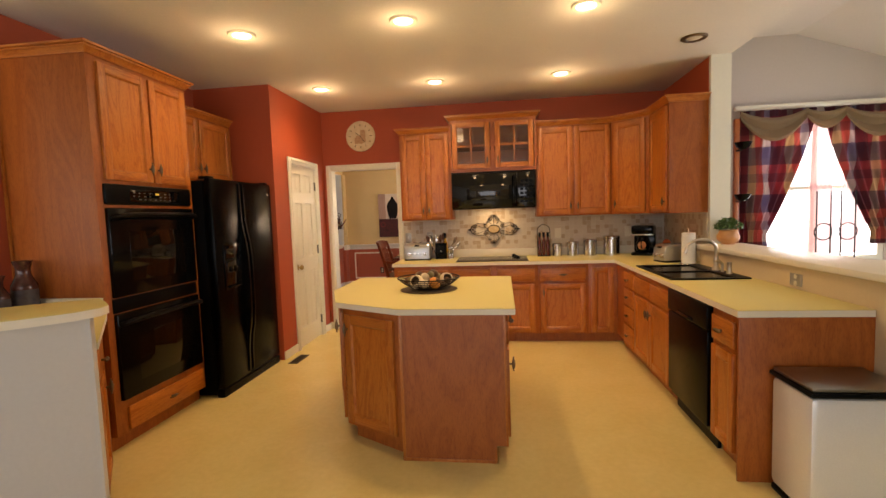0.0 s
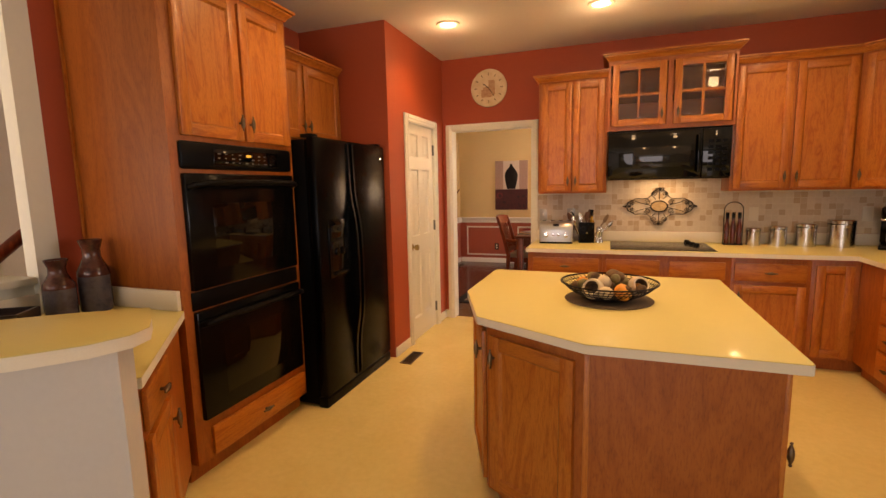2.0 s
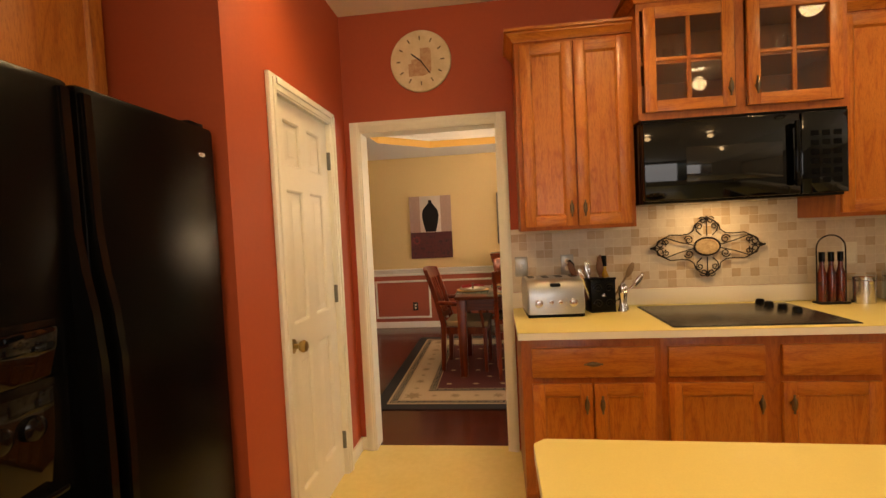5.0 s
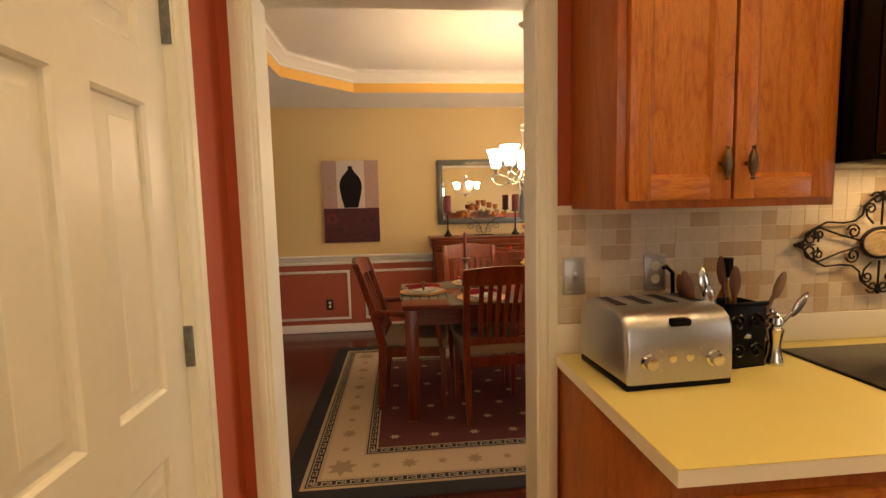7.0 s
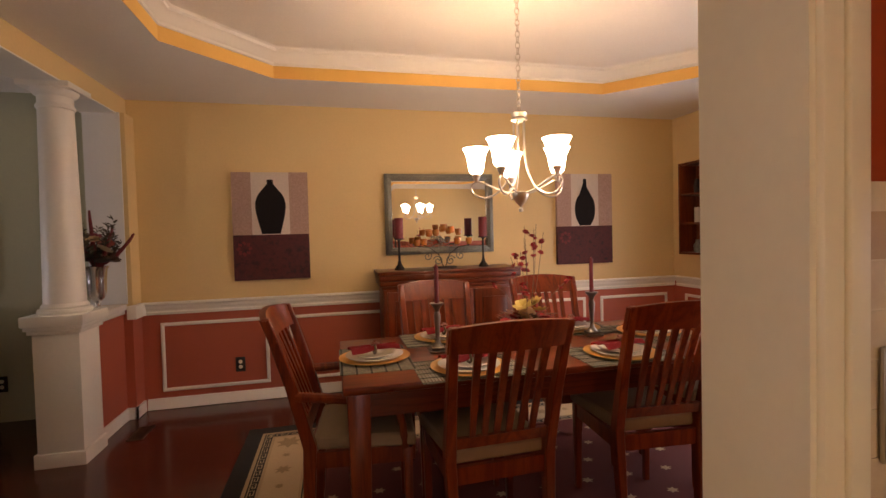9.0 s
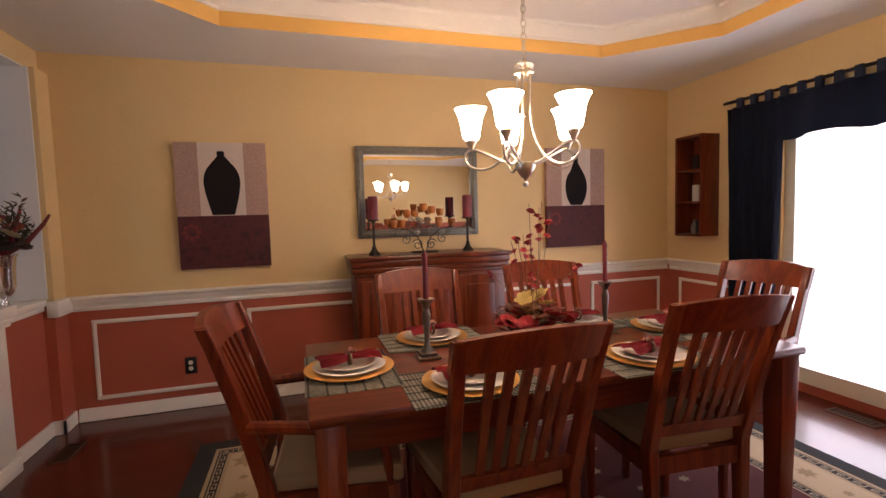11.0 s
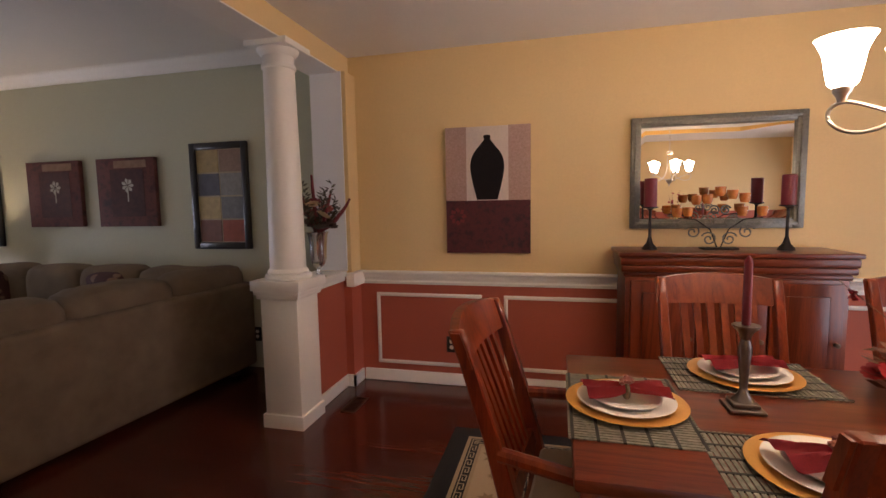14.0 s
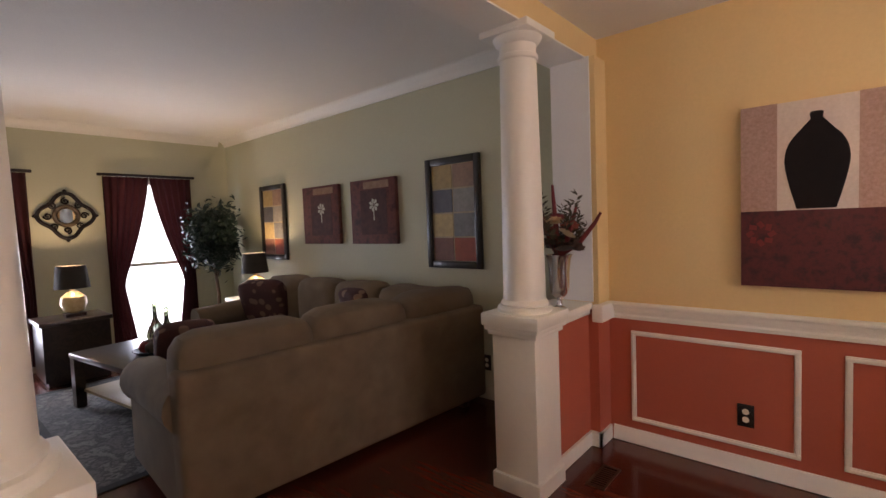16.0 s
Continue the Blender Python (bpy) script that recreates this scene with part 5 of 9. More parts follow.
# toaster
def toaster(m, w, d, h, slots, label):
    ob = thing("toaster", label, "toaster", m)
    n = 10
    prof = [(-d / 2, 0.018), (-d / 2, h * 0.5), (-d / 2 + 0.006, h * 0.78), (-d / 2 + 0.016, h * 0.89), (-d / 2 + 0.036, h * 0.965), (-d / 2 + 0.065, h), (d / 2 - 0.05, h), (d / 2 - 0.016, h * 0.93), (d / 2, h * 0.75), (d / 2, 0.018)]
    bm = bmesh.new()
    rings = [[bm.verts.new((x, y, z)) for y, z in prof] for x in (-w / 2, w / 2)]
    bm.faces.new(rings[0])
    bm.faces.new(rings[1][::-1])
    for j in range(len(prof)):
        q = (j + 1) % len(prof)
        bm.faces.new((rings[0][j], rings[0][q], rings[1][q], rings[1][j]))
    bmesh.ops.recalc_face_normals(bm, faces=bm.faces)
    bmesh.ops.bevel(bm, geom=[e for e in bm.edges if len({round(v.co.x, 4) for v in e.verts}) == 1], offset=0.012, segments=3, affect="EDGES", profile=0.5)
    part("shell", bm, M["toaster_steel"], ob)
    part("base", boxes((-w / 2 + 0.002, w / 2 - 0.002, -d / 2 + 0.003, d / 2 - 0.003, 0, 0.02), bevel=0.006), M["black_rough"], ob)
    part("lever", boxes((-0.028, 0.028, -d / 2 - 0.002, -d / 2 + 0.05, h * 0.8, h * 0.9), bevel=0.006), M["black_rough"], ob)
    for s in range(slots):
        x = -w / 2 + (s + 0.5) * w / slots
        part("slot", boxes((x - 0.016, x + 0.016, -d / 2 + 0.1, d / 2 - 0.06, h - 0.004, h + 0.0015)), M["black_rough"], ob)
        part("slot_rim", boxes((x - 0.02, x - 0.016, -d / 2 + 0.096, d / 2 - 0.056, h - 0.004, h + 0.003), (x + 0.016, x + 0.02, -d / 2 + 0.096, d / 2 - 0.056, h - 0.004, h + 0.003)), M["steel"], ob)
    for x in (-w * 0.3, w * 0.3):
        part("dial", lathe([(0, 0), (0.022, 0), (0.022, 0.008), (0.017, 0.012), (0.016, 0.026), (0, 0.028)], 20), M["steel"], ob, "chrome control dial", pose(x, -d / 2 + 0.004, h * 0.38, 90, 0, 0))
    for x in (-w * 0.08, w * 0.08):
        part("button", lathe([(0, 0), (0.012, 0), (0.011, 0.005), (0, 0.006)], 16), M["steel"], ob, "", pose(x, -d / 2 + 0.003, h * 0.4, 90, 0, 0))
    for x in (-w * 0.18, w * 0.18):
        for k in range(3):
            part("button", lathe([(0, 0), (0.005, 0), (0.004, 0.004), (0, 0.004)], 10), M["nickel"], ob, "", pose(x, -d / 2 + 0.003, h * (0.26 + 0.12 * k), 90, 0, 0))
    part("nameplate", boxes((-0.035, 0.035, -d / 2 + 0.0005, -d / 2 + 0.003, h * 0.17, h * 0.2)), M["black_rough"], ob)
    return ob


tst = toaster(pose(-0.785, 5.435, CT, 0, 0, 3), 0.305, 0.27, 0.205, 4, "brushed steel four-slot toaster on the worktop")
part("cord", tube([(-0.67, 5.57, 1.167), (-0.66, 5.575, 1.172), (-0.64, 5.57, 1.15), (-0.635, 5.575, 1.08), (-0.64, 5.585, 0.99), (-0.66, 5.59, 0.91), (-0.7, 5.585, 0.897)], 0.0065, 8), M["black_rough"], tst, "black power cord", tst.matrix_basis.inverted())
toaster(pose(1.85, 4.66, CT, 0, 0, -75), 0.19, 0.3, 0.17, 2, "small brushed steel toaster beside the sink")

# utensil holder
ob = thing("utensil_holder", "black pierced metal utensil holder full of wooden spoons", "utensil holder", pose(-0.515, 5.47, CT, 0, 0, 8))
for nm, s in (("side", (-0.068, 0.068, -0.055, -0.05, 0.006, 0.185)), ("side", (-0.068, 0.068, 0.05, 0.055, 0.006, 0.185)), ("side", (-0.068, -0.063, -0.05, 0.05, 0.006, 0.185)), ("side", (0.063, 0.068, -0.05, 0.05, 0.006, 0.185)), ("base", (-0.07, 0.07, -0.057, 0.057, 0, 0.006)), ("rim", (-0.072, 0.072, -0.06, -0.049, 0.18, 0.192))):
    part(nm, boxes(s, bevel=0.002), M["black_rough"], ob)
for sx in (-1, 1):
    for cz in (0.05, 0.135):
        part("scroll", tube([(sx * x, -0.058, z) for x, y, z in spiral(0.03, cz, 0.026, 0.005, 0, 1.5, 0, 16)], 0.004, 6), M["black"], ob)
part("boss", ball(bmesh.new(), (0, -0.057, 0.095), 0.012, 1, 1), M["steel"], ob)
WOODY = plain("dark_spoon_wood", (0.14, 0.05, 0.02), 0.5, 0, 0.2, 80, 0.2)
for k, (dx, dy, tx, ty, ln, mat, nm) in enumerate(((-0.04, 0, -0.15, 0.0, 0.31, WOODY, "wooden_spoon"), (-0.05, 0.02, -0.11, 0.02, 0.29, WOODY, "wooden_spatula"), (-0.02, 0.02, -0.04, 0.03, 0.3, M["steel"], "slotted_spoon"), (0.0, -0.01, 0.0, 0.0, 0.31, WOODY, "wooden_spoon"), (0.02, 0.02, 0.02, 0.05, 0.33, WOODY, "wooden_spatula"), (0.045, 0.0, 0.17, 0.0, 0.29, plain("pale_spatula_wood", (0.25, 0.16, 0.09), 0.6), "wooden_spatula"), (0.05, -0.02, 0.2, -0.02, 0.24, M["steel"], "steel_ladle"), (-0.045, -0.02, -0.09, -0.02, 0.27, M["steel"], "steel_whisk"))):
    base, tip = Vector((dx, dy, 0.02)), Vector((dx + tx * 0.7, dy + ty, ln - 0.085))
    bm = tube([base, base.lerp(tip, 0.5), tip], 0.006, 8)
    d = (tip - base).normalized()
    head = bmesh.ops.create_icosphere(bm, subdivisions=2, radius=1.0)["verts"]
    for v in head:
        v.co = tip + Vector((v.co.x * 0.02, v.co.y * 0.008, v.co.z * 0.016)) + d * (0.02 + v.co.z * 0.032)
    ut = solid(nm, bm, mat, "kitchen utensil standing in the black holder", "utensil", pose(-0.515, 5.47, CT, 0, 0, 8), "utensils in the holder")
ob = thing("oil_bottle", "glass bottle of golden oil with a black cap", "bottle", pose(-0.47, 5.55, CT - 0.0))
part("bottle_glass", lathe([(0, 0), (0.026, 0), (0.028, 0.02), (0.028, 0.18), (0.012, 0.22), (0.012, 0.25), (0, 0.25)], 18), plain("golden_oil_glass", (0.5, 0.26, 0.02), 0.08, 0, 0.05, 30, 0, 0.5), ob)
part("cap", lathe([(0, 0.245), (0.015, 0.245), (0.015, 0.305), (0, 0.305)], 16), M["black"], ob, "black bottle cap")
for px, py in ((-0.405, 5.43), (-0.385, 5.47)):
    ob = thing("pepper_mill", "polished steel pepper mill on the worktop", "pepper mill", pose(px, py, CT), "pair of mills")
    part("barrel", lathe([(0, 0), (0.024, 0), (0.024, 0.01), (0.018, 0.03), (0.015, 0.06), (0.02, 0.095), (0.022, 0.105), (0.014, 0.115), (0, 0.115)], 20), M["steel"], ob)
    part("crown_knob", lathe([(0.013, 0.115), (0.021, 0.125), (0.019, 0.14), (0.008, 0.148), (0.007, 0.155), (0, 0.158)], 20), M["steel"], ob)

# bottle rack, canisters
ob = thing("spice_bottle_rack", "dark wire rack holding three tall red spice bottles", "rack", pose(0.7, 5.5, CT))
part("tray", boxes((-0.075, 0.075, -0.035, 0.035, 0, 0.012), bevel=0.003), M["iron"], ob)
part("hoop", tube([(-0.072, 0, 0.01), (-0.072, 0, 0.3)] + [(-0.072 * math.cos(a), 0, 0.3 + 0.07 * math.sin(a)) for a in [math.pi * k / 12 for k in range(1, 12)]] + [(0.072, 0, 0.3), (0.072, 0, 0.01)], 0.004, 6), M["iron"], ob)
for bx in (-0.046, 0.0, 0.046):
    b = part("bottle", lathe([(0, 0.012), (0.02, 0.012), (0.021, 0.16), (0.012, 0.2), (0.011, 0.23), (0, 0.23)], 14), vein("red_spice_oil", [(0.06, 0.01, 0.006), (0.14, 0.025, 0.012), (0.03, 0.02, 0.014)], 30, 0.1, 0.02), ob, "", pose(bx, 0, 0))
    part("cap", lathe([(0, 0.228), (0.014, 0.228), (0.014, 0.28), (0, 0.28)], 14), M["black"], b)
for x, r, h in ((0.852, 0.056, 0.148), (1.03, 0.066, 0.165), (1.225, 0.076, 0.188), (1.465, 0.092, 0.222)):
    ob = thing("canister", "brushed steel canister with a flat lid on the worktop", "canister", pose(x, 5.5, CT), "steel canisters")
    part("body", lathe([(0, 0), (r, 0), (r, h * 0.86), (0, h * 0.86)], 36), M["steel"], ob)
    part("lid", lathe([(r * 1.02, h * 0.855), (r * 1.03, h * 0.97), (r * 0.96, h), (0, h)], 36), M["steel"], ob)
    part("seal", lathe([(r * 1.005, h * 0.83), (r * 1.022, h * 0.835), (r * 1.022, h * 0.856), (r * 1.005, h * 0.858)], 36), M["black_rough"], ob, "dark rubber seal")
    part("clasp", boxes((-0.011, 0.011, -r * 1.08, -r * 1.0, h * 0.72, h * 0.93), bevel=0.003), M["steel"], ob)
ob = thing("coffee_maker", "black drip coffee maker in the corner of the worktop", "coffee maker", pose(1.8, 5.42, CT, 0, 0, -25))
part("base", boxes((-0.11, 0.11, -0.15, 0.12, 0, 0.035), bevel=0.01), M["black"], ob)
part("column", boxes((-0.11, 0.11, 0.03, 0.12, 0.035, 0.24), bevel=0.012), M["black"], ob)
part("head", boxes((-0.11, 0.11, -0.14, 0.12, 0.235, 0.33), bevel=0.018), M["black"], ob)
part("chrome_band", boxes((-0.112, 0.112, -0.143, 0.0, 0.225, 0.237), bevel=0.003), M["steel"], ob)
car = part("carafe", lathe([(0, 0.037), (0.06, 0.037), (0.075, 0.07), (0.075, 0.13), (0.055, 0.18), (0.05, 0.2), (0, 0.2)], 24), M["black_glass"], ob, "", pose(0, -0.06, 0))
part("carafe_handle", tube([(0, -0.07, 0.18), (0, -0.115, 0.17), (0, -0.115, 0.1), (0, -0.075, 0.08)], 0.008, 8), M["black_rough"], car)
part("label_disc", lathe([(0, 0), (0.045, 0), (0, 0.002)], 20), vein("orange_print", [(0.4, 0.12, 0.03), (0.55, 0.3, 0.12)], 25), ob, "orange printed disc", pose(0, -0.137, 0.115, 90, 0, 0))
ob = thing("fruit_basket", "dark wire basket of red and orange fruit in the corner", "basket", pose(1.96, 5.2, CT))
part("bowl", lathe([(0, 0), (0.07, 0), (0.11, 0.05), (0.125, 0.1), (0.12, 0.1), (0.1, 0.05), (0.0, 0.012)], 20), M["iron"], ob)
for k, (fx, fy, fz, c) in enumerate(((0.03, 0.02, 0.09, 0), (-0.05, 0.0, 0.085, 1), (0.0, -0.055, 0.085, 0), (0.01, 0.0, 0.145, 1), (-0.03, 0.06, 0.1, 0))):
    part("fruit", ball(bmesh.new(), (fx, fy, fz), 0.042, 0.92, 2), vein("fruit_skin", [(0.3, 0.03, 0.02), (0.45, 0.12, 0.03)] if c else [(0.5, 0.16, 0.03), (0.6, 0.25, 0.06)], 12, 0.4, 0.05), ob)

# sink, tap, towel
ob = thing("kitchen_sink", "black composite double bowl sink set in the worktop", "sink", pose(1.68, 3.87, CT))
part("rim", boxes((-0.27, 0.27, -0.44, -0.40, 0.0005, 0.012), (-0.27, 0.27, 0.40, 0.44, 0.0005, 0.012), (-0.27, -0.23, -0.40, 0.40, 0.0005, 0.012), (0.17, 0.27, -0.40, 0.40, 0.0005, 0.012), (-0.23, 0.17, -0.015, 0.015, 0.0005, 0.01), bevel=0.004), M["black_rough"], ob)
part("bowl", boxes((-0.232, 0.172, -0.402, -0.013, 0.0003, 0.002)), M["black"], ob)
part("bowl", boxes((-0.232, 0.172, 0.013, 0.402, 0.0003, 0.002)), M["black"], ob)
ob = thing("kitchen_tap", "brushed nickel gooseneck tap with side lever and spray", "tap", pose(1.9, 3.87, CT + 0.012))
part("base", lathe([(0, 0), (0.03, 0), (0.026, 0.02), (0.018, 0.035), (0.02, 0.09), (0.014, 0.11), (0, 0.11)], 20), M["nickel"], ob)
part("spout", tube([(0, 0, 0.1), (0, 0, 0.17)] + [(-0.11 + 0.11 * math.cos(a), 0, 0.17 + 0.075 * math.sin(a)) for a in [math.pi * k / 10 for k in range(1, 10)]] + [(-0.222, 0, 0.17), (-0.235, 0, 0.14)], 0.013, 10), M["nickel"], ob)
part("lever", tube([(0, -0.11, 0.0), (0, -0.11, 0.06), (-0.03, -0.12, 0.085), (-0.07, -0.13, 0.09)], 0.012, 10), M["nickel"], ob)
part("sprayer", lathe([(0, 0), (0.022, 0), (0.016, 0.02), (0.013, 0.06), (0.018, 0.085), (0, 0.09)], 16), M["nickel"], ob, "", pose(0.0, -0.22, 0))
ob = thing("paper_towel_roll", "white paper towel roll on a steel stand", "paper towel", pose(1.9, 4.42, CT))
part("stand", lathe([(0, 0), (0.075, 0), (0.07, 0.01), (0.006, 0.012), (0.006, 0.31), (0.012, 0.325), (0, 0.33)], 24), M["steel"], ob)
part("roll", lathe([(0.02, 0.013), (0.058, 0.013), (0.058, 0.285), (0.02, 0.285)], 32), M["paper"], ob)

# trash bin
ob = thing("trash_bin", "brushed steel step bin with a black lid rim", "trash bin", pose(1.725, 2.2, 0))
part("body", boxes((-0.205, 0.205, -0.13, 0.18, 0.03, 0.575), bevel=0.03), M["bin_steel"], ob)
part("lid_rim", boxes((-0.212, 0.212, -0.138, 0.188, 0.575, 0.6), bevel=0.012), M["black_rough"], ob)
part("lid", boxes((-0.2, 0.2, -0.126, 0.176, 0.596, 0.618), bevel=0.012), plain("grey_steel_lid", (0.3, 0.28, 0.26), 0.3, 1.0, 0.06, 150, 0.03), ob)
part("foot", boxes((-0.2, 0.2, -0.12, 0.17, 0.0, 0.03), bevel=0.005), M["black_rough"], ob)
part("pedal", lathe([(0, 0), (0.05, 0), (0.048, 0.014), (0, 0.016)], 20), M["black_rough"], ob, "", pose(0.0, -0.17, 0.02))

# fruit bowl on the island
ob = thing("wire_bowl", "dark round wire basket bowl on the island", "bowl", pose(-0.305, 3.19, CT + 0.006))
RB = [(0.07, 0.01), (0.12, 0.016), (0.165, 0.036), (0.185, 0.05), (0.203, 0.066), (0.22, 0.082)]
for r, z in RB:
    part("ring", tube([(r * math.cos(a), r * math.sin(a), z) for a in [2 * math.pi * k / 48 for k in range(48)]], 0.0042 if z == 0.082 else 0.0022, 6, closed=True), M["iron"], ob)
for k in range(56):
    a = 2 * math.pi * k / 56
    part("wire", tube([(r * math.cos(a + (z * 2)), r * math.sin(a + (z * 2)), z) for r, z in [(0.0, 0.012)] + RB], 0.0019, 5), M["iron"], ob)
part("dish", lathe([(0, 0.004), (0.1, 0.004), (0.14, 0.026), (0.138, 0.029), (0.1, 0.009), (0, 0.009)], 32), M["iron"], ob)
solid("round_placemat", lathe([(0, 0.0), (0.2, 0.0), (0.203, 0.003), (0.2, 0.005), (0, 0.005)], 48), plain("brown_woven_mat", (0.1, 0.065, 0.035), 0.8, 0, 0.25, 250, 0.5), "round brown mat under the wire bowl", "placemat", pose(-0.305, 3.19, CT))
POD = [vein("pale_gourd", [(0.62, 0.48, 0.3), (0.76, 0.64, 0.46)], 16, 0.5, 0.1), vein("orange_gourd", [(0.62, 0.2, 0.02), (0.8, 0.34, 0.05)], 14, 0.45, 0.1), vein("brown_pod", [(0.08, 0.04, 0.02), (0.2, 0.11, 0.05)], 30, 0.8, 0.6), vein("green_gourd", [(0.12, 0.1, 0.035), (0.26, 0.2, 0.08)], 18, 0.5, 0.1)]
PODS = [(-0.067, -0.1, 0.075, 0.06, 0, 1), (-0.01, -0.13, 0.065, 0.042, 0, 0), (0.062, -0.12, 0.07, 0.052, 1, 0), (0.13, -0.02, 0.08, 0.058, 0, 1), (-0.02, -0.035, 0.095, 0.044, 0, 0), (0.02, 0.07, 0.1, 0.052, 2, 0), (-0.12, 0.04, 0.07, 0.042, 1, 0), (-0.115, -0.03, 0.075, 0.04, 3, 0), (0.06, 0.04, 0.085, 0.042, 3, 0), (0.03, 0.1, 0.08, 0.044, 2, 0), (-0.06, 0.08, 0.075, 0.036, 0, 0), (0.11, 0.06, 0.08, 0.036, 2, 0), (0.0, 0.0, 0.06, 0.045, 2, 0), (-0.08, 0.05, 0.105, 0.03, 3, 0), (0.13, -0.01, 0.07, 0.03, 1, 0), (-0.15, -0.03, 0.075, 0.026, 2, 0), (0.08, -0.13, 0.085, 0.026, 2, 0), (0.14, -0.07, 0.08, 0.028, 2, 0), (0.0, 0.14, 0.085, 0.03, 3, 0), (-0.06, 0.0, 0.115, 0.03, 2, 0), (0.03, -0.05, 0.12, 0.028, 3, 0), (0.05, 0.0, 0.12, 0.03, 2, 0)]
for k, (x, y, z, r, c, hole) in enumerate(PODS):
    r, z = r * 0.82, z - 0.012
    bm = bmesh.new()
    if hole:
        lathe([(r * 0.62, r * 0.62), (r * 0.78, r * 0.66), (r * 0.98, r * 0.2), (r, -0.1 * r), (r * 0.8, -0.65 * r), (0, -r), (0, -r * 0.8), (r * 0.62, -r * 0.3), (r * 0.62, r * 0.6)], 20, (0, 0, 0), bm)
        for f in bm.faces:
            c0 = f.calc_center_median()
            f.material_index = 1 if math.hypot(c0.x, c0.y) < r * 0.66 and c0.z > -0.7 * r else 0
        m = pose(-0.305 + x, 3.19 + y, CT + 0.006 + z, 62, 0, -15 + 14 * k)
    else:
        ball(bm, (0, 0, 0), r, 0.88, 2)
        for v in bm.verts:
            v.co *= 1 + 0.06 * noise.noise(v.co * 40 + Vector((k, 0, 0)))
        m = pose(-0.305 + x, 3.19 + y, CT + 0.006 + z, 20 * k, 10 * k, 33 * k)
    solid("dried_pod", bm, [POD[c], POD[2]], "dried pod or gourd lying in the wire bowl", "dried pod", m, "pods in the bowl")

# plant on the bar
ob = thing("potted_plant", "small bushy green plant in a rounded orange pot", "plant", pose(2.2, 4.34, 1.07))
part("pot", lathe([(0, 0), (0.05, 0), (0.085, 0.04), (0.09, 0.07), (0.07, 0.115), (0.075, 0.125), (0.06, 0.12), (0, 0.11)], 28), vein("orange_glaze", [(0.5, 0.2, 0.06), (0.62, 0.33, 0.13)], 8, 0.3, 0.05), ob)
rng = random.Random(5)
bm = bmesh.new()
for k in range(420):
    a, e, r = rng.uniform(0, 6.283), rng.uniform(-0.1, 1.45), rng.uniform(0.05, 0.115)
    c = Vector((r * math.cos(a) * math.cos(e), r * math.sin(a) * math.cos(e), 0.14 + r * 0.8 * math.sin(e)))
    u = Vector((rng.uniform(-1, 1), rng.uniform(-1, 1), rng.uniform(-0.4, 1))).normalized() * 0.017
    w = u.cross(Vector((rng.uniform(-1, 1), rng.uniform(-1, 1), 0.3))).normalized() * 0.009
    bm.faces.new([bm.verts.new(p) for p in (c - u, c + w, c + u, c - w)])
part("foliage", bm, vein("bright_leaf", [(0.03, 0.08, 0.015), (0.09, 0.17, 0.03)], 30, 0.5, 0.1), ob, "bright green leaves")

# jars and a napkin box on the corner desk
JAR_TOP = vein("brown_glaze", [(0.03, 0.01, 0.008), (0.1, 0.03, 0.02), (0.05, 0.016, 0.012)], 10, 0.12, 0.05)
JAR_BASE = vein("slate_glaze", [(0.05, 0.045, 0.055), (0.1, 0.085, 0.09), (0.07, 0.05, 0.05)], 12, 0.18, 0.05)
for x, y, r, h in ((-2.615, 2.365, 0.066, 0.34), (-2.645, 2.23, 0.062, 0.265)):
    ob = thing("ceramic_jar", "slate and brown glazed ceramic jar on the corner desk", "jar", pose(x, y, CT), "brown jars")
    part("body", lathe([(0, 0), (r * 0.93, 0), (r, 0.012), (r, h * 0.5), (0, h * 0.5)], 28), JAR_BASE, ob, "slate grey glazed body")
    part("shoulder", lathe([(r, h * 0.5), (r * 1.01, h * 0.52), (r * 0.97, h * 0.58), (r * 0.72, h * 0.68), (r * 0.56, h * 0.76), (r * 0.55, h * 0.86), (r * 0.68, h * 0.95), (r * 0.76, h), (r * 0.66, h), (r * 0.46, h * 0.86), (0, h * 0.8)], 28), JAR_TOP, ob, "brown glazed shoulder and flared neck")
ob = thing("napkin_box", "dark wooden napkin box with a small heart cut-out", "box", pose(-2.62, 1.97, CT, 0, 0, 35))
part("shell", boxes((-0.12, 0.12, -0.08, -0.07, 0, 0.09), (-0.12, 0.12, 0.07, 0.08, 0, 0.09), (-0.12, -0.11, -0.07, 0.07, 0, 0.09), (0.11, 0.12, -0.07, 0.07, 0, 0.09), (-0.11, 0.11, -0.07, 0.07, 0, 0.01)), M["espresso"], ob)
part("heart", boxes((0.02, 0.05, -0.083, -0.079, 0.03, 0.06)), M["ivory"], ob, "", None)

# hall beyond the corner desk
hd = panel_door("door_hall", "white six-panel hall door, closed", 0.76, 2.03, pose(-4.99, 3.5, 0.005, 0, 0, 90))
part("knob", lathe([(0.0, 0.0), (0.03, 0.0), (0.012, 0.012), (0.026, 0.04), (0.022, 0.062), (0.0, 0.066)], 16), M["brass"], hd, "brass knob", pose(0.07, 0, 0.93, 90, 0, 0))
casing("door_frame_hall", 0.0, 0.76, 2.04, 0.07, pose(-4.998, 3.5, 0, 0, 0, 90), 0)
ob = thing("stair_handrail", "reddish brown wooden stair handrail on white balusters", "handrail", Matrix())
part("rail", tube([(-3.55, 1.7, 0.5), (-3.55, 3.3, 1.76)], 0.036, 12), M["cherry"], ob)
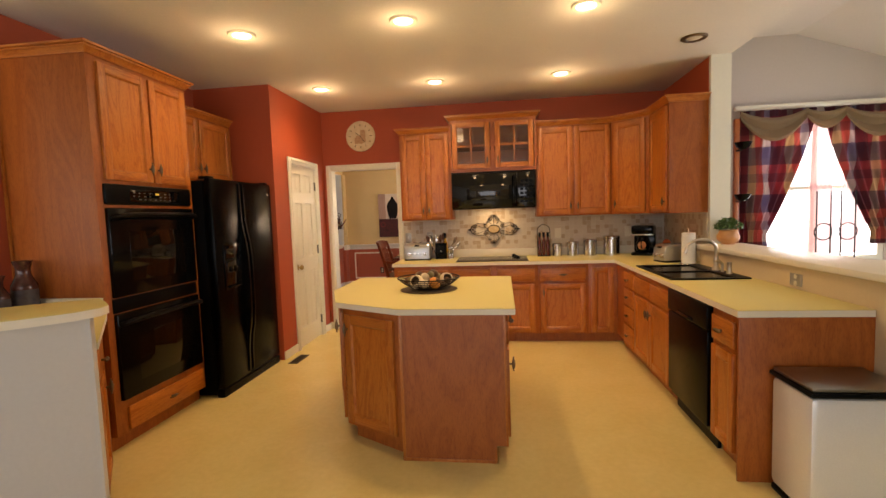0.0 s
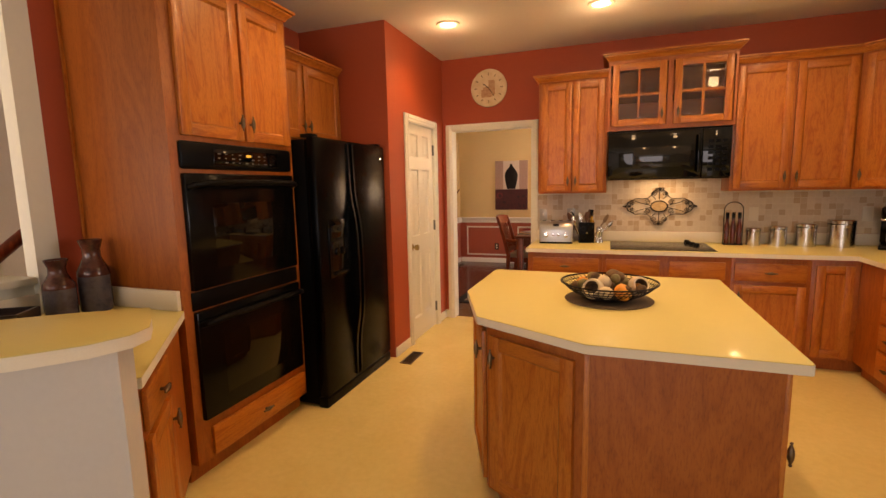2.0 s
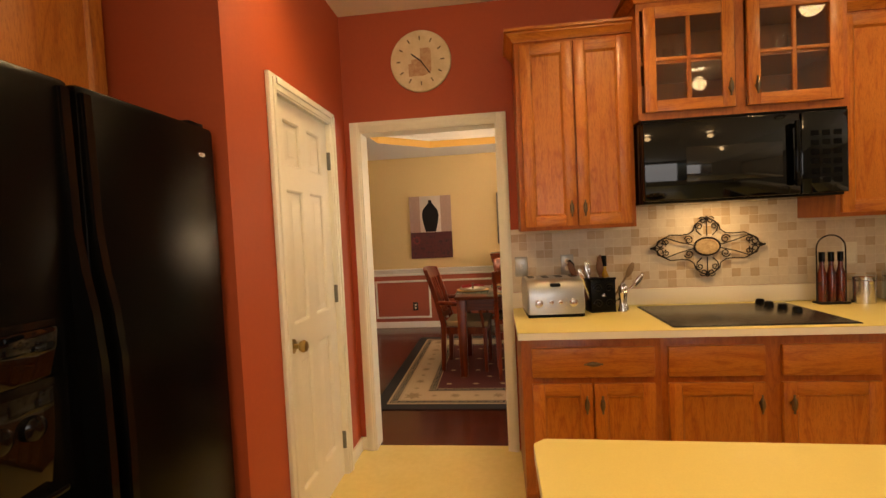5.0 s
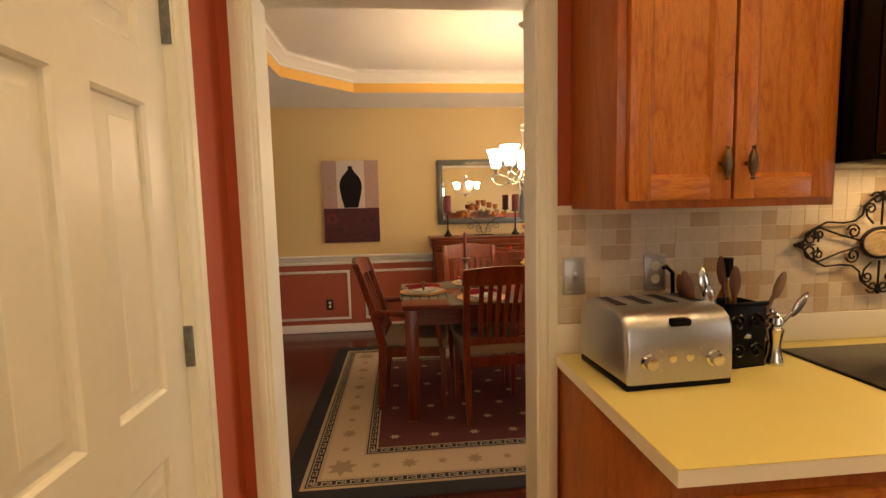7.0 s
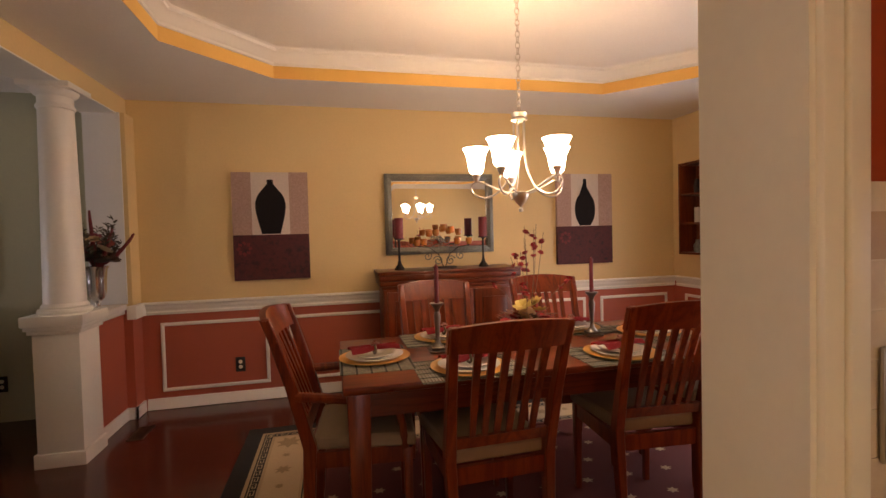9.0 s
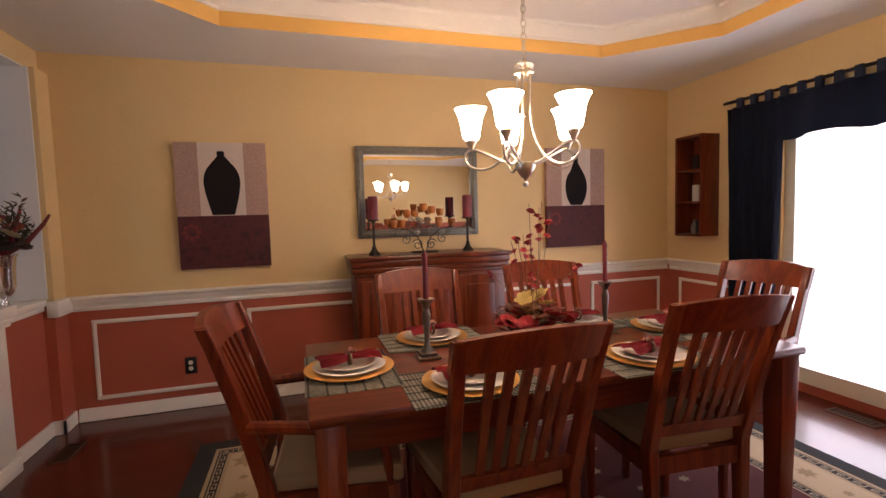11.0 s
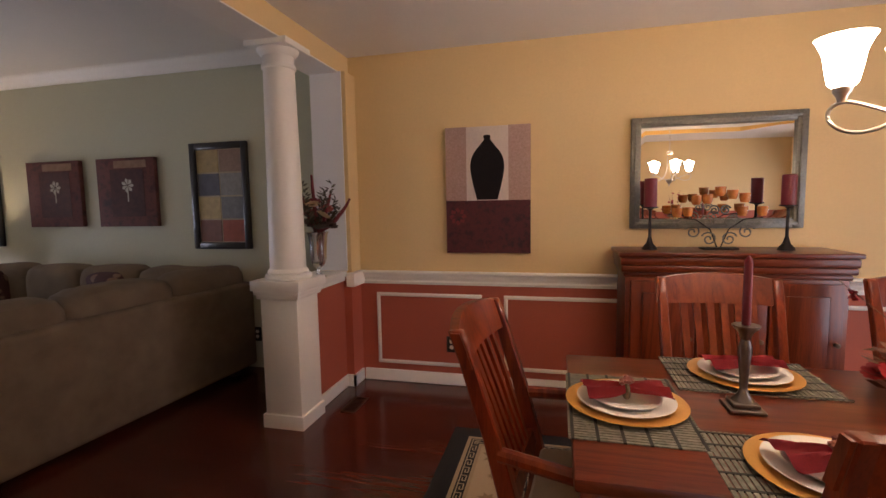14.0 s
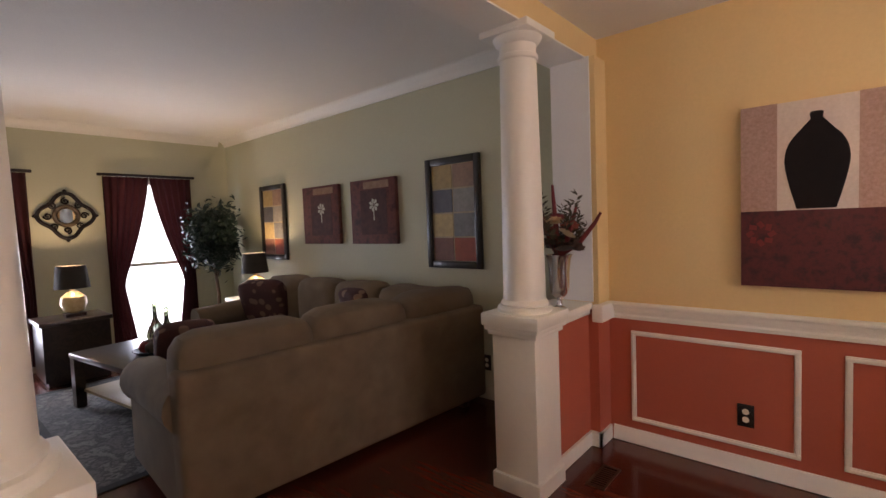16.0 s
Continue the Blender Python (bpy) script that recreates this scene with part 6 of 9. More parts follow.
for k in range(7):
    y = 1.8 + k * 0.22
    z = 0.495 + (y - 1.7) * 0.78
    part("baluster", boxes((-3.565, -3.535, y - 0.015, y + 0.015, 0.0, z)), M["trim"], ob)

# breakfast corner window
ob = thing("window_breakfast", "white framed window with sheer curtain, bright with daylight", "window", pose(3.69, 5.68, 1.575), kind="structure")
part("window_frame", boxes((-0.71, -0.65, -0.02, 0.06, -0.825, 0.825), (0.65, 0.71, -0.02, 0.06, -0.825, 0.825), (-0.65, 0.65, -0.02, 0.06, 0.765, 0.825), (-0.65, 0.65, -0.02, 0.06, -0.825, -0.765), (-0.03, 0.03, 0.0, 0.05, -0.765, 0.765), (-0.65, 0.65, 0.0, 0.05, -0.02, 0.02)), M["trim"], ob)


def drape(name, label, m, width_top, width_bot, height, mat, folds=7, depth=0.05, pinch=None, n=28, cat="curtain", side=0, group=""):
    """Hanging cloth with folds; pinch = (height share, width there, pull to the side)."""
    bm = bmesh.new()
    rows = []
    R = 22
    for r in range(R + 1):
        v = r / R
        w = width_top + (width_bot - width_top) * v
        off = 0.0
        if pinch:
            pv, pw, _ = pinch
            k = math.exp(-((v - pv) / 0.22) ** 2) if v < pv else 1 - 0.35 * min(1, (v - pv) / (1 - pv)) ** 1.0
            k = max(0.0, min(1.0, (v / pv) ** 1.4 if v < pv else k))
            w = width_top + (pw - width_top) * k if v < pv else pw + (width_bot - pw) * ((v - pv) / (1 - pv))
        row = []
        for c in range(n * 2 + 1):
            u = c / (n * 2)
            x = (u - (0.0 if side < 0 else 1.0 if side > 0 else 0.5)) * w
            y = depth * (0.35 + 0.65 * min(1, w / width_top)) * math.sin(u * folds * 2 * math.pi + 0.4 * math.sin(v * 5)) * (0.5 + 0.5 * v) + 0.006 * noise.noise(Vector((u * 9, v * 7, 3)))
            row.append(bm.verts.new((x, y, -v * height)))
        rows.append(row)
    for a, b in zip(rows, rows[1:]):
        for c in range(n * 2):
            bm.faces.new((a[c], a[c + 1], b[c + 1], b[c]))
    me = bmesh.ops.solidify(bm, geom=list(bm.faces), thickness=0.003)
    return solid(name, bm, mat, label, cat, m, group)


def check_cloth():
    m, nodes, links, bsdf = material("plaid_curtain_cloth")
    tc = nodes.new("ShaderNodeTexCoord")
    sep = nodes.new("ShaderNodeSeparateXYZ")
    links.new(tc.outputs["Object"], sep.inputs[0])
    layers = []
    for axis, per_metre, stops in ((0, 2.6, [(0.0, (0.3, 0.05, 0.07)), (0.22, (0.45, 0.33, 0.22)), (0.42, (0.45, 0.13, 0.11)), (0.62, (0.5, 0.45, 0.48)), (0.8, (0.25, 0.05, 0.08))]), (2, 1.9, [(0.0, (0.28, 0.24, 0.34)), (0.24, (0.75, 0.66, 0.56)), (0.5, (0.45, 0.38, 0.4)), (0.68, (0.7, 0.5, 0.46)), (0.86, (0.3, 0.26, 0.34))])):
        mul = nodes.new("ShaderNodeMath")
        mul.operation = "MULTIPLY"
        mul.inputs[1].default_value = per_metre
        links.new(sep.outputs[axis], mul.inputs[0])
        fr = nodes.new("ShaderNodeMath")
        fr.operation = "FRACT"
        links.new(mul.outputs[0], fr.inputs[0])
        col = ramp(nodes, links, fr.outputs[0], stops)
        col.node.color_ramp.interpolation = "CONSTANT"
        layers.append(col)
    links.new(mix(nodes, links, 1.0, layers[0], layers[1], "MULTIPLY"), bsdf.inputs["Base Color"])
    bsdf.inputs["Roughness"].default_value = 0.75
    return m


PLAID = check_cloth()
SHEER = plain("pink_sheer_cloth", (0.8, 0.55, 0.52), 0.8, 0, 0.08, 200, 0.1)
SHEER.node_tree.nodes["Principled BSDF"].inputs["Alpha"].default_value = 0.8
for sx in (3.74, 4.08):
    drape("sheer_curtain", "pale pink sheer curtain hanging before the bright window", pose(sx, 5.635, 2.4), 0.2, 0.26, 1.56, SHEER, 4, 0.012, group="sheer curtains")
drape("curtain", "plaid burgundy and gold curtain tied back at the window", pose(2.87, 5.58, 2.44), 0.78, 0.3, 1.5, PLAID, 6, 0.035, (0.92, 0.28, 0), side=-1, group="breakfast curtains")
drape("curtain", "plaid burgundy and gold curtain tied back at the window", pose(4.5, 5.58, 2.44), 0.78, 0.3, 1.5, PLAID, 6, 0.035, (0.92, 0.28, 0), side=1, group="breakfast curtains")
SHEER = plain("sheer_white_cloth", (0.85, 0.84, 0.82), 0.9, 0, 0.04, 200, 0.05)
solid("curtain_rod", tube([(2.8, 5.57, 2.46), (4.6, 5.57, 2.46)], 0.014, 10), M["trim"], "white curtain rod over the breakfast window", "curtain rod")
solid("curtain_rod_fascia", boxes((2.8, 4.6, 5.53, 5.56, 2.455, 2.49), bevel=0.004), M["trim"], "white rod cover over the breakfast window", "curtain rod")


def swag(x0, x1, z, drop, m, label):
    bm = bmesh.new()
    rows = []
    for r in range(9):
        v = r / 8
        row = []
        for c in range(25):
            u = c / 24
            sag = 4 * u * (1 - u)
            row.append(bm.verts.new((x0 + (x1 - x0) * u, -0.05 - 0.03 * math.sin(v * 9) * (0.4 + sag * 0.6), z - 0.04 - sag * drop * (0.35 + 0.65 * v) - v * 0.09)))
        rows.append(row)
    for a, b in zip(rows, rows[1:]):
        for c in range(24):
            bm.faces.new((a[c], a[c + 1], b[c + 1], b[c]))
    bmesh.ops.solidify(bm, geom=list(bm.faces), thickness=0.004)
    return solid("swag_valance", bm, plain("gold_swag_cloth", (0.42, 0.31, 0.18), 0.7, 0, 0.1, 200, 0.2), label, "valance", m, "gold swags")


swag(2.84, 3.52, 2.47, 0.25, pose(0, 5.56, 0), "gold swag valance draped over the curtain rod")
swag(3.5, 3.9, 2.47, 0.14, pose(0, 5.56, 0), "gold swag valance draped over the curtain rod")
swag(3.88, 4.56, 2.47, 0.25, pose(0, 5.56, 0), "gold swag valance draped over the curtain rod")
for hx, hz in ((3.66, 1.08), (3.9, 1.08)):
    ob = thing("hoop_ornament", "dark iron hoop ornament with upright rods in the window", "ornament", pose(hx, 5.45, 0.75))
    part("hoop", tube([(0.09 * math.cos(a), 0, 0.34 + 0.09 * math.sin(a)) for a in [2 * math.pi * k / 28 for k in range(28)]], 0.007, 6, closed=True), M["iron"], ob)
    for dx in (-0.07, 0.07):
        part("rod", tube([(dx, 0, 0.0), (dx, 0, 0.78)], 0.008, 6), M["iron"], ob)
solid("breakfast_sill", boxes((2.98, 4.4, 5.4, 5.66, 0.72, 0.75), bevel=0.004), M["trim"], "white window sill", "window sill")
for q in (1.5, 1.95):
    ob = thing("sconce_shelf", "small dark shelf bracket on the grey wall", "shelf", pose(2.36, 5.6, q))
    part("plate", boxes((-0.1, 0.1, -0.14, 0.03, 0, 0.03), (-0.06, 0.06, -0.08, 0.03, -0.04, 0.0), bevel=0.008), M["frame_dark"], ob)

# slim stand with two bowls beside the breakfast curtain
ob = thing("bowl_stand", "slim brown wooden stand holding two black bowls", "stand", pose(2.77, 5.44, 0))
part("post", boxes((-0.025, 0.025, -0.02, 0.02, 0.012, 2.34), bevel=0.004), M["oak_side"], ob)
part("base", lathe([(0, 0), (0.12, 0), (0.115, 0.012), (0.03, 0.02), (0, 0.02)], 24), M["oak_side"], ob)
for bz in (1.45, 2.0):
    part("bowl", lathe([(0, 0), (0.025, 0), (0.06, 0.025), (0.085, 0.075), (0.08, 0.075), (0.055, 0.03), (0, 0.008)], 24), M["black"], ob, "black bowl", pose(0.02, -0.1, bz))
    part("bracket", boxes((-0.01, 0.01, -0.11, -0.02, bz - 0.012, bz + 0.002)), M["iron"], ob)


# ---- dining room things ----
def ring_frame(x0, x1, y0, y1, w, z0, z1):
    return boxes((x0, x1, y0, y0 + w, z0, z1), (x0, x1, y1 - w, y1, z0, z1), (x0, x0 + w, y0 + w, y1 - w, z0, z1), (x1 - w, x1, y0 + w, y1 - w, z0, z1))


def pile(name, colours, scale=220):
    return vein(name, colours, scale, 0.95, 0.5)


RX0, RX1, RY0, RY1 = -2.12, 1.12, 6.29, 8.7
rug = thing("area_rug", "large patterned rug with black and cream borders and dark red field", "rug", Matrix())
BLACKP, CREAMP, REDP, GREYP, TANP = pile("rug_black", [(0.008, 0.008, 0.009), (0.02, 0.02, 0.02)]), pile("rug_cream", [(0.42, 0.31, 0.19), (0.55, 0.43, 0.28)]), pile("rug_red", [(0.07, 0.012, 0.012), (0.13, 0.025, 0.022)]), pile("rug_grey", [(0.06, 0.055, 0.045), (0.2, 0.17, 0.12)], 90), pile("rug_tan", [(0.35, 0.25, 0.15), (0.45, 0.34, 0.22)])
part("outer_border", ring_frame(RX0, RX1, RY0, RY1, 0.1, 0, 0.008), BLACKP, rug)
part("outer_line", ring_frame(RX0 + 0.1, RX1 - 0.1, RY0 + 0.1, RY1 - 0.1, 0.02, 0, 0.0085), TANP, rug)
part("key_border", ring_frame(RX0 + 0.12, RX1 - 0.12, RY0 + 0.12, RY1 - 0.12, 0.052, 0, 0.008), BLACKP, rug)
part("tan_border", ring_frame(RX0 + 0.172, RX1 - 0.172, RY0 + 0.172, RY1 - 0.172, 0.018, 0, 0.0085), TANP, rug)
part("cream_border", ring_frame(RX0 + 0.19, RX1 - 0.19, RY0 + 0.19, RY1 - 0.19, 0.2, 0, 0.0085), CREAMP, rug)
part("inner_line", ring_frame(RX0 + 0.39, RX1 - 0.39, RY0 + 0.39, RY1 - 0.39, 0.014, 0, 0.008), TANP, rug)
part("inner_key", ring_frame(RX0 + 0.404, RX1 - 0.404, RY0 + 0.404, RY1 - 0.404, 0.052, 0, 0.0085), BLACKP, rug)
part("field_line", ring_frame(RX0 + 0.456, RX1 - 0.456, RY0 + 0.456, RY1 - 0.456, 0.01, 0, 0.008), TANP, rug)
part("field", boxes((RX0 + 0.466, RX1 - 0.466, RY0 + 0.466, RY1 - 0.466, 0, 0.0085)), REDP, rug)


def key_band(inset, z):
    """Meander of short bars running round the rug inside a dark band."""
    bm = bmesh.new()
    w, t = 0.036, 0.0065
    x0, x1, y0, y1 = RX0 + inset, RX1 - inset, RY0 + inset, RY1 - inset
    for ax, ay, dx, dy, ln in ((x0, y0, 1, 0, x1 - x0), (x1, y0, 0, 1, y1 - y0), (x1, y1, -1, 0, x1 - x0), (x0, y1, 0, -1, y1 - y0)):
        n = int(ln / 0.07)
        p = ln / n
        for k in range(n):
            for u0, u1, v0, v1 in ((0.0, p, 0.0, t), (0.0, t, t, w), (t, p * 0.72, w - t, w), (p * 0.72 - t, p * 0.72, w * 0.38, w - t), (p * 0.32, p * 0.72 - t, w * 0.38, w * 0.38 + t)):
                bm.faces.new([bm.verts.new((ax + dx * (k * p + u) - dy * v, ay + dy * (k * p + u) + dx * v, z)) for u, v in ((u0, v0), (u1, v0), (u1, v1), (u0, v1))])
    return bm


KEYP = pile("rug_key_cream", [(0.3, 0.24, 0.16), (0.42, 0.34, 0.23)])
tagged(part("key_pattern", key_band(0.128, 0.0088), KEYP, rug, "cream meander pattern"), kind="stuff")
tagged(part("key_pattern", key_band(0.412, 0.0092), KEYP, rug, "cream meander pattern"), kind="stuff")
bm = bmesh.new()
yy, row = RY0 + 0.58, 0
while yy < RY1 - 0.5:
    xx = RX0 + 0.56 + (0.12 if row % 2 else 0)
    while xx < RX1 - 0.5:
        pts = []
        for k in range(12):
            a = 2 * math.pi * k / 12
            r = 0.036 if k % 2 == 0 else 0.018
            pts.append(bm.verts.new((xx + r * math.cos(a), yy + r * 0.8 * math.sin(a), 0.0092)))
        bm.faces.new(pts)
        xx += 0.24
    yy += 0.2
    row += 1
tagged(part("field_motif", bm, TANP, rug, "cream leaf motifs"), kind="stuff")
bm = bmesh.new()
for (ax, ay, bx, by) in ((RX0 + 0.285, RY0 + 0.285, RX1 - 0.285, RY0 + 0.285), (RX0 + 0.285, RY1 - 0.285, RX1 - 0.285, RY1 - 0.285), (RX0 + 0.285, RY0 + 0.285, RX0 + 0.285, RY1 - 0.285), (RX1 - 0.285, RY0 + 0.285, RX1 - 0.285, RY1 - 0.285)):
    ln = math.hypot(bx - ax, by - ay)
    n = int(ln / 0.17)
    for i in range(n + 1) if ay == by else range(1, n):
        cx, cy = ax + (bx - ax) * i / n, ay + (by - ay) * i / n
        big = i % 2 == 0
        pts = []
        for k in range(14):
            a = 2 * math.pi * k / 14 + 0.2
            r = (0.085 if i in (0, n) else 0.05 if big else 0.028) * (1 if k % 2 == 0 else 0.55)
            pts.append(bm.verts.new((cx + r * math.cos(a), cy + r * math.sin(a), 0.0095)))
        bm.faces.new(pts)
tagged(part("border_motif", bm, pile("rug_faded_leaf", [(0.25, 0.18, 0.1), (0.36, 0.27, 0.16)]), rug, "faded leaf motifs"), kind="stuff")

# table
TX0, TX1, TY0, TY1, TZ = -1.495, 0.405, 7.025, 7.86, 0.765
tb = thing("dining_table", "cherry wood rectangular dining table set for six", "table", pose((TX0 + TX1) / 2, (TY0 + TY1) / 2, 0.0095))
tw, td = (TX1 - TX0) / 2, (TY1 - TY0) / 2
part("tabletop", boxes((-tw, tw, -td, td, TZ - 0.042, TZ - 0.0095), bevel=0.008), M["cherry_h"], tb)
for s in (-1, 1):
    part("apron", boxes((-tw + 0.09, tw - 0.09, s * (td - 0.07) - 0.011, s * (td - 0.07) + 0.011, TZ - 0.15, TZ - 0.042)), M["cherry_h"], tb)
    part("apron", boxes((s * (tw - 0.07) - 0.011, s * (tw - 0.07) + 0.011, -td + 0.09, td - 0.09, TZ - 0.15, TZ - 0.042)), M["cherry"], tb)
for sx in (-1, 1):
    for sy in (-1, 1):
        bm = boxes((-0.045, 0.045, -0.045, 0.045, 0, TZ - 0.042), bevel=0.004)
        for v in bm.verts:
            if v.co.z < 0.1:
                v.co.x *= 0.72
                v.co.y *= 0.72
        part("leg", bm, M["cherry"], tb, "", pose(sx * (tw - 0.06), sy * (td - 0.06), 0))


# chairs: local -y is the back, the sitter looks along +y
def dining_chair(m, arms=False, label=""):
    ob = thing("dining_armchair" if arms else "dining_chair", label, "armchair" if arms else "chair", m, "chairs round the table")
    w = 0.25
    W = M["chair_wood"]

    def rail_pts(x, z):
        """The back leans away and bows a little."""
        lean = max(0.0, z - 0.45) * 0.26 + max(0.0, z - 0.8) * 0.12
        return (x, -0.2 - lean - 0.035 * (1 - (x / w) ** 2) * min(1, max(0, z - 0.5) * 3), z)

    for s in (-1, 1):
        bm = bmesh.new()
        rows = []
        for z, t in ((0.0, 0.017), (0.2, 0.02), (0.45, 0.023), (0.7, 0.02), (0.9, 0.018), (0.98, 0.017)):
            x = s * (w - 0.045 + 0.03 * z)
            back = 0.2 + (0.05 * (0.45 - z) if z < 0.45 else 0) + max(0, z - 0.45) * 0.26 + max(0, z - 0.8) * 0.12
            rows.append([bm.verts.new((x + a * t, -back + b * t * 1.15, z)) for a, b in ((-1, -1), (1, -1), (1, 1), (-1, 1))])
        for a, b in zip(rows, rows[1:]):
            for k in range(4):
                bm.faces.new((a[k], a[(k + 1) % 4], b[(k + 1) % 4], b[k]))
        bm.faces.new(rows[0][::-1])
        bm.faces.new(rows[-1])
        bmesh.ops.recalc_face_normals(bm, faces=bm.faces)
        bmesh.ops.bevel(bm, geom=list(bm.edges), offset=0.004, segments=1, affect="EDGES")
        part("back_post", bm, W, ob)
        bm = boxes((-0.02, 0.02, -0.02, 0.02, 0, 0.42), bevel=0.003)
        for v in bm.verts:
            if v.co.z < 0.05:
                v.co.x *= 0.7
                v.co.y *= 0.7
        part("front_leg", bm, W, ob, "", pose(s * 0.215, 0.2, 0))
        part("side_apron", boxes((s * 0.215 - 0.011, s * 0.215 + 0.011, -0.19, 0.19, 0.36, 0.425)), W, ob)

    def bowed(name, z0, z1, half, t, arch=0.0):
        bm = bmesh.new()
        cols = []
        for k in range(15):
            u = -1 + 2 * k / 14
            col = []
            for z in (z0, z0 * 0.5 + z1 * 0.5, z1):
                zz = z + (arch * (1 - u * u) if z > z0 + 1e-6 else 0)
                p = rail_pts(u * half * 0.98, zz)
                col.append((Vector(p) + Vector((0, t, 0)), Vector(p) - Vector((0, t, 0))))
            cols.append([[bm.verts.new(q) for q in pr] for pr in col])
        for a, b in zip(cols, cols[1:]):
            for r in range(2):
                for f in (0, 1):
                    bm.faces.new((a[r][f], b[r][f], b[r + 1][f], a[r + 1][f]))
            bm.faces.new((a[0][0], b[0][0], b[0][1], a[0][1]))
            bm.faces.new((a[2][0], b[2][0], b[2][1], a[2][1]))
        for c in (cols[0], cols[-1]):
            for r in range(2):
                bm.faces.new((c[r][0], c[r + 1][0], c[r + 1][1], c[r][1]))
        bmesh.ops.recalc_face_normals(bm, faces=bm.faces)
        return part(name, bm, M["chair_wood"], ob)

    bowed("top_rail", 0.885, 0.975, 0.262, 0.013, 0.022)
    bowed("lower_rail", 0.5, 0.545, 0.215, 0.011)
    for k in range(6):
        x = -0.15 + 0.06 * k
        bm = bmesh.new()
        rows = []
        for z in (0.54, 0.64, 0.74, 0.82, 0.895):
            p = Vector(rail_pts(x * (0.86 + 0.2 * (z - 0.5)), z))
            hw = 0.013 + 0.006 * (z - 0.54)
            rows.append([bm.verts.new(p + Vector((a * hw, b * 0.006, 0))) for a, b in ((-1, -1), (1, -1), (1, 1), (-1, 1))])
        for a, b in zip(rows, rows[1:]):
            for q in range(4):
                bm.faces.new((a[q], a[(q + 1) % 4], b[(q + 1) % 4], b[q]))
        bmesh.ops.recalc_face_normals(bm, faces=bm.faces)
        part("slat", bm, W, ob)
    part("front_apron", boxes((-0.2, 0.2, 0.19, 0.212, 0.36, 0.425)), W, ob)
    part("back_apron", boxes((-0.2, 0.2, -0.212, -0.19, 0.36, 0.425)), W, ob)
    bm = prism([(-0.205, -0.19), (0.205, -0.19), (0.245, 0.235), (-0.245, 0.235)], 0.426, 0.485, 0.0)
    bmesh.ops.bevel(bm, geom=list(bm.edges), offset=0.022, segments=3, affect="EDGES", profile=0.6)
    part("seat", bm, M["seat"], ob, "taupe upholstered seat")
    if arms:
        for s in (-1, 1):
            part("armrest", tube([(s * 0.232, -0.245, 0.66), (s * 0.262, -0.1, 0.655), (s * 0.275, 0.05, 0.64), (s * 0.262, 0.17, 0.645), (s * 0.25, 0.21, 0.63)], 0.021, 10), W, ob)
            part("arm_post", tube([(s * 0.225, 0.19, 0.42), (s * 0.24, 0.18, 0.52), (s * 0.262, 0.15, 0.638)], 0.017, 8), W, ob)
    return ob


LBL = "cherry wood slat-back dining chair with taupe seat at the table"
FIT = Matrix.Diagonal((0.94, 1.0, 1.02, 1.0))
ch = dining_chair(pose(-0.91, 7.17, 0.0095, 0, 0, 2) @ FIT, False, LBL)
copy_thing(ch, pose(-0.145, 7.21, 0.0095, 0, 0, -4) @ FIT)
copy_thing(ch, pose(-0.91, 7.755, 0.0095, 0, 0, 180) @ FIT)
copy_thing(ch, pose(-0.187, 7.79, 0.0095, 0, 0, 176) @ FIT)
arm = dining_chair(pose(-1.412, 7.43, 0.0095, 0, 0, -95) @ FIT, True, "cherry wood slat-back armchair at the end of the table")
copy_thing(arm, pose(0.435, 7.475, 0.0095, 0, 0, 96) @ FIT)


# place settings
def bamboo_mat(m):
    mt = thing("placemat", "grey-green woven bamboo placemat on the table", "placemat", m, "placemats")
    bm = bmesh.new()
    for k in range(34):
        x0 = -0.225 + k * 0.0133
        box(bm, x0, x0 + 0.0095, -0.16, 0.16, 0.0, 0.003)
    part("slats", bm, vein("grey_bamboo", [(0.1, 0.1, 0.075), (0.22, 0.21, 0.16)], 60, 0.7, 0.3), mt, "grey-green bamboo slats")
    bm = bmesh.new()
    for y in (-0.15, -0.09, -0.03, 0.03, 0.09, 0.15):
        box(bm, -0.226, 0.227, y - 0.004, y + 0.004, 0.0, 0.0036)
    part("weave", bm, plain("dark_weave", (0.03, 0.03, 0.025), 0.9), mt, "dark weaving strands")
    return mt


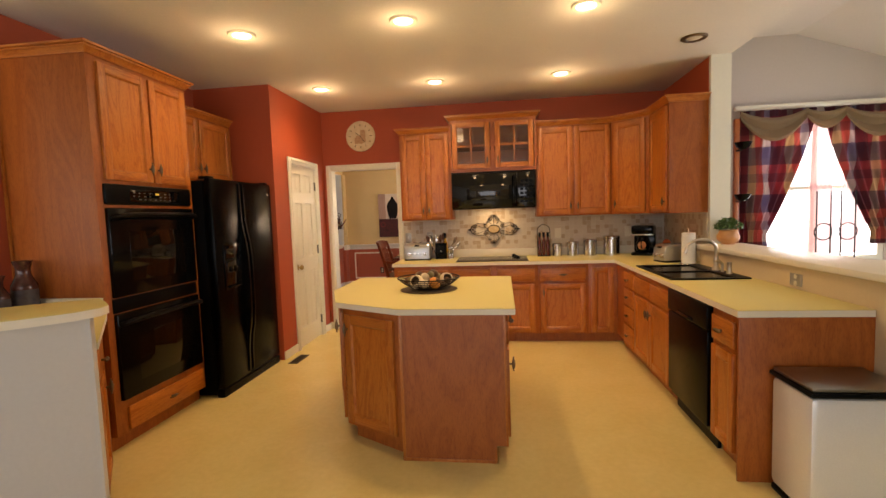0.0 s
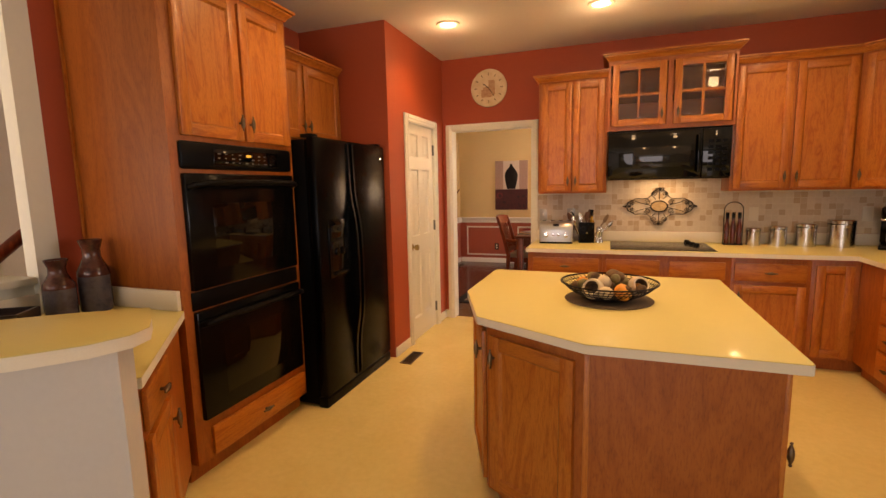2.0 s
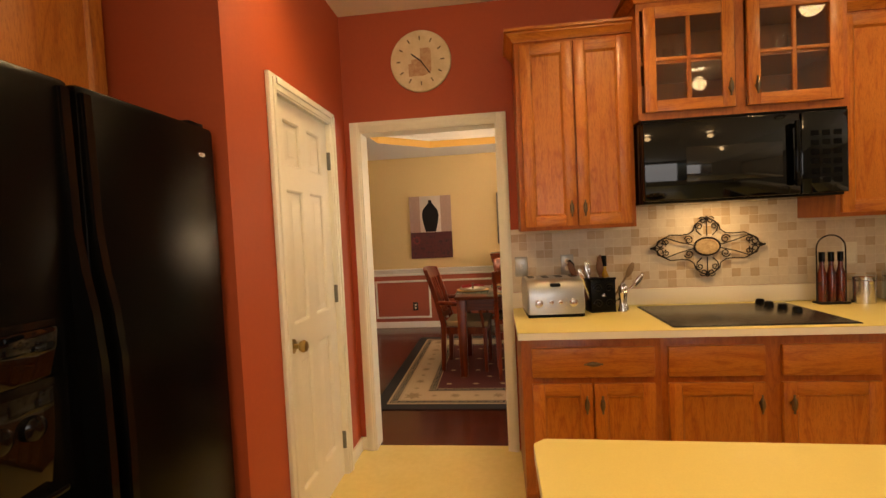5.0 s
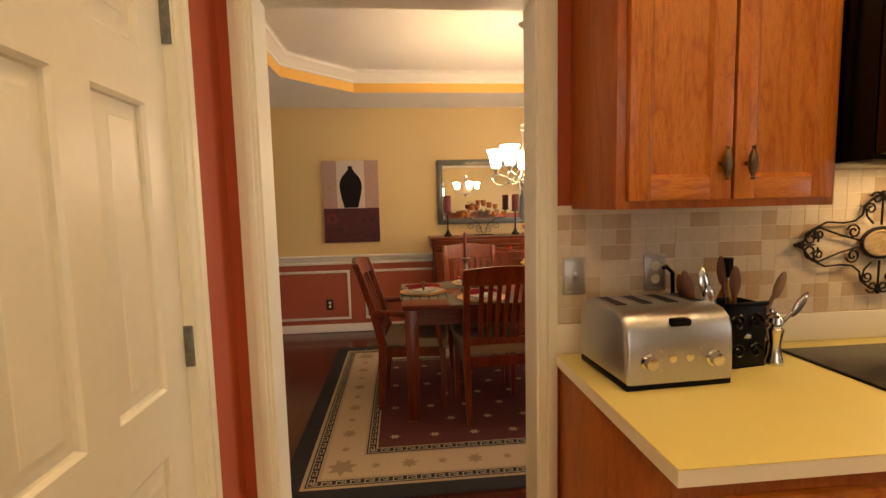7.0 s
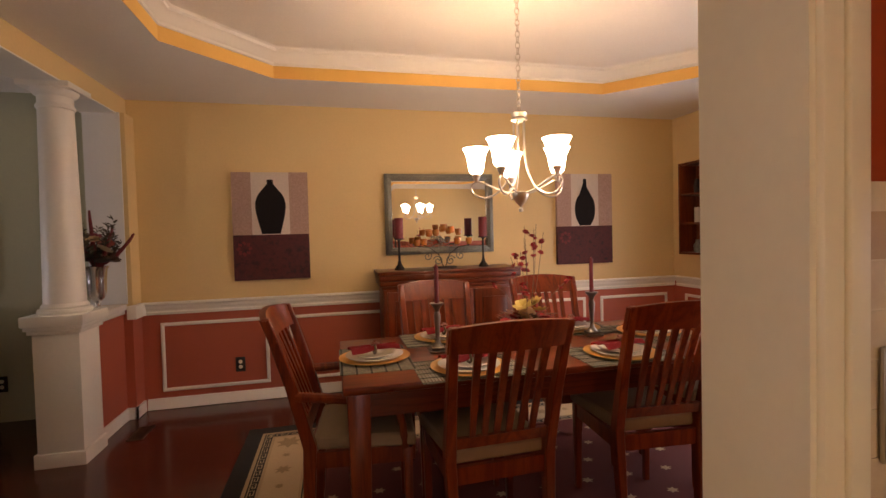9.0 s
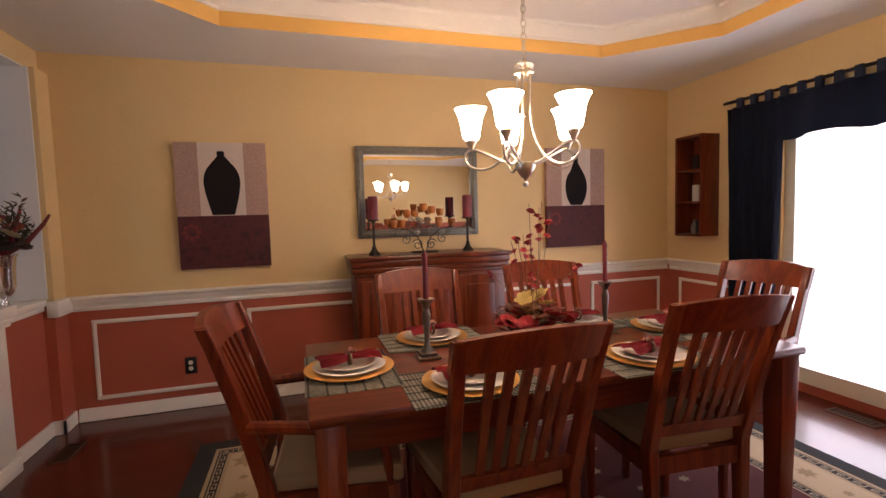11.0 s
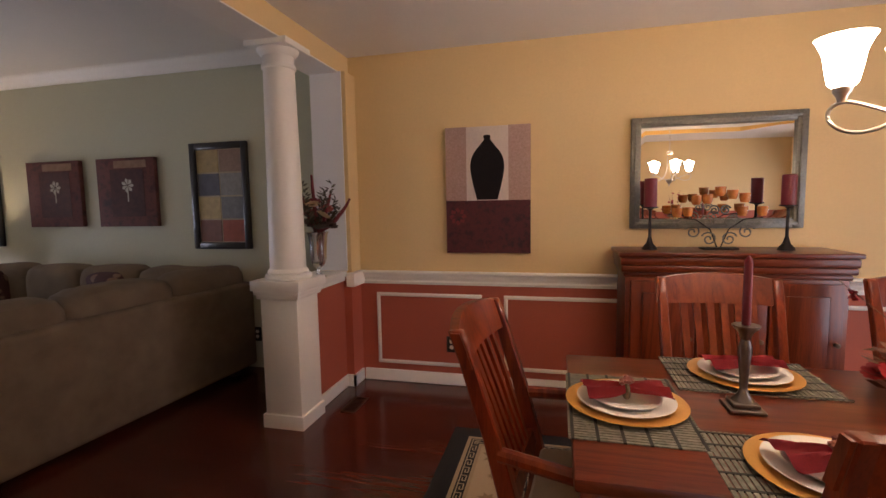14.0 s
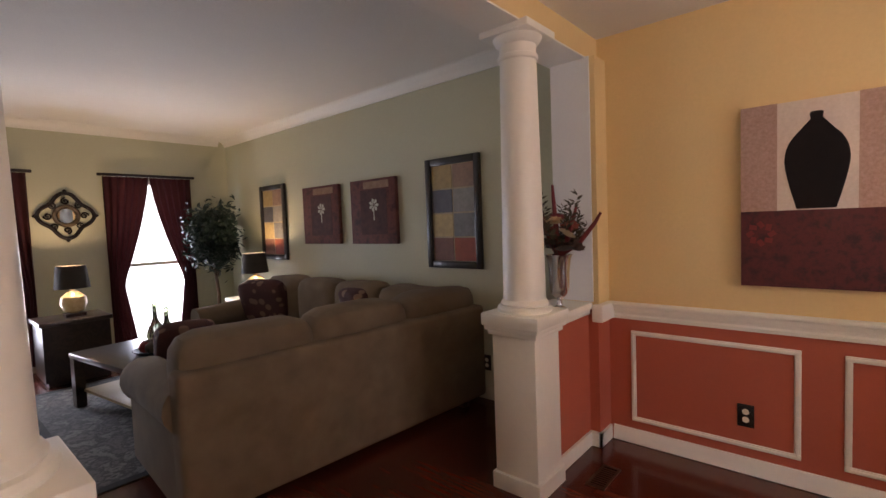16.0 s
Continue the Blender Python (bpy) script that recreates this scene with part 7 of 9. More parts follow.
def setting(x, y, rz, group="place settings"):
    m = pose(x, y, TZ, 0, 0, rz)
    bamboo_mat(m)
    solid("charger_plate", lathe([(0, 0.004), (0.1, 0.004), (0.155, 0.012), (0.163, 0.016), (0.155, 0.017), (0.1, 0.009), (0, 0.008)], 48), M["gold"], "round gold charger plate on the placemat", "plate", m, "charger plates")
    solid("dinner_plate", lathe([(0, 0.0095), (0.08, 0.0095), (0.125, 0.02), (0.132, 0.025), (0.125, 0.026), (0.08, 0.015), (0, 0.014)], 48), M["white"], "white china dinner plate on the charger", "plate", m, "dinner plates")
    solid("salad_plate", lathe([(0, 0.0155), (0.06, 0.0155), (0.09, 0.027), (0.096, 0.032), (0.09, 0.033), (0.06, 0.021), (0, 0.02)], 40), M["white"], "white china salad plate on the dinner plate", "plate", m, "salad plates")
    nap = thing("napkin", "burgundy cloth napkin drawn through a beaded ring", "napkin", m @ pose(0, 0, 0.026, 0, 0, 8 - rz), "napkins")
    bm = bmesh.new()
    rows = []
    for k in range(13):
        u = -1 + k / 6
        half = 0.018 + 0.05 * abs(u) ** 0.8
        rows.append([bm.verts.new((u * 0.112, half * 1.1 * v, 0.014 + 0.016 * math.cos(v * 1.3) + 0.007 * math.sin(v * 7 + u * 3) + 0.008 * (1 - abs(u)))) for v in [-1 + j / 5 for j in range(11)]])
    for a, b in zip(rows, rows[1:]):
        for j in range(10):
            bm.faces.new((a[j], a[j + 1], b[j + 1], b[j]))
    bmesh.ops.solidify(bm, geom=list(bm.faces), thickness=0.006)
    part("cloth", bm, M["burgundy"], nap)
    part("ring", tube([(0, 0.026 * math.cos(a), 0.02 + 0.02 * math.sin(a)) for a in [2 * math.pi * k / 20 for k in range(20)]], 0.006, 8, closed=True), M["bronze"], nap)
    bm = bmesh.new()
    for k in range(14):
        a = k * 2.4
        ball(bm, (0.012 * math.cos(a) * (k / 10), 0.014 * math.sin(a) * (k / 10), 0.044 + 0.004 * (k % 3)), 0.008, 1, 1)
    part("beads", bm, vein("dull_red_bead", [(0.14, 0.03, 0.03), (0.3, 0.12, 0.08)], 50, 0.3, 0.1), nap)


for x, y, rz in ((-1.342, 7.42, 90), (-0.942, 7.725, 0), (-0.972, 7.14, 0), (-0.192, 7.71, 0), (-0.254, 7.14, 0), (0.15, 7.485, 90)):
    setting(x, y, rz)

# candlesticks
for x, y in ((-1.034, 7.46), (-0.165, 7.525)):
    ob = thing("candlestick", "tarnished silver candlestick with a tall dark red taper", "candlestick", pose(x, y, TZ), "taper candlesticks")
    part("foot", boxes((-0.045, 0.045, -0.045, 0.045, 0, 0.012), (-0.034, 0.034, -0.034, 0.034, 0.012, 0.026), bevel=0.005), M["silver"], ob)
    part("stem", lathe([(0.03, 0.026), (0.014, 0.045), (0.01, 0.06), (0.011, 0.09), (0.017, 0.17), (0.014, 0.185), (0.01, 0.195), (0.018, 0.215), (0.034, 0.232), (0.034, 0.236), (0.014, 0.236), (0.0, 0.236)], 20), M["silver"], ob)
    part("taper", lathe([(0.011, 0.236), (0.0105, 0.408), (0.004, 0.422), (0, 0.425)], 14), M["red_wax"], ob, "dark red taper candle")

# centrepiece
cp = thing("flower_centrepiece", "autumn arrangement of red blooms and tall berry stems", "flower arrangement", pose(-0.516, 7.58, TZ) @ Matrix.Scale(0.88, 4))
part("dish", lathe([(0, 0), (0.06, 0), (0.11, 0.03), (0.125, 0.06), (0.12, 0.062), (0.1, 0.035), (0, 0.012)], 28), M["glass"], cp)
part("pumpkin", ball(bmesh.new(), (0, 0, 0.15), 0.055, 0.75, 2), vein("tan_gourd", [(0.3, 0.16, 0.07), (0.45, 0.28, 0.14)], 20, 0.6, 0.2), cp)
rng = random.Random(11)


def bloom(bm, at, r, petals, tilt=0.5, layers=2):
    at = Vector(at)
    up = Vector((rng.uniform(-tilt, tilt), rng.uniform(-tilt, tilt), 1)).normalized()
    side = up.cross(Vector((0.3, 0.7, 0.1))).normalized()
    fwd = up.cross(side)
    for l in range(layers):
        for k in range(petals):
            a = 2 * math.pi * (k + 0.5 * l) / petals
            d = side * math.cos(a) + fwd * math.sin(a)
            e = side * -math.sin(a) + fwd * math.cos(a)
            rr = r * (1 - 0.3 * l)
            lift = up * (0.25 + 0.35 * l) * rr
            bm.faces.new([bm.verts.new(p) for p in (at, at + d * rr * 0.55 + e * rr * 0.4 + lift * 0.5, at + d * rr * 0.95 + e * rr * 0.14 + lift, at + d * rr * 0.95 - e * rr * 0.14 + lift, at + d * rr * 0.55 - e * rr * 0.4 + lift * 0.5)])


RED = vein("red_petal", [(0.28, 0.008, 0.012), (0.42, 0.02, 0.025)], 30, 0.6, 0.1)
for at, r in (((0.09, -0.09, 0.09), 0.06), ((-0.1, -0.02, 0.13), 0.045), ((0.13, 0.03, 0.11), 0.045), ((-0.06, -0.1, 0.06), 0.045), ((-0.02, 0.1, 0.12), 0.045), ((-0.13, 0.05, 0.08), 0.05), ((0.02, -0.14, 0.07), 0.065), ((-0.15, -0.06, 0.1), 0.055), ((0.16, -0.05, 0.08), 0.06), ((0.06, -0.13, 0.13), 0.05), ((-0.08, -0.13, 0.1), 0.055), ((0.1, 0.1, 0.12), 0.05)):
    bm = bmesh.new()
    bloom(bm, at, r, 11, 0.6, 3)
    part("red_bloom", bm, RED, cp, "red bloom")
for at in ((-0.04, -0.02, 0.2), (0.05, 0.0, 0.21), (0.0, 0.05, 0.2), (0.06, -0.05, 0.17)):
    bm = bmesh.new()
    bloom(bm, at, 0.06, 6, 0.7, 2)
    part("yellow_bloom", bm, vein("yellow_petal", [(0.5, 0.34, 0.08), (0.62, 0.48, 0.16)], 25, 0.6, 0.1), cp, "yellow bloom")
bm = bmesh.new()
for k in range(300):
    a, r, z = rng.uniform(0, 6.283), rng.uniform(0.04, 0.165), rng.uniform(0.03, 0.165)
    c = Vector((r * math.cos(a), r * math.sin(a), z))
    u = Vector((math.cos(a), math.sin(a), rng.uniform(-0.3, 0.6))).normalized() * 0.032
    w = Vector((-math.sin(a), math.cos(a), rng.uniform(-0.4, 0.4))).normalized() * 0.014
    bm.faces.new([bm.verts.new(p) for p in (c - u, c + w, c + u, c - w)])
tagged(part("foliage", bm, vein("autumn_leaf", [(0.06, 0.02, 0.015), (0.16, 0.05, 0.02), (0.05, 0.05, 0.02)], 20, 0.7, 0.1), cp, "dark autumn leaves"), kind="stuff")
for k in range(13):
    a, ln = k * 2.1, rng.uniform(0.48, 0.74)
    lean = rng.uniform(0.03, 0.13) if k < 9 else 0.3
    tip = Vector((lean * math.cos(a), lean * math.sin(a), ln if k < 9 else 0.36))
    base = Vector((0.02 * math.cos(a), 0.02 * math.sin(a), 0.1))
    stem = part("stem", tube([base, base.lerp(tip, 0.5) + Vector((0.01, 0, 0.02)), tip], 0.0016, 5), vein("brown_stem", [(0.1, 0.05, 0.03), (0.2, 0.11, 0.06)], 40), cp)
    for j in range(rng.randint(2, 4)):
        bm = bmesh.new()
        p = base.lerp(tip, rng.uniform(0.7, 1.0)) + Vector((rng.uniform(-0.012, 0.012), rng.uniform(-0.012, 0.012), 0))
        bloom(bm, p, 0.022, 6, 0.9, 2)
        ball(bm, p, 0.009, 1, 1)
        part("berry_bloom", bm, RED, stem)

# sideboard and what stands on it
SB = thing("sideboard", "cherry wood sideboard with panelled doors against the wall", "sideboard", pose(-0.575, 8.97, 0) @ Matrix.Diagonal((0.94, 1, 1, 1)))
part("body", boxes((-0.6, 0.6, 0.0, 0.37, 0.08, 0.98), bevel=0.004), M["cherry"], SB)
part("plinth", boxes((-0.61, 0.61, -0.012, 0.375, 0.0, 0.085), bevel=0.006), M["cherry_h"], SB)
part("top", boxes((-0.645, 0.645, -0.045, 0.375, 1.02, 1.047), bevel=0.006), M["cherry_h"], SB)
bm = bmesh.new()
for z0, z1, o in ((0.9, 0.93, 0.012), (0.93, 0.97, 0.028), (0.97, 1.02, 0.034)):
    box(bm, -0.6 - o, 0.6 + o, -o, 0.372, z0, z1, bevel=0.01)
part("frieze", bm, M["cherry_h"], SB)
for k in range(3):
    x0 = -0.57 + k * 0.385
    bm = boxes((x0, x0 + 0.37, -0.018, 0.0, 0.12, 0.88), bevel=0.004)
    box(bm, x0 + 0.07, x0 + 0.3, -0.024, -0.016, 0.19, 0.81, bevel=0.006)
    d = part("door", bm, M["cherry"], SB)
    part("knob", lathe([(0, 0), (0.012, 0), (0.008, 0.012), (0.014, 0.022), (0, 0.026)], 14), M["bronze"], d, "", pose(x0 + 0.34, -0.018, 0.55, 90, 0, 0))
for x in (-0.98, -0.245):
    ob = thing("candle_holder", "black candle stand with a thick burgundy pillar candle", "candle holder", pose(x, 9.14, 1.047), "pillar candle stands")
    part("stand", lathe([(0, 0), (0.045, 0), (0.042, 0.012), (0.02, 0.04), (0.009, 0.08), (0.008, 0.24), (0.02, 0.25), (0.045, 0.255), (0.045, 0.262), (0, 0.262)], 22), M["iron"], ob)
    part("candle", lathe([(0.037, 0.262), (0.037, 0.43), (0.03, 0.434), (0, 0.43)], 24), M["red_wax"], ob, "burgundy pillar candle")
vr = thing("votive_rack", "scrolled dark iron rack with orange glass votive cups", "votive rack", pose(-0.588, 9.17, 1.047))
part("foot", boxes((-0.1, 0.1, -0.04, 0.04, 0, 0.012), bevel=0.004), M["iron"], vr)
for s in (-1, 1):
    for cx, cz, r in ((0.055, 0.062, 0.044), (0.145, 0.105, 0.046), (0.062, 0.165, 0.042), (0.2, 0.158, 0.03), (0.03, 0.235, 0.03)):
        part("scroll", tube([(s * x, y, z) for x, y, z in spiral(cx, cz, r, 0.008, 0.4, 1.5, 0, 20)], 0.005, 6), M["pewter"], vr)
    part("bar", tube([(s * 0.01, 0, 0.012), (s * 0.05, 0, 0.12), (s * 0.13, 0, 0.18), (s * 0.23, 0, 0.19)], 0.004, 6), M["iron"], vr)
AMBER = vein("amber_cup_glass", [(0.42, 0.1, 0.02), (0.6, 0.25, 0.06)], 25, 0.15, 0.1)
for x, z in ((-0.235, 0.195), (-0.175, 0.2), (-0.13, 0.27), (-0.07, 0.275), (0.0, 0.32), (0.065, 0.3), (0.12, 0.2), (0.13, 0.28), (0.225, 0.2)):
    cup = part("votive_cup", lathe([(0, 0), (0.02, 0), (0.028, 0.02), (0.03, 0.055), (0.027, 0.055), (0.02, 0.01), (0, 0.008)], 18), AMBER, vr, "orange glass votive cup", pose(x, 0, z))
    part("candle_disc", lathe([(0, 0.03), (0.026, 0.03), (0.026, 0.034), (0, 0.034)], 14), M["red_wax"], cup)

# mirror
mr = thing("wall_mirror", "wide wall mirror in a distressed pewter frame", "mirror", pose(-0.575, DY - 0.002, 1.52))
mw_, mh_ = 0.495, 0.355
for nm, s in (("frame_side", (-mw_, -mw_ + 0.06, -0.035, 0, -mh_, mh_)), ("frame_side", (mw_ - 0.06, mw_, -0.035, 0, -mh_, mh_)), ("frame_rail", (-mw_ + 0.06, mw_ - 0.06, -0.035, 0, mh_ - 0.06, mh_)), ("frame_rail", (-mw_ + 0.06, mw_ - 0.06, -0.035, 0, -mh_, -mh_ + 0.06))):
    bm = boxes(s, bevel=0.006)
    if nm == "frame_side":
        box(bm, s[0] + 0.02, s[1] - 0.025, -0.042, -0.033, s[4] + 0.02, s[5] - 0.02, bevel=0.003)
    else:
        box(bm, s[0] - 0.03, s[1] + 0.03, -0.0415, -0.033, s[4] + 0.02, s[5] - 0.02, bevel=0.003)
    part(nm, bm, M["pewter"], mr)
bm = bmesh.new()
a, b = mw_ - 0.058, mh_ - 0.058
vs = [bm.verts.new(p) for p in ((-a, -0.012, -b), (a, -0.012, -b), (a, -0.012, b), (-a, -0.012, b), (-a + 0.028, -0.016, -b + 0.028), (a - 0.028, -0.016, -b + 0.028), (a - 0.028, -0.016, b - 0.028), (-a + 0.028, -0.016, b - 0.028))]
for f in ((4, 5, 6, 7), (0, 1, 5, 4), (1, 2, 6, 5), (2, 3, 7, 6), (3, 0, 4, 7)):
    bm.faces.new([vs[i] for i in f])
part("mirror_glass", bm, M["mirror"], mr, "bevelled mirror glass")

# vase paintings
PALE, TAUPE, WINE = vein("pale_canvas", [(0.6, 0.5, 0.42), (0.68, 0.58, 0.5)], 60, 0.8, 0.3), vein("taupe_canvas", [(0.36, 0.22, 0.17), (0.48, 0.32, 0.26)], 70, 0.8, 0.5), vein("wine_canvas", [(0.035, 0.006, 0.008), (0.09, 0.014, 0.014), (0.03, 0.008, 0.01)], 16, 0.7, 0.4)


def vase_painting(cx, z0, z1, w, round_vase):
    h = z1 - z0
    ob = thing("vase_painting", "canvas painting of a black vase over a dark red band", "painting", pose(cx, DY - 0.002, z0), "pair of vase paintings")
    zb = h * 0.42
    part("canvas", boxes((-w / 2, w / 2, -0.036, 0, 0, h), bevel=0.002), PALE, ob)
    part("side_stripe", boxes((-w / 2 - 0.001, -w / 2 + w * 0.25, -0.0372, -0.001, zb, h + 0.001)), TAUPE, ob)
    part("side_stripe", boxes((w / 2 - w * 0.25, w / 2 + 0.001, -0.0372, -0.001, zb, h + 0.001)), TAUPE, ob)
    part("dark_band", boxes((-w / 2 - 0.001, w / 2 + 0.001, -0.0374, -0.001, -0.001, zb)), WINE, ob)
    prof = [(0.0, 0.03), (0.089, 0.03), (0.12, 0.12), (0.142, 0.2), (0.148, 0.25), (0.138, 0.3), (0.11, 0.345), (0.06, 0.385), (0.032, 0.405), (0.025, 0.42), (0.032, 0.438), (0.028, 0.45), (0.0, 0.451)]
    if round_vase:
        prof = [(0.0, 0.03), (0.07, 0.03), (0.12, 0.09), (0.14, 0.18), (0.12, 0.27), (0.06, 0.33), (0.025, 0.37), (0.02, 0.42), (0.024, 0.46), (0.0, 0.462)]
    for _ in range(2):
        prof = prof[:2] + [(p[0] * a + q[0] * (1 - a), p[1] * a + q[1] * (1 - a)) for p, q in zip(prof[1:], prof[2:]) for a in (0.75, 0.25)] + prof[-1:]
    sx = w / 0.6 * 0.83
    bm = bmesh.new()
    pts = [(r * sx, z * h / 0.83) for r, z in prof] + [(-r * sx, z * h / 0.83) for r, z in prof[::-1][1:-1]]
    vs = [bm.verts.new((x, -0.0385, zb - 0.03 * h + z)) for x, z in pts]
    bm.faces.new(vs)
    bmesh.ops.triangulate(bm, faces=list(bm.faces))
    part("painted_vase", bm, plain("painted_black", (0.01, 0.007, 0.007), 0.75, 0, 0.2, 30, 0.05, 0.0, 0.2), ob, "painted black vase")
    bm = bmesh.new()
    for k in range(8):
        a = k * 0.785
        c = Vector((-w * 0.36 + 0.045 * math.cos(a), 0, zb * 0.7 + 0.045 * math.sin(a)))
        bm.faces.new([bm.verts.new((c.x + 0.02 * math.cos(a + t), -0.0384, c.z + 0.02 * math.sin(a + t))) for t in (0, 1.3, 3.14, 4.4)])
    part("painted_flower", bm, plain("faded_red_print", (0.16, 0.02, 0.02), 0.7), ob)


vase_painting(-2.008, 1.0, 1.88, 0.59, False)
vase_painting(0.85, 1.02, 1.88, 0.58, True)

# wall shelf
ws = thing("wall_shelf", "dark wooden wall cabinet with open shelves", "wall shelf", pose(DX - 0.002, 8.92, 1.09, 0, 0, -90))
for x in (-0.14, 0.122):
    part("side_panel", boxes((x, x + 0.018, -0.19, 0, 0, 0.85), bevel=0.002), M["cherry"], ws)
part("top_panel", boxes((-0.122, 0.122, -0.19, 0, 0.83, 0.85)), M["cherry_h"], ws)
part("bottom_panel", boxes((-0.122, 0.122, -0.19, 0, 0, 0.02)), M["cherry_h"], ws)
part("back_panel", boxes((-0.122, 0.122, -0.008, 0, 0.02, 0.83)), M["cherry"], ws)
for z in (0.28, 0.55):
    part("shelf", boxes((-0.122, 0.122, -0.18, -0.008, z, z + 0.015)), M["cherry_h"], ws)
solid("pillar_candle", lathe([(0, 0), (0.03, 0), (0.03, 0.14), (0, 0.142)], 18), M["ivory"], "ivory pillar candle on the wall shelf", "candle", pose(DX - 0.1, 8.92, 1.09 + 0.295))
solid("shelf_jar", lathe([(0, 0), (0.035, 0), (0.04, 0.06), (0.02, 0.1), (0.025, 0.12), (0, 0.12)], 18), M["pewter"], "small dark jar on the wall shelf", "jar", pose(DX - 0.1, 8.92, 1.09 + 0.02))
solid("shelf_jar", lathe([(0, 0), (0.03, 0), (0.036, 0.07), (0.02, 0.13), (0, 0.13)], 18), M["iron"], "small dark jar on the wall shelf", "jar", pose(DX - 0.1, 8.92, 1.09 + 0.565))

# glass door and curtain
gd = thing("window_dining", "white framed glass door, bright with daylight", "window", pose(DX + 0.03, 7.375, 0.12), kind="structure")
part("window_frame", boxes((0, 0.08, -0.875, -0.8, 0, 1.9), (0, 0.08, 0.8, 0.875, 0, 1.9), (0, 0.08, -0.8, 0.8, 1.84, 1.9), (-0.04, 0.08, -0.875, 0.875, -0.05, 0.06), (0.01, 0.07, -0.03, 0.03, 0.06, 1.84)), M["trim"], gd)
drape("curtain", "navy blue tab-top curtain drawn to the side of the door", pose(DX - 0.07, 8.42, 2.1, 0, 0, -90), 0.46, 0.36, 2.02, M["navy"], 5, 0.03, group="navy curtains")
bm = bmesh.new()
cols = []
for c in range(61):
    y = 6.25 + (8.2 - 6.25) * c / 60
    cols.append([bm.verts.new((DX - 0.07 + 0.02 * math.sin(c * 0.9), y, z)) for z in (2.1, 1.95, 1.8 + 0.015 * math.sin(c * 0.4))])
for a, b in zip(cols, cols[1:]):
    for k in range(2):
        bm.faces.new((a[k], a[k + 1], b[k + 1], b[k]))
bmesh.ops.solidify(bm, geom=list(bm.faces), thickness=0.003)
solid("curtain_valance", bm, M["navy"], "navy blue valance across the glass door", "valance")
rod = thing("curtain_rod", "black curtain rod with tab loops over the glass door", "curtain rod", pose(DX - 0.07, 7.45, 2.15))
part("pole", tube([(0, -1.25, 0), (0, 1.23, 0)], 0.012, 10), M["iron"], rod)
for k in range(20):
    y = -1.1 + k * 0.115
    part("tab", boxes((-0.018, 0.018, y - 0.022, y + 0.022, -0.06, 0.016), bevel=0.003), M["navy"], rod)

# flower vase on the low wall
fv = thing("flower_vase", "silver vase with dried flowers, feathers and ferns", "vase", pose(-3.09, 8.885, 0.872) @ Matrix.Scale(1.07, 4))
part("vase", lathe([(0, 0), (0.045, 0), (0.04, 0.01), (0.014, 0.025), (0.012, 0.05), (0.022, 0.062), (0.042, 0.085), (0.05, 0.12), (0.053, 0.2), (0.06, 0.265), (0.07, 0.285), (0.064, 0.285), (0.046, 0.2), (0, 0.1)], 28), M["steel"], fv, "tall footed silver vase")
for k in range(18):
    a = k * 0.7
    tip = Vector((0.13 * math.cos(a) * (0.6 + 0.1 * (k % 9) / 2), 0.16 * math.sin(a), 0.36 + 0.035 * (k % 5)))
    fern = part("fern", tube([(0, 0, 0.26), (tip.x * 0.4, tip.y * 0.4, 0.36), tuple(tip)], 0.0025, 5), M["leaf"], fv)
    bm = bmesh.new()
    for j in range(26):
        p = Vector((0, 0, 0.3)).lerp(tip, 0.25 + 0.75 * j / 16)
        d = Vector((rng.uniform(-1, 1), rng.uniform(-1, 1), 0.4)).normalized()
        w = d.cross(Vector((0.2, 0.9, 0.4))).normalized() * 0.006
        bm.faces.new([bm.verts.new(q) for q in (p, p + d * 0.02 + w, p + d * 0.045, p + d * 0.02 - w)])
    part("frond", bm, vein("dark_frond", [(0.03, 0.03, 0.015), (0.09, 0.06, 0.03)], 30, 0.8), fern)
for at, c in (((0.08, -0.075, 0.385), (0.72, 0.6, 0.36)), ((0.03, -0.1, 0.45), (0.5, 0.36, 0.2)), ((0.07, -0.08, 0.31), (0.05, 0.035, 0.025)), ((0.02, -0.06, 0.46), (0.2, 0.02, 0.03)), ((0.1, -0.02, 0.32), (0.06, 0.03, 0.02)), ((-0.05, 0.0, 0.4), (0.25, 0.04, 0.03)), ((0.05, 0.03, 0.42), (0.3, 0.06, 0.03)), ((0.0, 0.05, 0.34), (0.12, 0.05, 0.03)), ((-0.03, -0.05, 0.33), (0.1, 0.02, 0.02)), ((0.07, -0.01, 0.34), (0.07, 0.03, 0.02)), ((-0.07, 0.04, 0.35), (0.16, 0.03, 0.03))):
    bm = bmesh.new()
    bloom(bm, at, 0.05, 9, 0.6, 3)
    part("dried_bloom", bm, plain("dried_petal", c, 0.8, 0, 0.2, 40, 0.1), fv)
for tip in ((-0.02, -0.01, 0.64), (0.11, -0.02, 0.52), (0.2, 0.06, 0.49), (-0.06, -0.05, 0.5)):
    bm = tube([(0.0, 0, 0.28), (tip[0] * 0.5, tip[1] * 0.5, tip[2] * 0.7), (tip[0] * 0.85, tip[1], tip[2] * 0.9), tip], 0.017, 6, taper=0.4)
    part("feather", bm, plain("wine_feather", (0.16, 0.015, 0.015), 0.8, 0, 0.2, 60, 0.3), fv, "wine red feather")

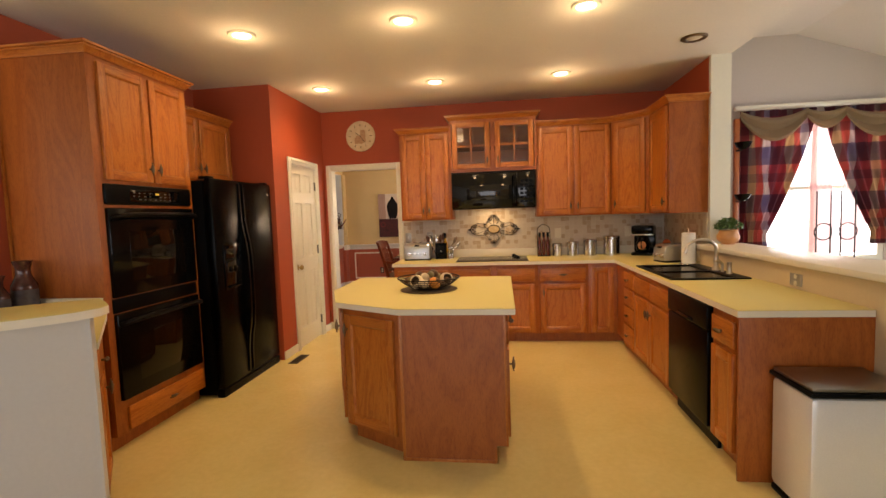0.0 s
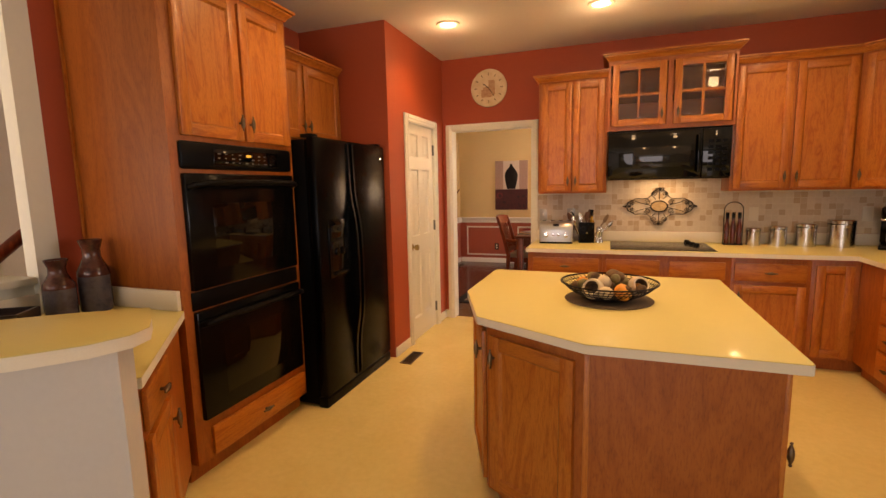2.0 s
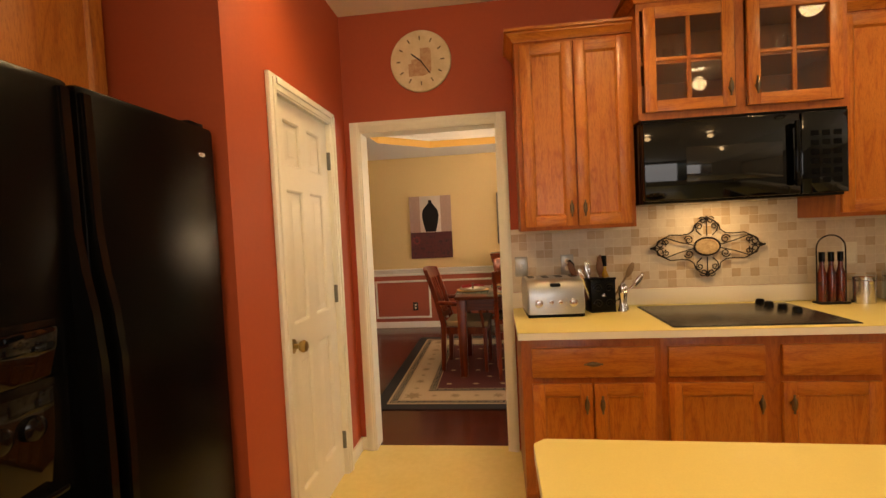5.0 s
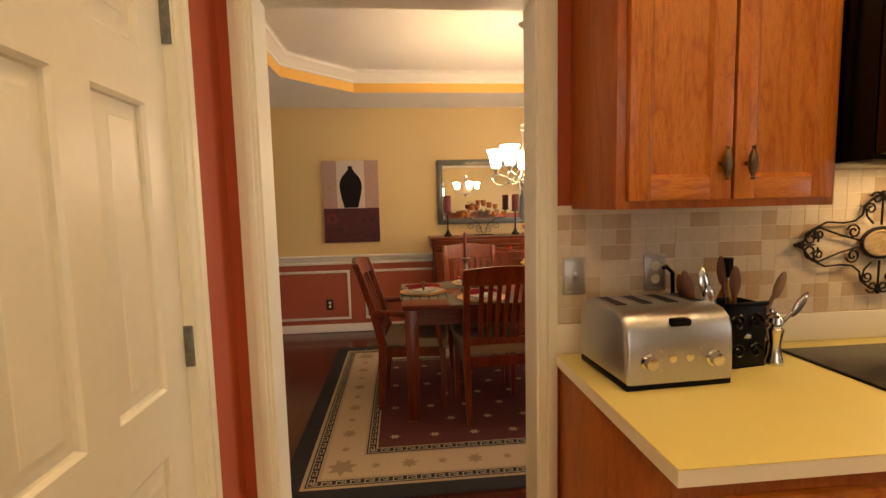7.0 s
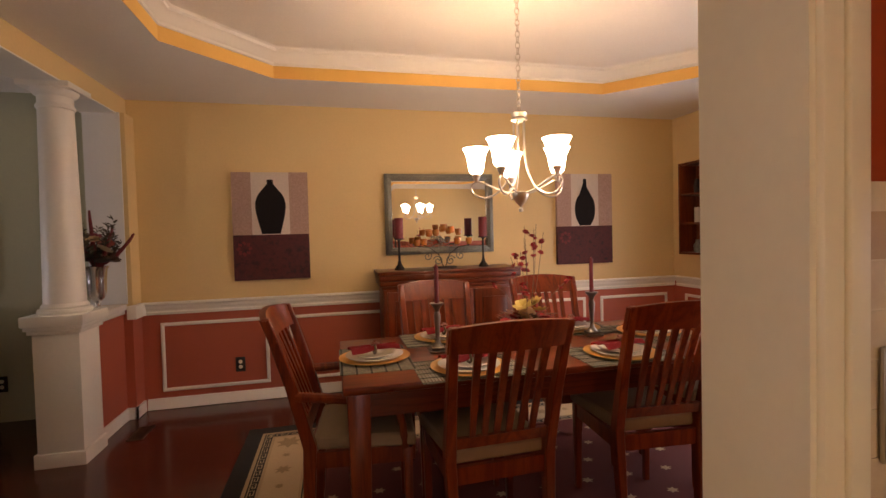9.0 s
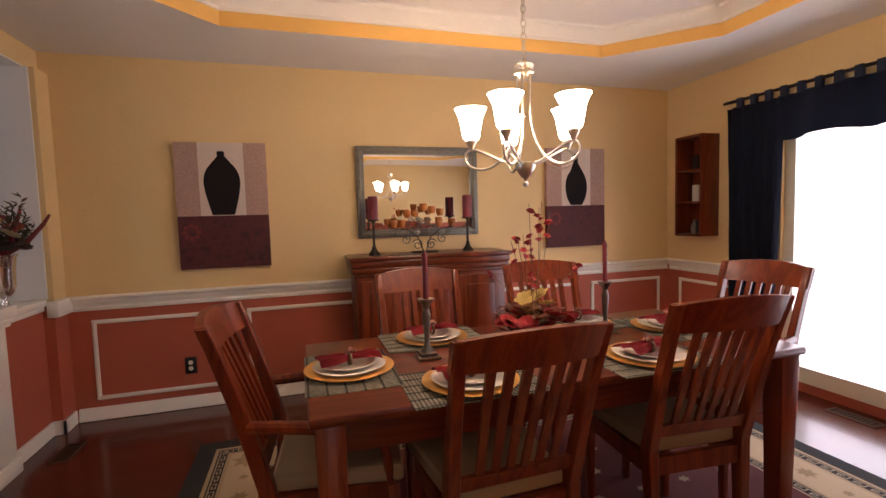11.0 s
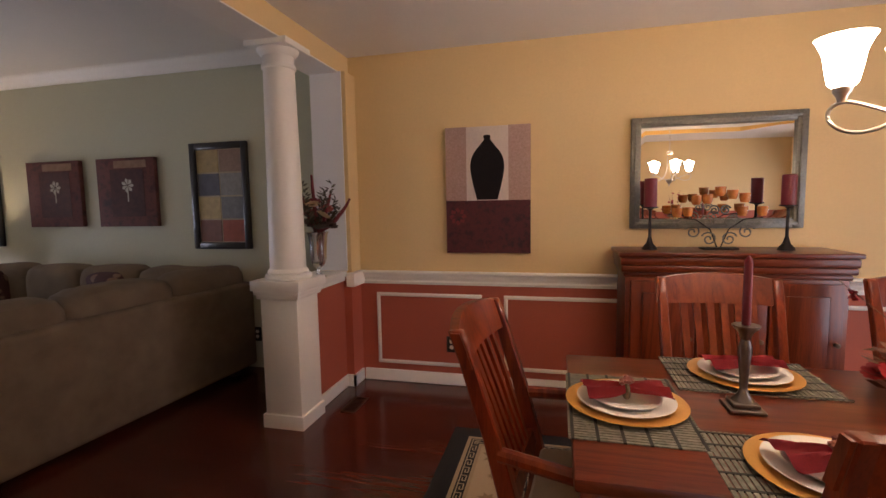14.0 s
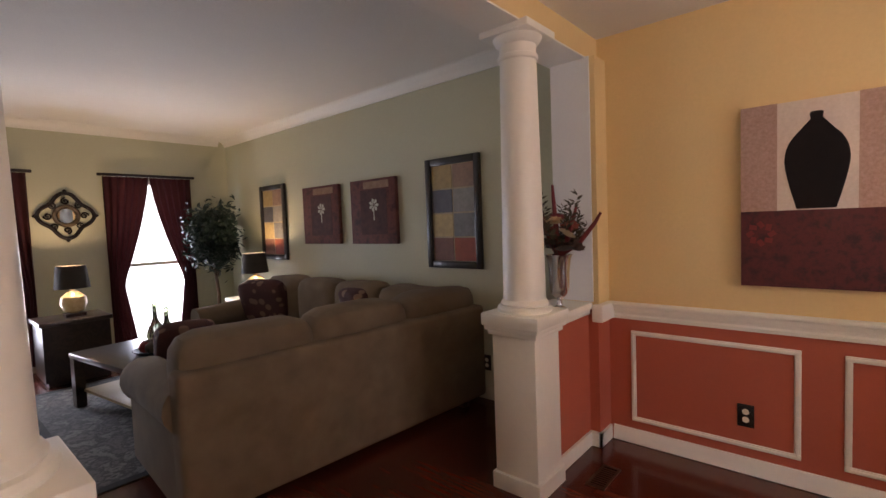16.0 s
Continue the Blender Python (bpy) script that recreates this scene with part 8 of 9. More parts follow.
# chandelier
cx, cy = CHANDELIER
CD_SCALE, CD_LIFT = 0.84, 0.195
CD = pose(cx, cy, CD_LIFT) @ Matrix.Scale(CD_SCALE, 4)
CEIL = (TRAY - 0.0005 - CD_LIFT) / CD_SCALE
cd = thing("chandelier", "brushed nickel five-arm chandelier with glowing bell shades", "chandelier", CD)
part("finial", lathe([(0, 1.475), (0.012, 1.48), (0.014, 1.495), (0.006, 1.505), (0.01, 1.515), (0.03, 1.535), (0.045, 1.56), (0.05, 1.575), (0.05, 1.595), (0.03, 1.6), (0.0, 1.602)], 24), M["nickel"], cd)
part("crown_cap", lathe([(0, 2.02), (0.03, 2.02), (0.05, 2.03), (0.05, 2.04), (0.042, 2.045), (0.046, 2.06), (0.05, 2.07), (0.035, 2.08), (0.012, 2.09), (0.01, 2.11), (0, 2.11)], 24), M["nickel"], cd)
z = 2.12
k = 0
while z < CEIL - 0.05:
    link = [(0.013 * math.cos(a), 0, z + 0.018 + 0.022 * math.sin(a)) for a in [2 * math.pi * j / 12 for j in range(12)]]
    part("chain_link", tube(link, 0.0028, 5, closed=True), M["nickel"], cd, "", pose(0, 0, 0, 0, 0, 90 * (k % 2)))
    z += 0.034
    k += 1
part("canopy", lathe([(0, CEIL - 0.045), (0.02, CEIL - 0.045), (0.045, CEIL - 0.03), (0.062, CEIL - 0.008), (0.062, CEIL), (0, CEIL)], 28), M["nickel"], cd)
for j in range(5):
    a = radians(9 + 72 * j)
    m = pose(0, 0, 0, 0, 0, math.degrees(a))
    pts = [(0.035, 0, 2.03), (0.034, 0, 1.9), (0.04, 0, 1.8), (0.065, 0, 1.71), (0.11, 0, 1.64), (0.18, 0, 1.59), (0.26, 0, 1.57), (0.33, 0, 1.585), (0.368, 0, 1.62), (0.365, 0, 1.655), (0.33, 0, 1.672), (0.28, 0, 1.665), (0.2, 0, 1.635), (0.12, 0, 1.605), (0.05, 0, 1.59)]
    pts = [(x if x < 0.05 else 0.05 + (x - 0.05) * 0.79, y, z) for x, y, z in pts]
    fine = []
    for i in range(len(pts) - 1):
        p0, p1, p2, p3 = (Vector(pts[max(0, i - 1)]), Vector(pts[i]), Vector(pts[i + 1]), Vector(pts[min(len(pts) - 1, i + 2)]))
        for q in range(3):
            t = q / 3
            fine.append(0.5 * ((2 * p1) + (p2 - p0) * t + (2 * p0 - 5 * p1 + 4 * p2 - p3) * t * t + (3 * p1 - p0 - 3 * p2 + p3) * t ** 3))
    fine.append(Vector(pts[-1]))
    armp = part("arm", tube(fine, 0.0062, 8), M["nickel"], cd, "", m)
    part("socket", lathe([(0, 1.668), (0.012, 1.67), (0.016, 1.69), (0.026, 1.705), (0.028, 1.72), (0, 1.722)], 18), M["nickel"], armp, "", pose(0.27, 0, 0))
    sh = part("shade", lathe([(0.03, 1.722), (0.042, 1.735), (0.05, 1.78), (0.058, 1.83), (0.075, 1.868), (0.082, 1.878), (0.079, 1.878), (0.055, 1.828), (0.046, 1.78), (0.026, 1.726)], 28), M["bulb"], armp, "glowing frosted glass bell shade", pose(0.27, 0, 0))
    p = CD @ m @ Vector((0.27, 0, 1.87))
    point_lamp("chandelier_bulb", p, 3.6, (1.0, 0.78, 0.5), 0.035)


# ---- living room things ----
def cushion(name, parent, x0, x1, y0, y1, z0, z1, mat, m=None, puff=0.035, label=""):
    bm = bmesh.new()
    box(bm, x0, x1, y0, y1, z0, z1)
    bmesh.ops.subdivide_edges(bm, edges=list(bm.edges), cuts=5, use_grid_fill=True)
    c = Vector(((x0 + x1) / 2, (y0 + y1) / 2, (z0 + z1) / 2))
    h = Vector(((x1 - x0) / 2, (y1 - y0) / 2, (z1 - z0) / 2))
    for v in bm.verts:
        d = Vector(((v.co.x - c.x) / h.x, (v.co.y - c.y) / h.y, (v.co.z - c.z) / h.z))
        ln = max(1e-6, d.length)
        k = 1.0 / (abs(d.x) ** 5 + abs(d.y) ** 5 + abs(d.z) ** 5) ** 0.2
        e = d * k
        v.co = c + Vector((e.x * (h.x + puff * 0.3), e.y * (h.y + puff * 0.3), e.z * h.z)) * 1.0
        v.co += Vector((0, 0, 1)) * 0.012 * noise.noise(v.co * 5)
    return part(name, bm, mat, parent, label, m)


sofa = thing("sectional_sofa", "large olive grey chenille sectional sofa with loose cushions", "sofa", Matrix())
SM = M["sofa"]
# long back towards the dining room: local x runs along the back, local y points to the seat
ma = pose(-4.126, 7.295, 0, 0, 0, 86.1)


def apart(name, bm, label="", mat=SM):
    return part(name, bm, mat, sofa, label, ma)


def rounded(x0, x1, y0, y1, z0, z1, r=0.05, seg=4):
    bm = boxes((x0, x1, y0, y1, z0, z1))
    bmesh.ops.bevel(bm, geom=list(bm.edges), offset=r, segments=seg, affect="EDGES", profile=0.55)
    return bm


apart("base", rounded(0.02, 2.1, 0.05, 0.95, 0.06, 0.32, 0.03))
apart("back_panel", rounded(0.0, 2.12, 0.0, 0.16, 0.04, 0.74, 0.035))
for k in range(3):
    cushion("back_cushion", sofa, 0.04 + k * 0.69, 0.73 + k * 0.69, 0.06, 0.34, 0.42, 0.89, SM, ma)
    cushion("seat_cushion", sofa, 0.2 + k * 0.64, 0.84 + k * 0.64, 0.25, 0.98, 0.3, 0.48, SM, ma)
bm = tube([(0.09, 0.12, 0.545), (0.09, 0.5, 0.54), (0.09, 0.9, 0.525), (0.09, 1.0, 0.5)], 0.13, 18)
apart("rolled_arm", bm)
apart("arm_panel", rounded(0.0, 0.19, 0.1, 0.97, 0.05, 0.55, 0.03))
# section along the wall
mb = pose(-4.0, 9.33, 0, 0, 0, 180)


def bpart(name, bm, mat=SM):
    return part(name, bm, mat, sofa, "", mb)


bpart("base", rounded(0.3, 2.55, 0.06, 0.95, 0.06, 0.32, 0.03))
bpart("back_panel", rounded(0.12, 2.55, 0.0, 0.16, 0.04, 0.74, 0.035))
for k in range(4):
    cushion("back_cushion", sofa, 0.16 + k * 0.58, 0.73 + k * 0.58, 0.1, 0.36, 0.42, 0.9, SM, mb)
    cushion("seat_cushion", sofa, 0.16 + k * 0.58, 0.73 + k * 0.58, 0.25, 0.98, 0.3, 0.48, SM, mb)
bpart("rolled_arm", tube([(2.62, 0.03, 0.56), (2.62, 0.5, 0.55), (2.62, 1.0, 0.52)], 0.12, 18))
bpart("arm_panel", rounded(2.54, 2.71, 0.04, 0.97, 0.05, 0.55, 0.03))
for i, (x, y) in enumerate(((-4.2, 7.36), (-4.05, 9.2), (-5.05, 7.42), (-6.62, 9.28), (-6.62, 8.42))):
    part("foot", boxes((x - 0.03, x + 0.03, y - 0.03, y + 0.03, 0, 0.06), bevel=0.004), M["espresso"], sofa)


def dotted(name, ground, dots):
    m, nodes, links, bsdf = material(name)
    vec = coords(nodes, links, shift=False)
    v = nodes.new("ShaderNodeTexVoronoi")
    v.inputs["Scale"].default_value = 11
    links.new(vec, v.inputs["Vector"])
    links.new(ramp(nodes, links, v.outputs["Distance"], [(0.33, dots), (0.42, ground)]), bsdf.inputs["Base Color"])
    bsdf.inputs["Roughness"].default_value = 0.9
    return m


DOT = dotted("brown_dotted_cloth", (0.06, 0.02, 0.018), (0.2, 0.12, 0.08))
for x, y, z, rz, s in ((-6.25, 8.85, 0.67, 25, 0.48), (-5.0, 9.0, 0.7, -15, 0.36), (-5.25, 7.75, 0.62, 80, 0.36)):
    ob = thing("throw_pillow", "brown throw pillow with pale round dots on the sofa", "pillow", pose(x, y, z, 18, 0, rz), "sofa pillows")
    cushion("cover", ob, -s / 2, s / 2, -0.07, 0.07, -s / 2.2, s / 2.2, DOT)

# wall art
def framed(cx, z0, z1, w):
    ob = thing("framed_print", "tall framed print of coloured squares in a dark frame", "picture", pose(cx, LY - 0.002, z0), "living room pictures")
    h, t = z1 - z0, 0.055
    for nm, s in (("frame_side", (-w / 2, -w / 2 + t, -0.035, 0, 0, h)), ("frame_side", (w / 2 - t, w / 2, -0.035, 0, 0, h)), ("frame_rail", (-w / 2 + t, w / 2 - t, -0.035, 0, h - t, h)), ("frame_rail", (-w / 2 + t, w / 2 - t, -0.035, 0, 0, t))):
        part(nm, boxes(s, bevel=0.008), M["frame_dark"], ob)
    part("print", boxes((-w / 2 + t, w / 2 - t, -0.014, -0.004, t, h - t)), vein("print_ground", [(0.3, 0.24, 0.15), (0.4, 0.33, 0.22)], 12), ob)
    cols = [(0.42, 0.3, 0.12), (0.3, 0.19, 0.13), (0.1, 0.1, 0.12), (0.28, 0.27, 0.24), (0.5, 0.38, 0.17), (0.2, 0.2, 0.2), (0.22, 0.1, 0.07), (0.35, 0.08, 0.04)]
    iw, ih = (w - 2 * t) / 2, (h - 2 * t) / 4
    for k in range(8):
        x0, zz = -w / 2 + t + (k % 2) * iw, h - t - (k // 2 + 1) * ih
        c = cols[k]
        part("square", boxes((x0 + 0.006, x0 + iw - 0.006, -0.017, -0.0135, zz + 0.006, zz + ih - 0.006)), vein("print_square", [tuple(q * 0.7 for q in c), c], 18, 0.6, 0.2), ob)


framed(-4.25, 1.01, 1.89, 0.55)
framed(-6.985, 1.02, 1.89, 0.55)
for cx in (-5.19, -6.007):
    ob = thing("flower_canvas", "dark red canvas with a pale flower in a vase", "painting", pose(cx, LY - 0.002, 1.205) @ Matrix.Diagonal((1.15, 1, 1.08, 1)), "living room pictures")
    part("canvas", boxes((-0.27, 0.27, -0.04, 0, 0, 0.55), bevel=0.003), vein("dark_red_canvas", [(0.06, 0.016, 0.014), (0.14, 0.04, 0.03), (0.05, 0.02, 0.016)], 9, 0.8, 0.3), ob)
    part("painted_block", boxes((-0.14, 0.17, -0.0415, -0.039, 0.08, 0.46)), vein("brown_block", [(0.05, 0.015, 0.012), (0.09, 0.03, 0.022)], 20, 0.8), ob)
    part("painted_strip", boxes((-0.1, 0.2, -0.0415, -0.039, 0.47, 0.53)), vein("tan_strip", [(0.22, 0.12, 0.07), (0.3, 0.18, 0.11)], 20, 0.8), ob)
    bm = bmesh.new()
    for k in range(7):
        a = k * 0.9
        bm.faces.new([bm.verts.new((0.02 + r * math.cos(a + t), -0.043, 0.33 + r * math.sin(a + t))) for r, t in ((0.005, 0), (0.045, -0.35), (0.06, 0.0), (0.045, 0.35))])
    box(bm, 0.014, 0.024, -0.043, -0.0415, 0.2, 0.31)
    part("painted_flower", bm, vein("pale_flower", [(0.42, 0.36, 0.26), (0.55, 0.5, 0.38)], 30), ob)

# windows and curtains
def living_window(yc, name):
    ob = thing(name, "tall white framed window, bright with daylight", "window", pose(LX - 0.06, yc, 0.1), kind="structure")
    part("window_frame", boxes((-0.03, 0.04, -0.4, -0.35, 0, 1.9), (-0.03, 0.04, 0.35, 0.4, 0, 1.9), (-0.03, 0.04, -0.35, 0.35, 1.85, 1.9), (-0.03, 0.04, -0.35, 0.35, 0, 0.05), (-0.02, 0.03, -0.35, 0.35, 0.9, 0.94)), M["trim"], ob)
    for s in (-1, 1):
        m = pose(LX + 0.07, yc + s * 0.455, 2.03, 0, 0, 90)
        drape("curtain", "dark wine curtain tied back beside the window", m, 0.45, 0.24, 1.95, M["wine_cloth"], 6, 0.03, (0.62, 0.14, 0), side=s, group="wine curtains")
    solid("curtain_rod", tube([(LX + 0.07, yc - 0.5, 2.05), (LX + 0.07, yc + 0.5, 2.05)], 0.016, 10), M["iron"], "dark curtain rod over the tall window", "curtain rod")


living_window(8.47, "window_living_1")
living_window(6.93, "window_living_2")

# tables and lamps
def table_lamp(x, y, z, label, s=1.0):
    ob = thing("table_lamp", label, "lamp", pose(x, y, z), "table lamps")
    part("foot", boxes((-0.08 * s, 0.08 * s, -0.08 * s, 0.08 * s, 0, 0.03)), M["espresso"], ob)
    part("base", lathe([(0.03 * s, 0.03), (0.085 * s, 0.055), (0.112 * s, 0.125), (0.1 * s, 0.19), (0.05 * s, 0.235), (0.02 * s, 0.245), (0.012, 0.3)], 28), vein("amber_glass_base", [(0.5, 0.36, 0.16), (0.7, 0.56, 0.32)], 14, 0.12, 0.1), ob, "amber glass lamp base")
    part("shade", lathe([(0.145 * s, 0.275), (0.12 * s, 0.495), (0.117 * s, 0.495), (0.142 * s, 0.275)], 32), M["shade_dark"], ob, "dark tapered lamp shade")
    part("bulb", ball(bmesh.new(), (0, 0, 0.36), 0.03, 1.2, 2), M["can_glow"], ob)
    point_lamp("table_lamp_bulb", (x, y, z + 0.42), 30, (1.0, 0.74, 0.42), 0.04)


ob = thing("end_table", "dark square end table beside the window", "end table", pose(-7.64, 7.57, 0))
part("top", boxes((-0.26, 0.26, -0.28, 0.28, 0.56, 0.6), bevel=0.004), M["espresso"], ob)
part("body", boxes((-0.24, 0.24, -0.26, 0.26, 0.04, 0.56)), M["espresso"], ob)
part("foot", boxes((-0.22, 0.22, -0.24, 0.24, 0, 0.04)), M["espresso"], ob)
table_lamp(-7.64, 7.6, 0.6, "amber glass table lamp with dark shade, lit, on the end table", 1.0)
ob = thing("corner_table", "pale corner table beside the sofa", "end table", pose(-7.0, 9.1, 0))
part("top", boxes((-0.22, 0.22, -0.22, 0.22, 0.58, 0.62), bevel=0.004), M["trim"], ob)
for sx in (-1, 1):
    for sy in (-1, 1):
        part("leg", boxes((sx * 0.19 - 0.02, sx * 0.19 + 0.02, sy * 0.19 - 0.02, sy * 0.19 + 0.02, 0, 0.58)), M["trim"], ob)
table_lamp(-6.95, 9.12, 0.62, "amber glass table lamp with dark shade, lit, in the corner", 1.0)
ct = thing("coffee_table", "dark wooden coffee table with a lower shelf", "coffee table", pose(-6.09, 7.77, 0.006, 0, 0, 8))
part("tabletop", boxes((-0.58, 0.58, -0.34, 0.34, 0.4, 0.44), bevel=0.005), M["espresso"], ct)
part("shelf", boxes((-0.5, 0.5, -0.28, 0.28, 0.12, 0.14)), plain("pale_shelf", (0.4, 0.3, 0.16), 0.4), ct, "pale lower shelf")
for sx in (-1, 1):
    for sy in (-1, 1):
        part("leg", boxes((sx * 0.54 - 0.035, sx * 0.54 + 0.035, sy * 0.3 - 0.035, sy * 0.3 + 0.035, 0, 0.4)), M["espresso"], ct)
lr = thing("living_rug", "grey and charcoal patterned rug under the coffee table", "rug", Matrix())
part("surface", boxes((-7.2, -4.95, 7.12, 8.4, 0, 0.006)), vein("grey_patchwork", [(0.025, 0.026, 0.028), (0.17, 0.165, 0.155), (0.03, 0.03, 0.032), (0.12, 0.115, 0.11), (0.03, 0.03, 0.03)], 9, 0.95, 0.3), lr)
part("border", ring_frame(-7.25, -4.9, 7.07, 8.45, 0.06, 0, 0.007), BLACKP, lr)
BG = glass("pale_green_glass", (0.75, 0.85, 0.6), 0.02)
for x, y, h in ((-6.4, 7.92, 0.36), (-6.22, 7.95, 0.3)):
    solid("glass_bottle", lathe([(0, 0), (0.06, 0), (0.075, 0.05), (0.06, 0.12), (0.02, 0.2), (0.016, h), (0.02, h + 0.01), (0.012, h), (0, 0.02)], 20), BG, "pale green long-necked glass bottle on the coffee table", "bottle", pose(x, y, 0.446), "glass bottles")
tray = thing("ball_tray", "tray of dark woven and red balls on the coffee table", "tray", pose(-6.0, 7.8, 0.446))
part("dish", lathe([(0, 0), (0.13, 0), (0.17, 0.03), (0.165, 0.033), (0.12, 0.01), (0, 0.008)], 24), M["iron"], tray)
for k in range(8):
    a = k * 0.785
    part("ball", ball(bmesh.new(), (0.085 * math.cos(a), 0.085 * math.sin(a), 0.055), 0.045, 1, 2), vein("woven_ball", [(0.03, 0.02, 0.012), (0.12, 0.08, 0.05)] if k % 3 else [(0.16, 0.01, 0.01), (0.25, 0.03, 0.02)], 30, 0.7, 0.5), tray)
# medallion mirror
md = thing("medallion_mirror", "ornate dark pierced medallion with a small mirror", "wall mirror", pose(LX + 0.004, 7.69, 1.6, 90, 0, 90))
part("glass", lathe([(0, 0.012), (0.075, 0.012), (0.08, 0.005), (0, 0.005)], 24), M["mirror"], md)
part("ring", tube([(0.1 * math.cos(a), 0.1 * math.sin(a), 0.015) for a in [2 * math.pi * k / 28 for k in range(28)]], 0.022, 8, closed=True), M["bronze"], md)
part("outer_ring", tube([((0.21 + 0.03 * math.cos(4 * a)) * math.cos(a), (0.21 + 0.03 * math.cos(4 * a)) * math.sin(a), 0.012) for a in [2 * math.pi * k / 48 for k in range(48)]], 0.02, 8, closed=True), M["iron"], md)
for k in range(8):
    a = math.pi / 4 * k
    part("scroll", tube([(0.155 * math.cos(a) + 0.038 * (1 - j / 18) * math.cos(j * 0.6 + a), 0.155 * math.sin(a) + 0.038 * (1 - j / 18) * math.sin(j * 0.6 + a), 0.012) for j in range(16)], 0.009, 6), M["iron"], md)
for k in range(4):
    a = math.pi / 2 * k
    part("point", ball(bmesh.new(), (0.26 * math.cos(a), 0.26 * math.sin(a), 0.012), 0.022, 1, 1), M["iron"], md)
# potted tree
tr = thing("potted_tree", "leafy artificial ficus tree in a dark pot", "potted tree", pose(-7.68, 9.0, 0))
part("pot", lathe([(0, 0), (0.13, 0), (0.17, 0.28), (0.18, 0.3), (0.16, 0.3), (0.14, 0.27), (0, 0.26)], 24), M["espresso"], tr)
part("trunk", tube([(0, 0, 0.26), (0.02, 0.01, 0.6), (-0.02, 0.0, 0.9), (0.01, 0.0, 1.25)], 0.025, 8, taper=0.5), M["bark"], tr)
rng = random.Random(21)
limbs = []
for k in range(11):
    a, z0 = k * 2.4, 0.75 + 0.045 * k
    tip = Vector((0.26 * math.cos(a) * rng.uniform(0.7, 1.1), 0.22 * math.sin(a) * rng.uniform(0.7, 1.1), z0 + rng.uniform(0.2, 0.45)))
    limbs.append(tip)
    part("limb", tube([(0, 0, z0), (tip.x * 0.5, tip.y * 0.5, (z0 + tip.z) / 2 + 0.03), tuple(tip)], 0.009, 6, taper=0.5), M["bark"], tr)
bm = bmesh.new()
for k in range(7200):
    c = rng.choice(limbs).lerp(Vector((0, 0, 1.2)), rng.uniform(0, 0.75)) + Vector((rng.gauss(0, 0.08), rng.gauss(0, 0.07), rng.gauss(0, 0.1)))
    c.x, c.y = max(-0.4, c.x), min(0.3, c.y)
    u = Vector((rng.uniform(-1, 1), rng.uniform(-1, 1), rng.uniform(-1, 0.3))).normalized() * 0.04
    w = u.cross(Vector((rng.uniform(-1, 1), rng.uniform(-1, 1), 0.5))).normalized() * 0.014
    bm.faces.new([bm.verts.new(p) for p in (c - u, c + w, c + u, c - w)])
tagged(part("crown", bm, M["leaf"], tr, "many small dark green leaves"), kind="stuff")

# bright distance outside the windows
for name, s in (("backdrop_breakfast", (2.6, 4.9, 6.3, 6.32, 0.3, 3.0)), ("backdrop_dining", (2.5, 2.52, 6.0, 8.8, -0.1, 2.6)), ("backdrop_living", (LX - 0.6, LX - 0.58, 5.9, 9.4, -0.1, 2.5))):
    structure(name, boxes(s), M["day"], "bright overexposed daylight outside the window", "backdrop")

# ---- tiled splashback, tile by tile ----
def tile_mesh():
    bm = bmesh.new()
    box(bm, -0.0245, 0.0245, 0.0, 0.006, -0.0245, 0.0245)
    for v in bm.verts:
        if v.co.y < 0.003:
            v.co.x *= 0.985
            v.co.z *= 0.985
    return bm


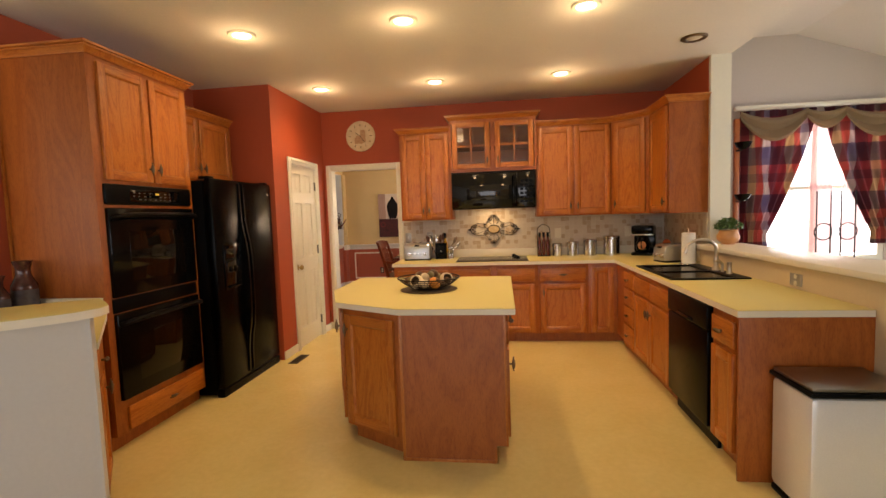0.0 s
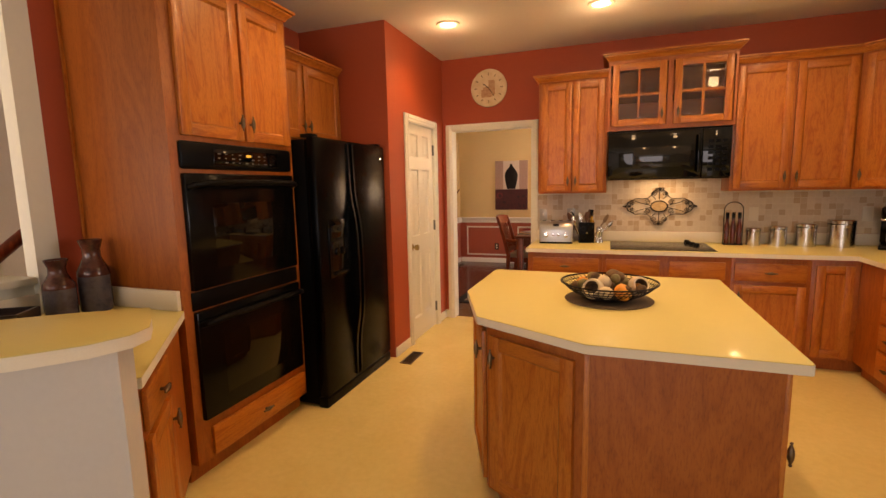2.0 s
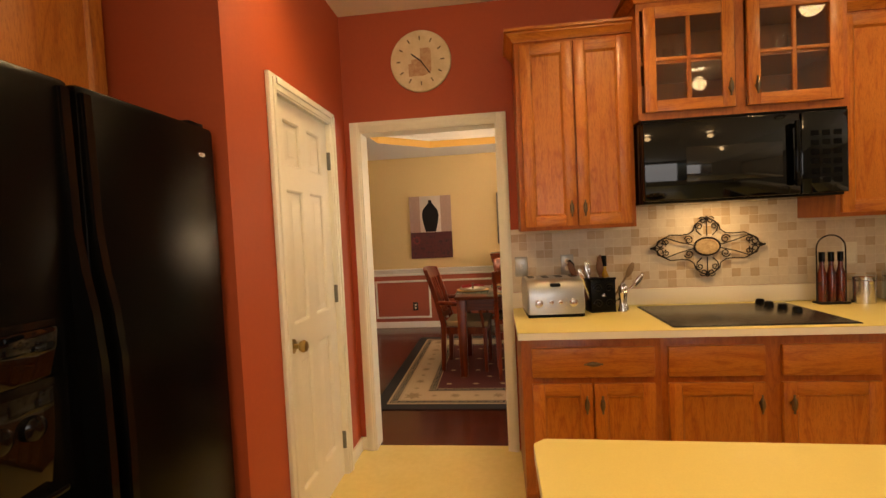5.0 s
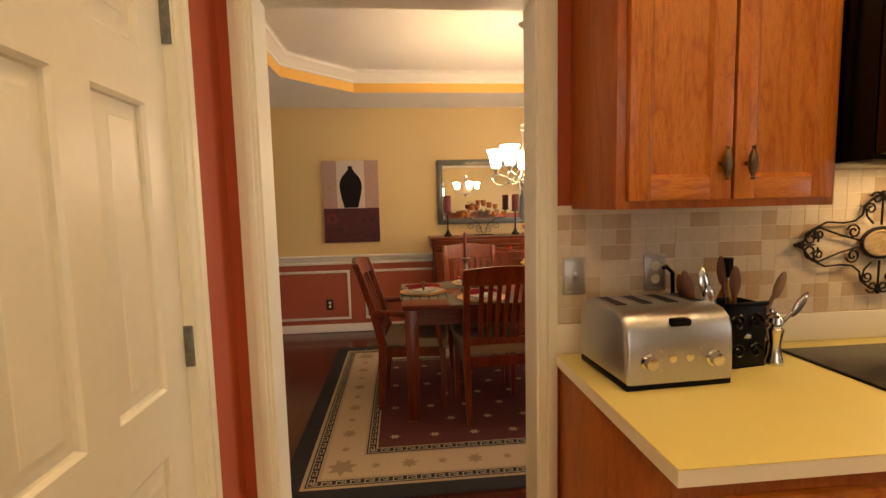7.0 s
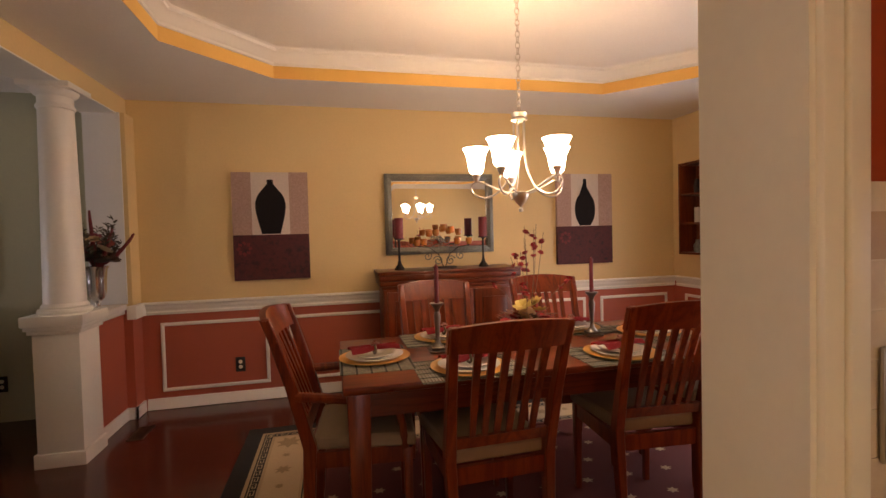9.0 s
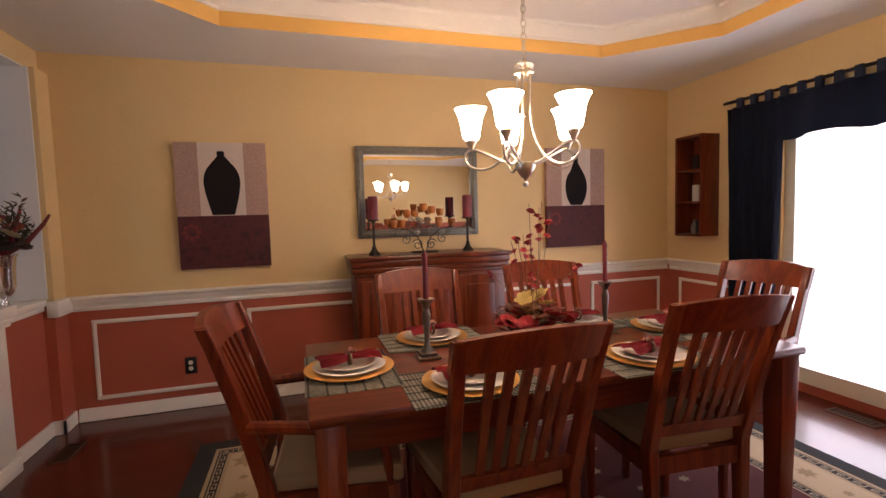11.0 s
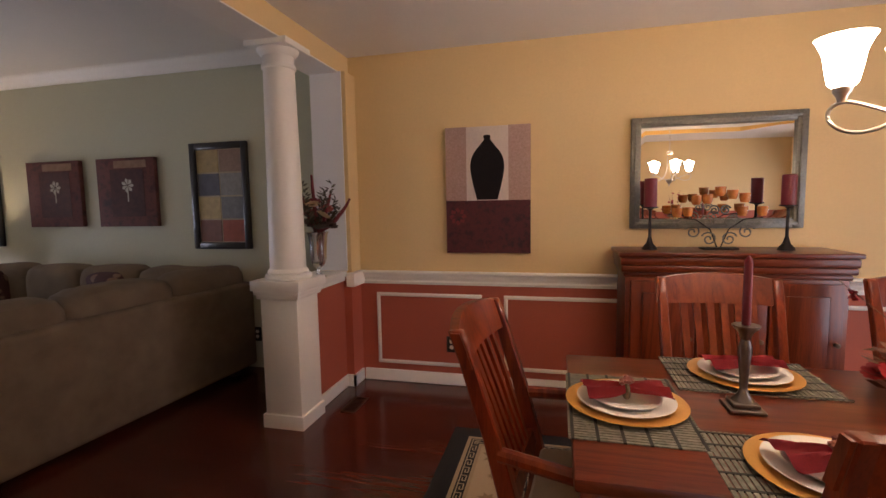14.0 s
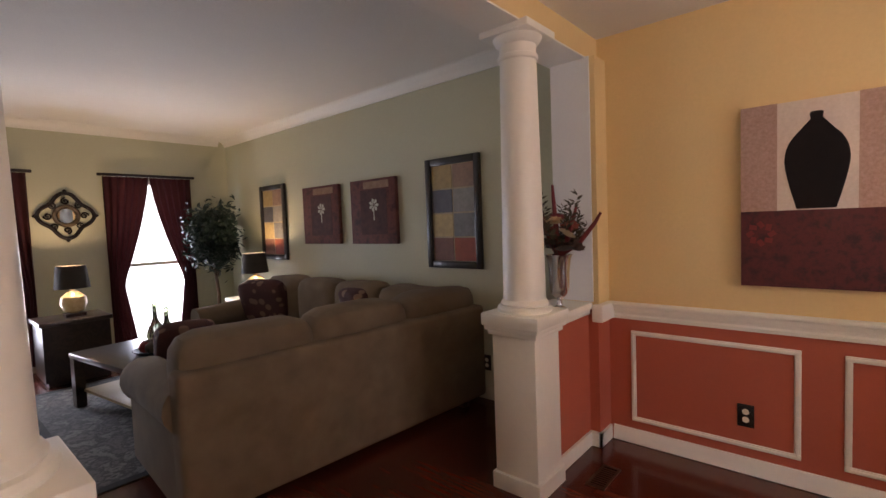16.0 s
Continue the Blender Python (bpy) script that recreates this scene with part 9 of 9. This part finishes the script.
def tile_stone():
    m, nodes, links, bsdf = material("tumbled_stone_tile")
    info = nodes.new("ShaderNodeObjectInfo")
    geo = nodes.new("ShaderNodeNewGeometry")
    add = nodes.new("ShaderNodeMath")
    add.operation = "ADD"
    links.new(info.outputs["Random"], add.inputs[0])
    links.new(geo.outputs["Random Per Island"], add.inputs[1])
    fr = nodes.new("ShaderNodeMath")
    fr.operation = "FRACT"
    links.new(add.outputs[0], fr.inputs[0])
    tone = ramp(nodes, links, fr.outputs[0], [(0.0, (0.66, 0.56, 0.43)), (0.5, (0.7, 0.61, 0.48)), (0.7, (0.66, 0.57, 0.44)), (0.73, (0.52, 0.38, 0.24)), (1.0, (0.58, 0.45, 0.31))])
    vec = coords(nodes, links)
    a = noise_tex(nodes, links, vec, 45, 5, 0.65)
    col = mix(nodes, links, 0.35, tone, ramp(nodes, links, a, [(0.3, (0.7, 0.66, 0.6)), (0.7, (1, 1, 1))]), "MULTIPLY")
    links.new(col, bsdf.inputs["Base Color"])
    bsdf.inputs["Roughness"].default_value = 0.45
    bump(nodes, links, a, bsdf, 0.3, 0.002)
    return m


STONE = tile_stone()
splash = structure("splashback", boxes((-1.0, 2.085, 5.6309, 5.6385, 0.987, 1.368), (-0.345, 0.615, 5.6309, 5.6385, 1.3685, 1.5), (2.081, 2.0885, 4.476, 5.63, 0.987, 1.368)), plain("tile_grout", (0.76, 0.69, 0.56), 0.9, 0, 0.06, 300, 0.3), "grouted splashback of small tumbled stone tiles", "wall")
share = mesh_of("tile", tile_mesh(), STONE, False)
rest = bmesh.new()
P = 0.0503
for r in range(10):
    z = 0.987 + 0.025 + r * P
    for c in range(61):
        x = -0.974 + c * P
        if r > 7 or (r == 7 and -0.32 < x < 0.59):
            if not -0.32 < x < 0.59:
                continue
        elif r == 7:
            continue
        if c < 35:
            t = new("tile", share)
            t.parent = splash
            t.matrix_basis = pose(x, 5.6297, z, rng.uniform(-0.4, 0.4), rng.uniform(-0.8, 0.8), rng.uniform(-0.4, 0.4))
        else:
            box(rest, x - 0.0242, x + 0.0242, 5.6297, 5.634, z - 0.0242, z + 0.0242)
    for c in range(22 if r < 7 else 0):
        y = 5.6 - c * P
        box(rest, 2.0797, 2.084, y - 0.0242, y + 0.0242, z - 0.0242, z + 0.0242)
tagged(part("tiles", rest, STONE, splash, "small tumbled stone tiles"), kind="stuff")
structure("splash_end_trim", boxes((-1.008, -0.999, 5.622, 5.6385, CT, 1.368)), M["trim"], "thin cream end trim", "trim")
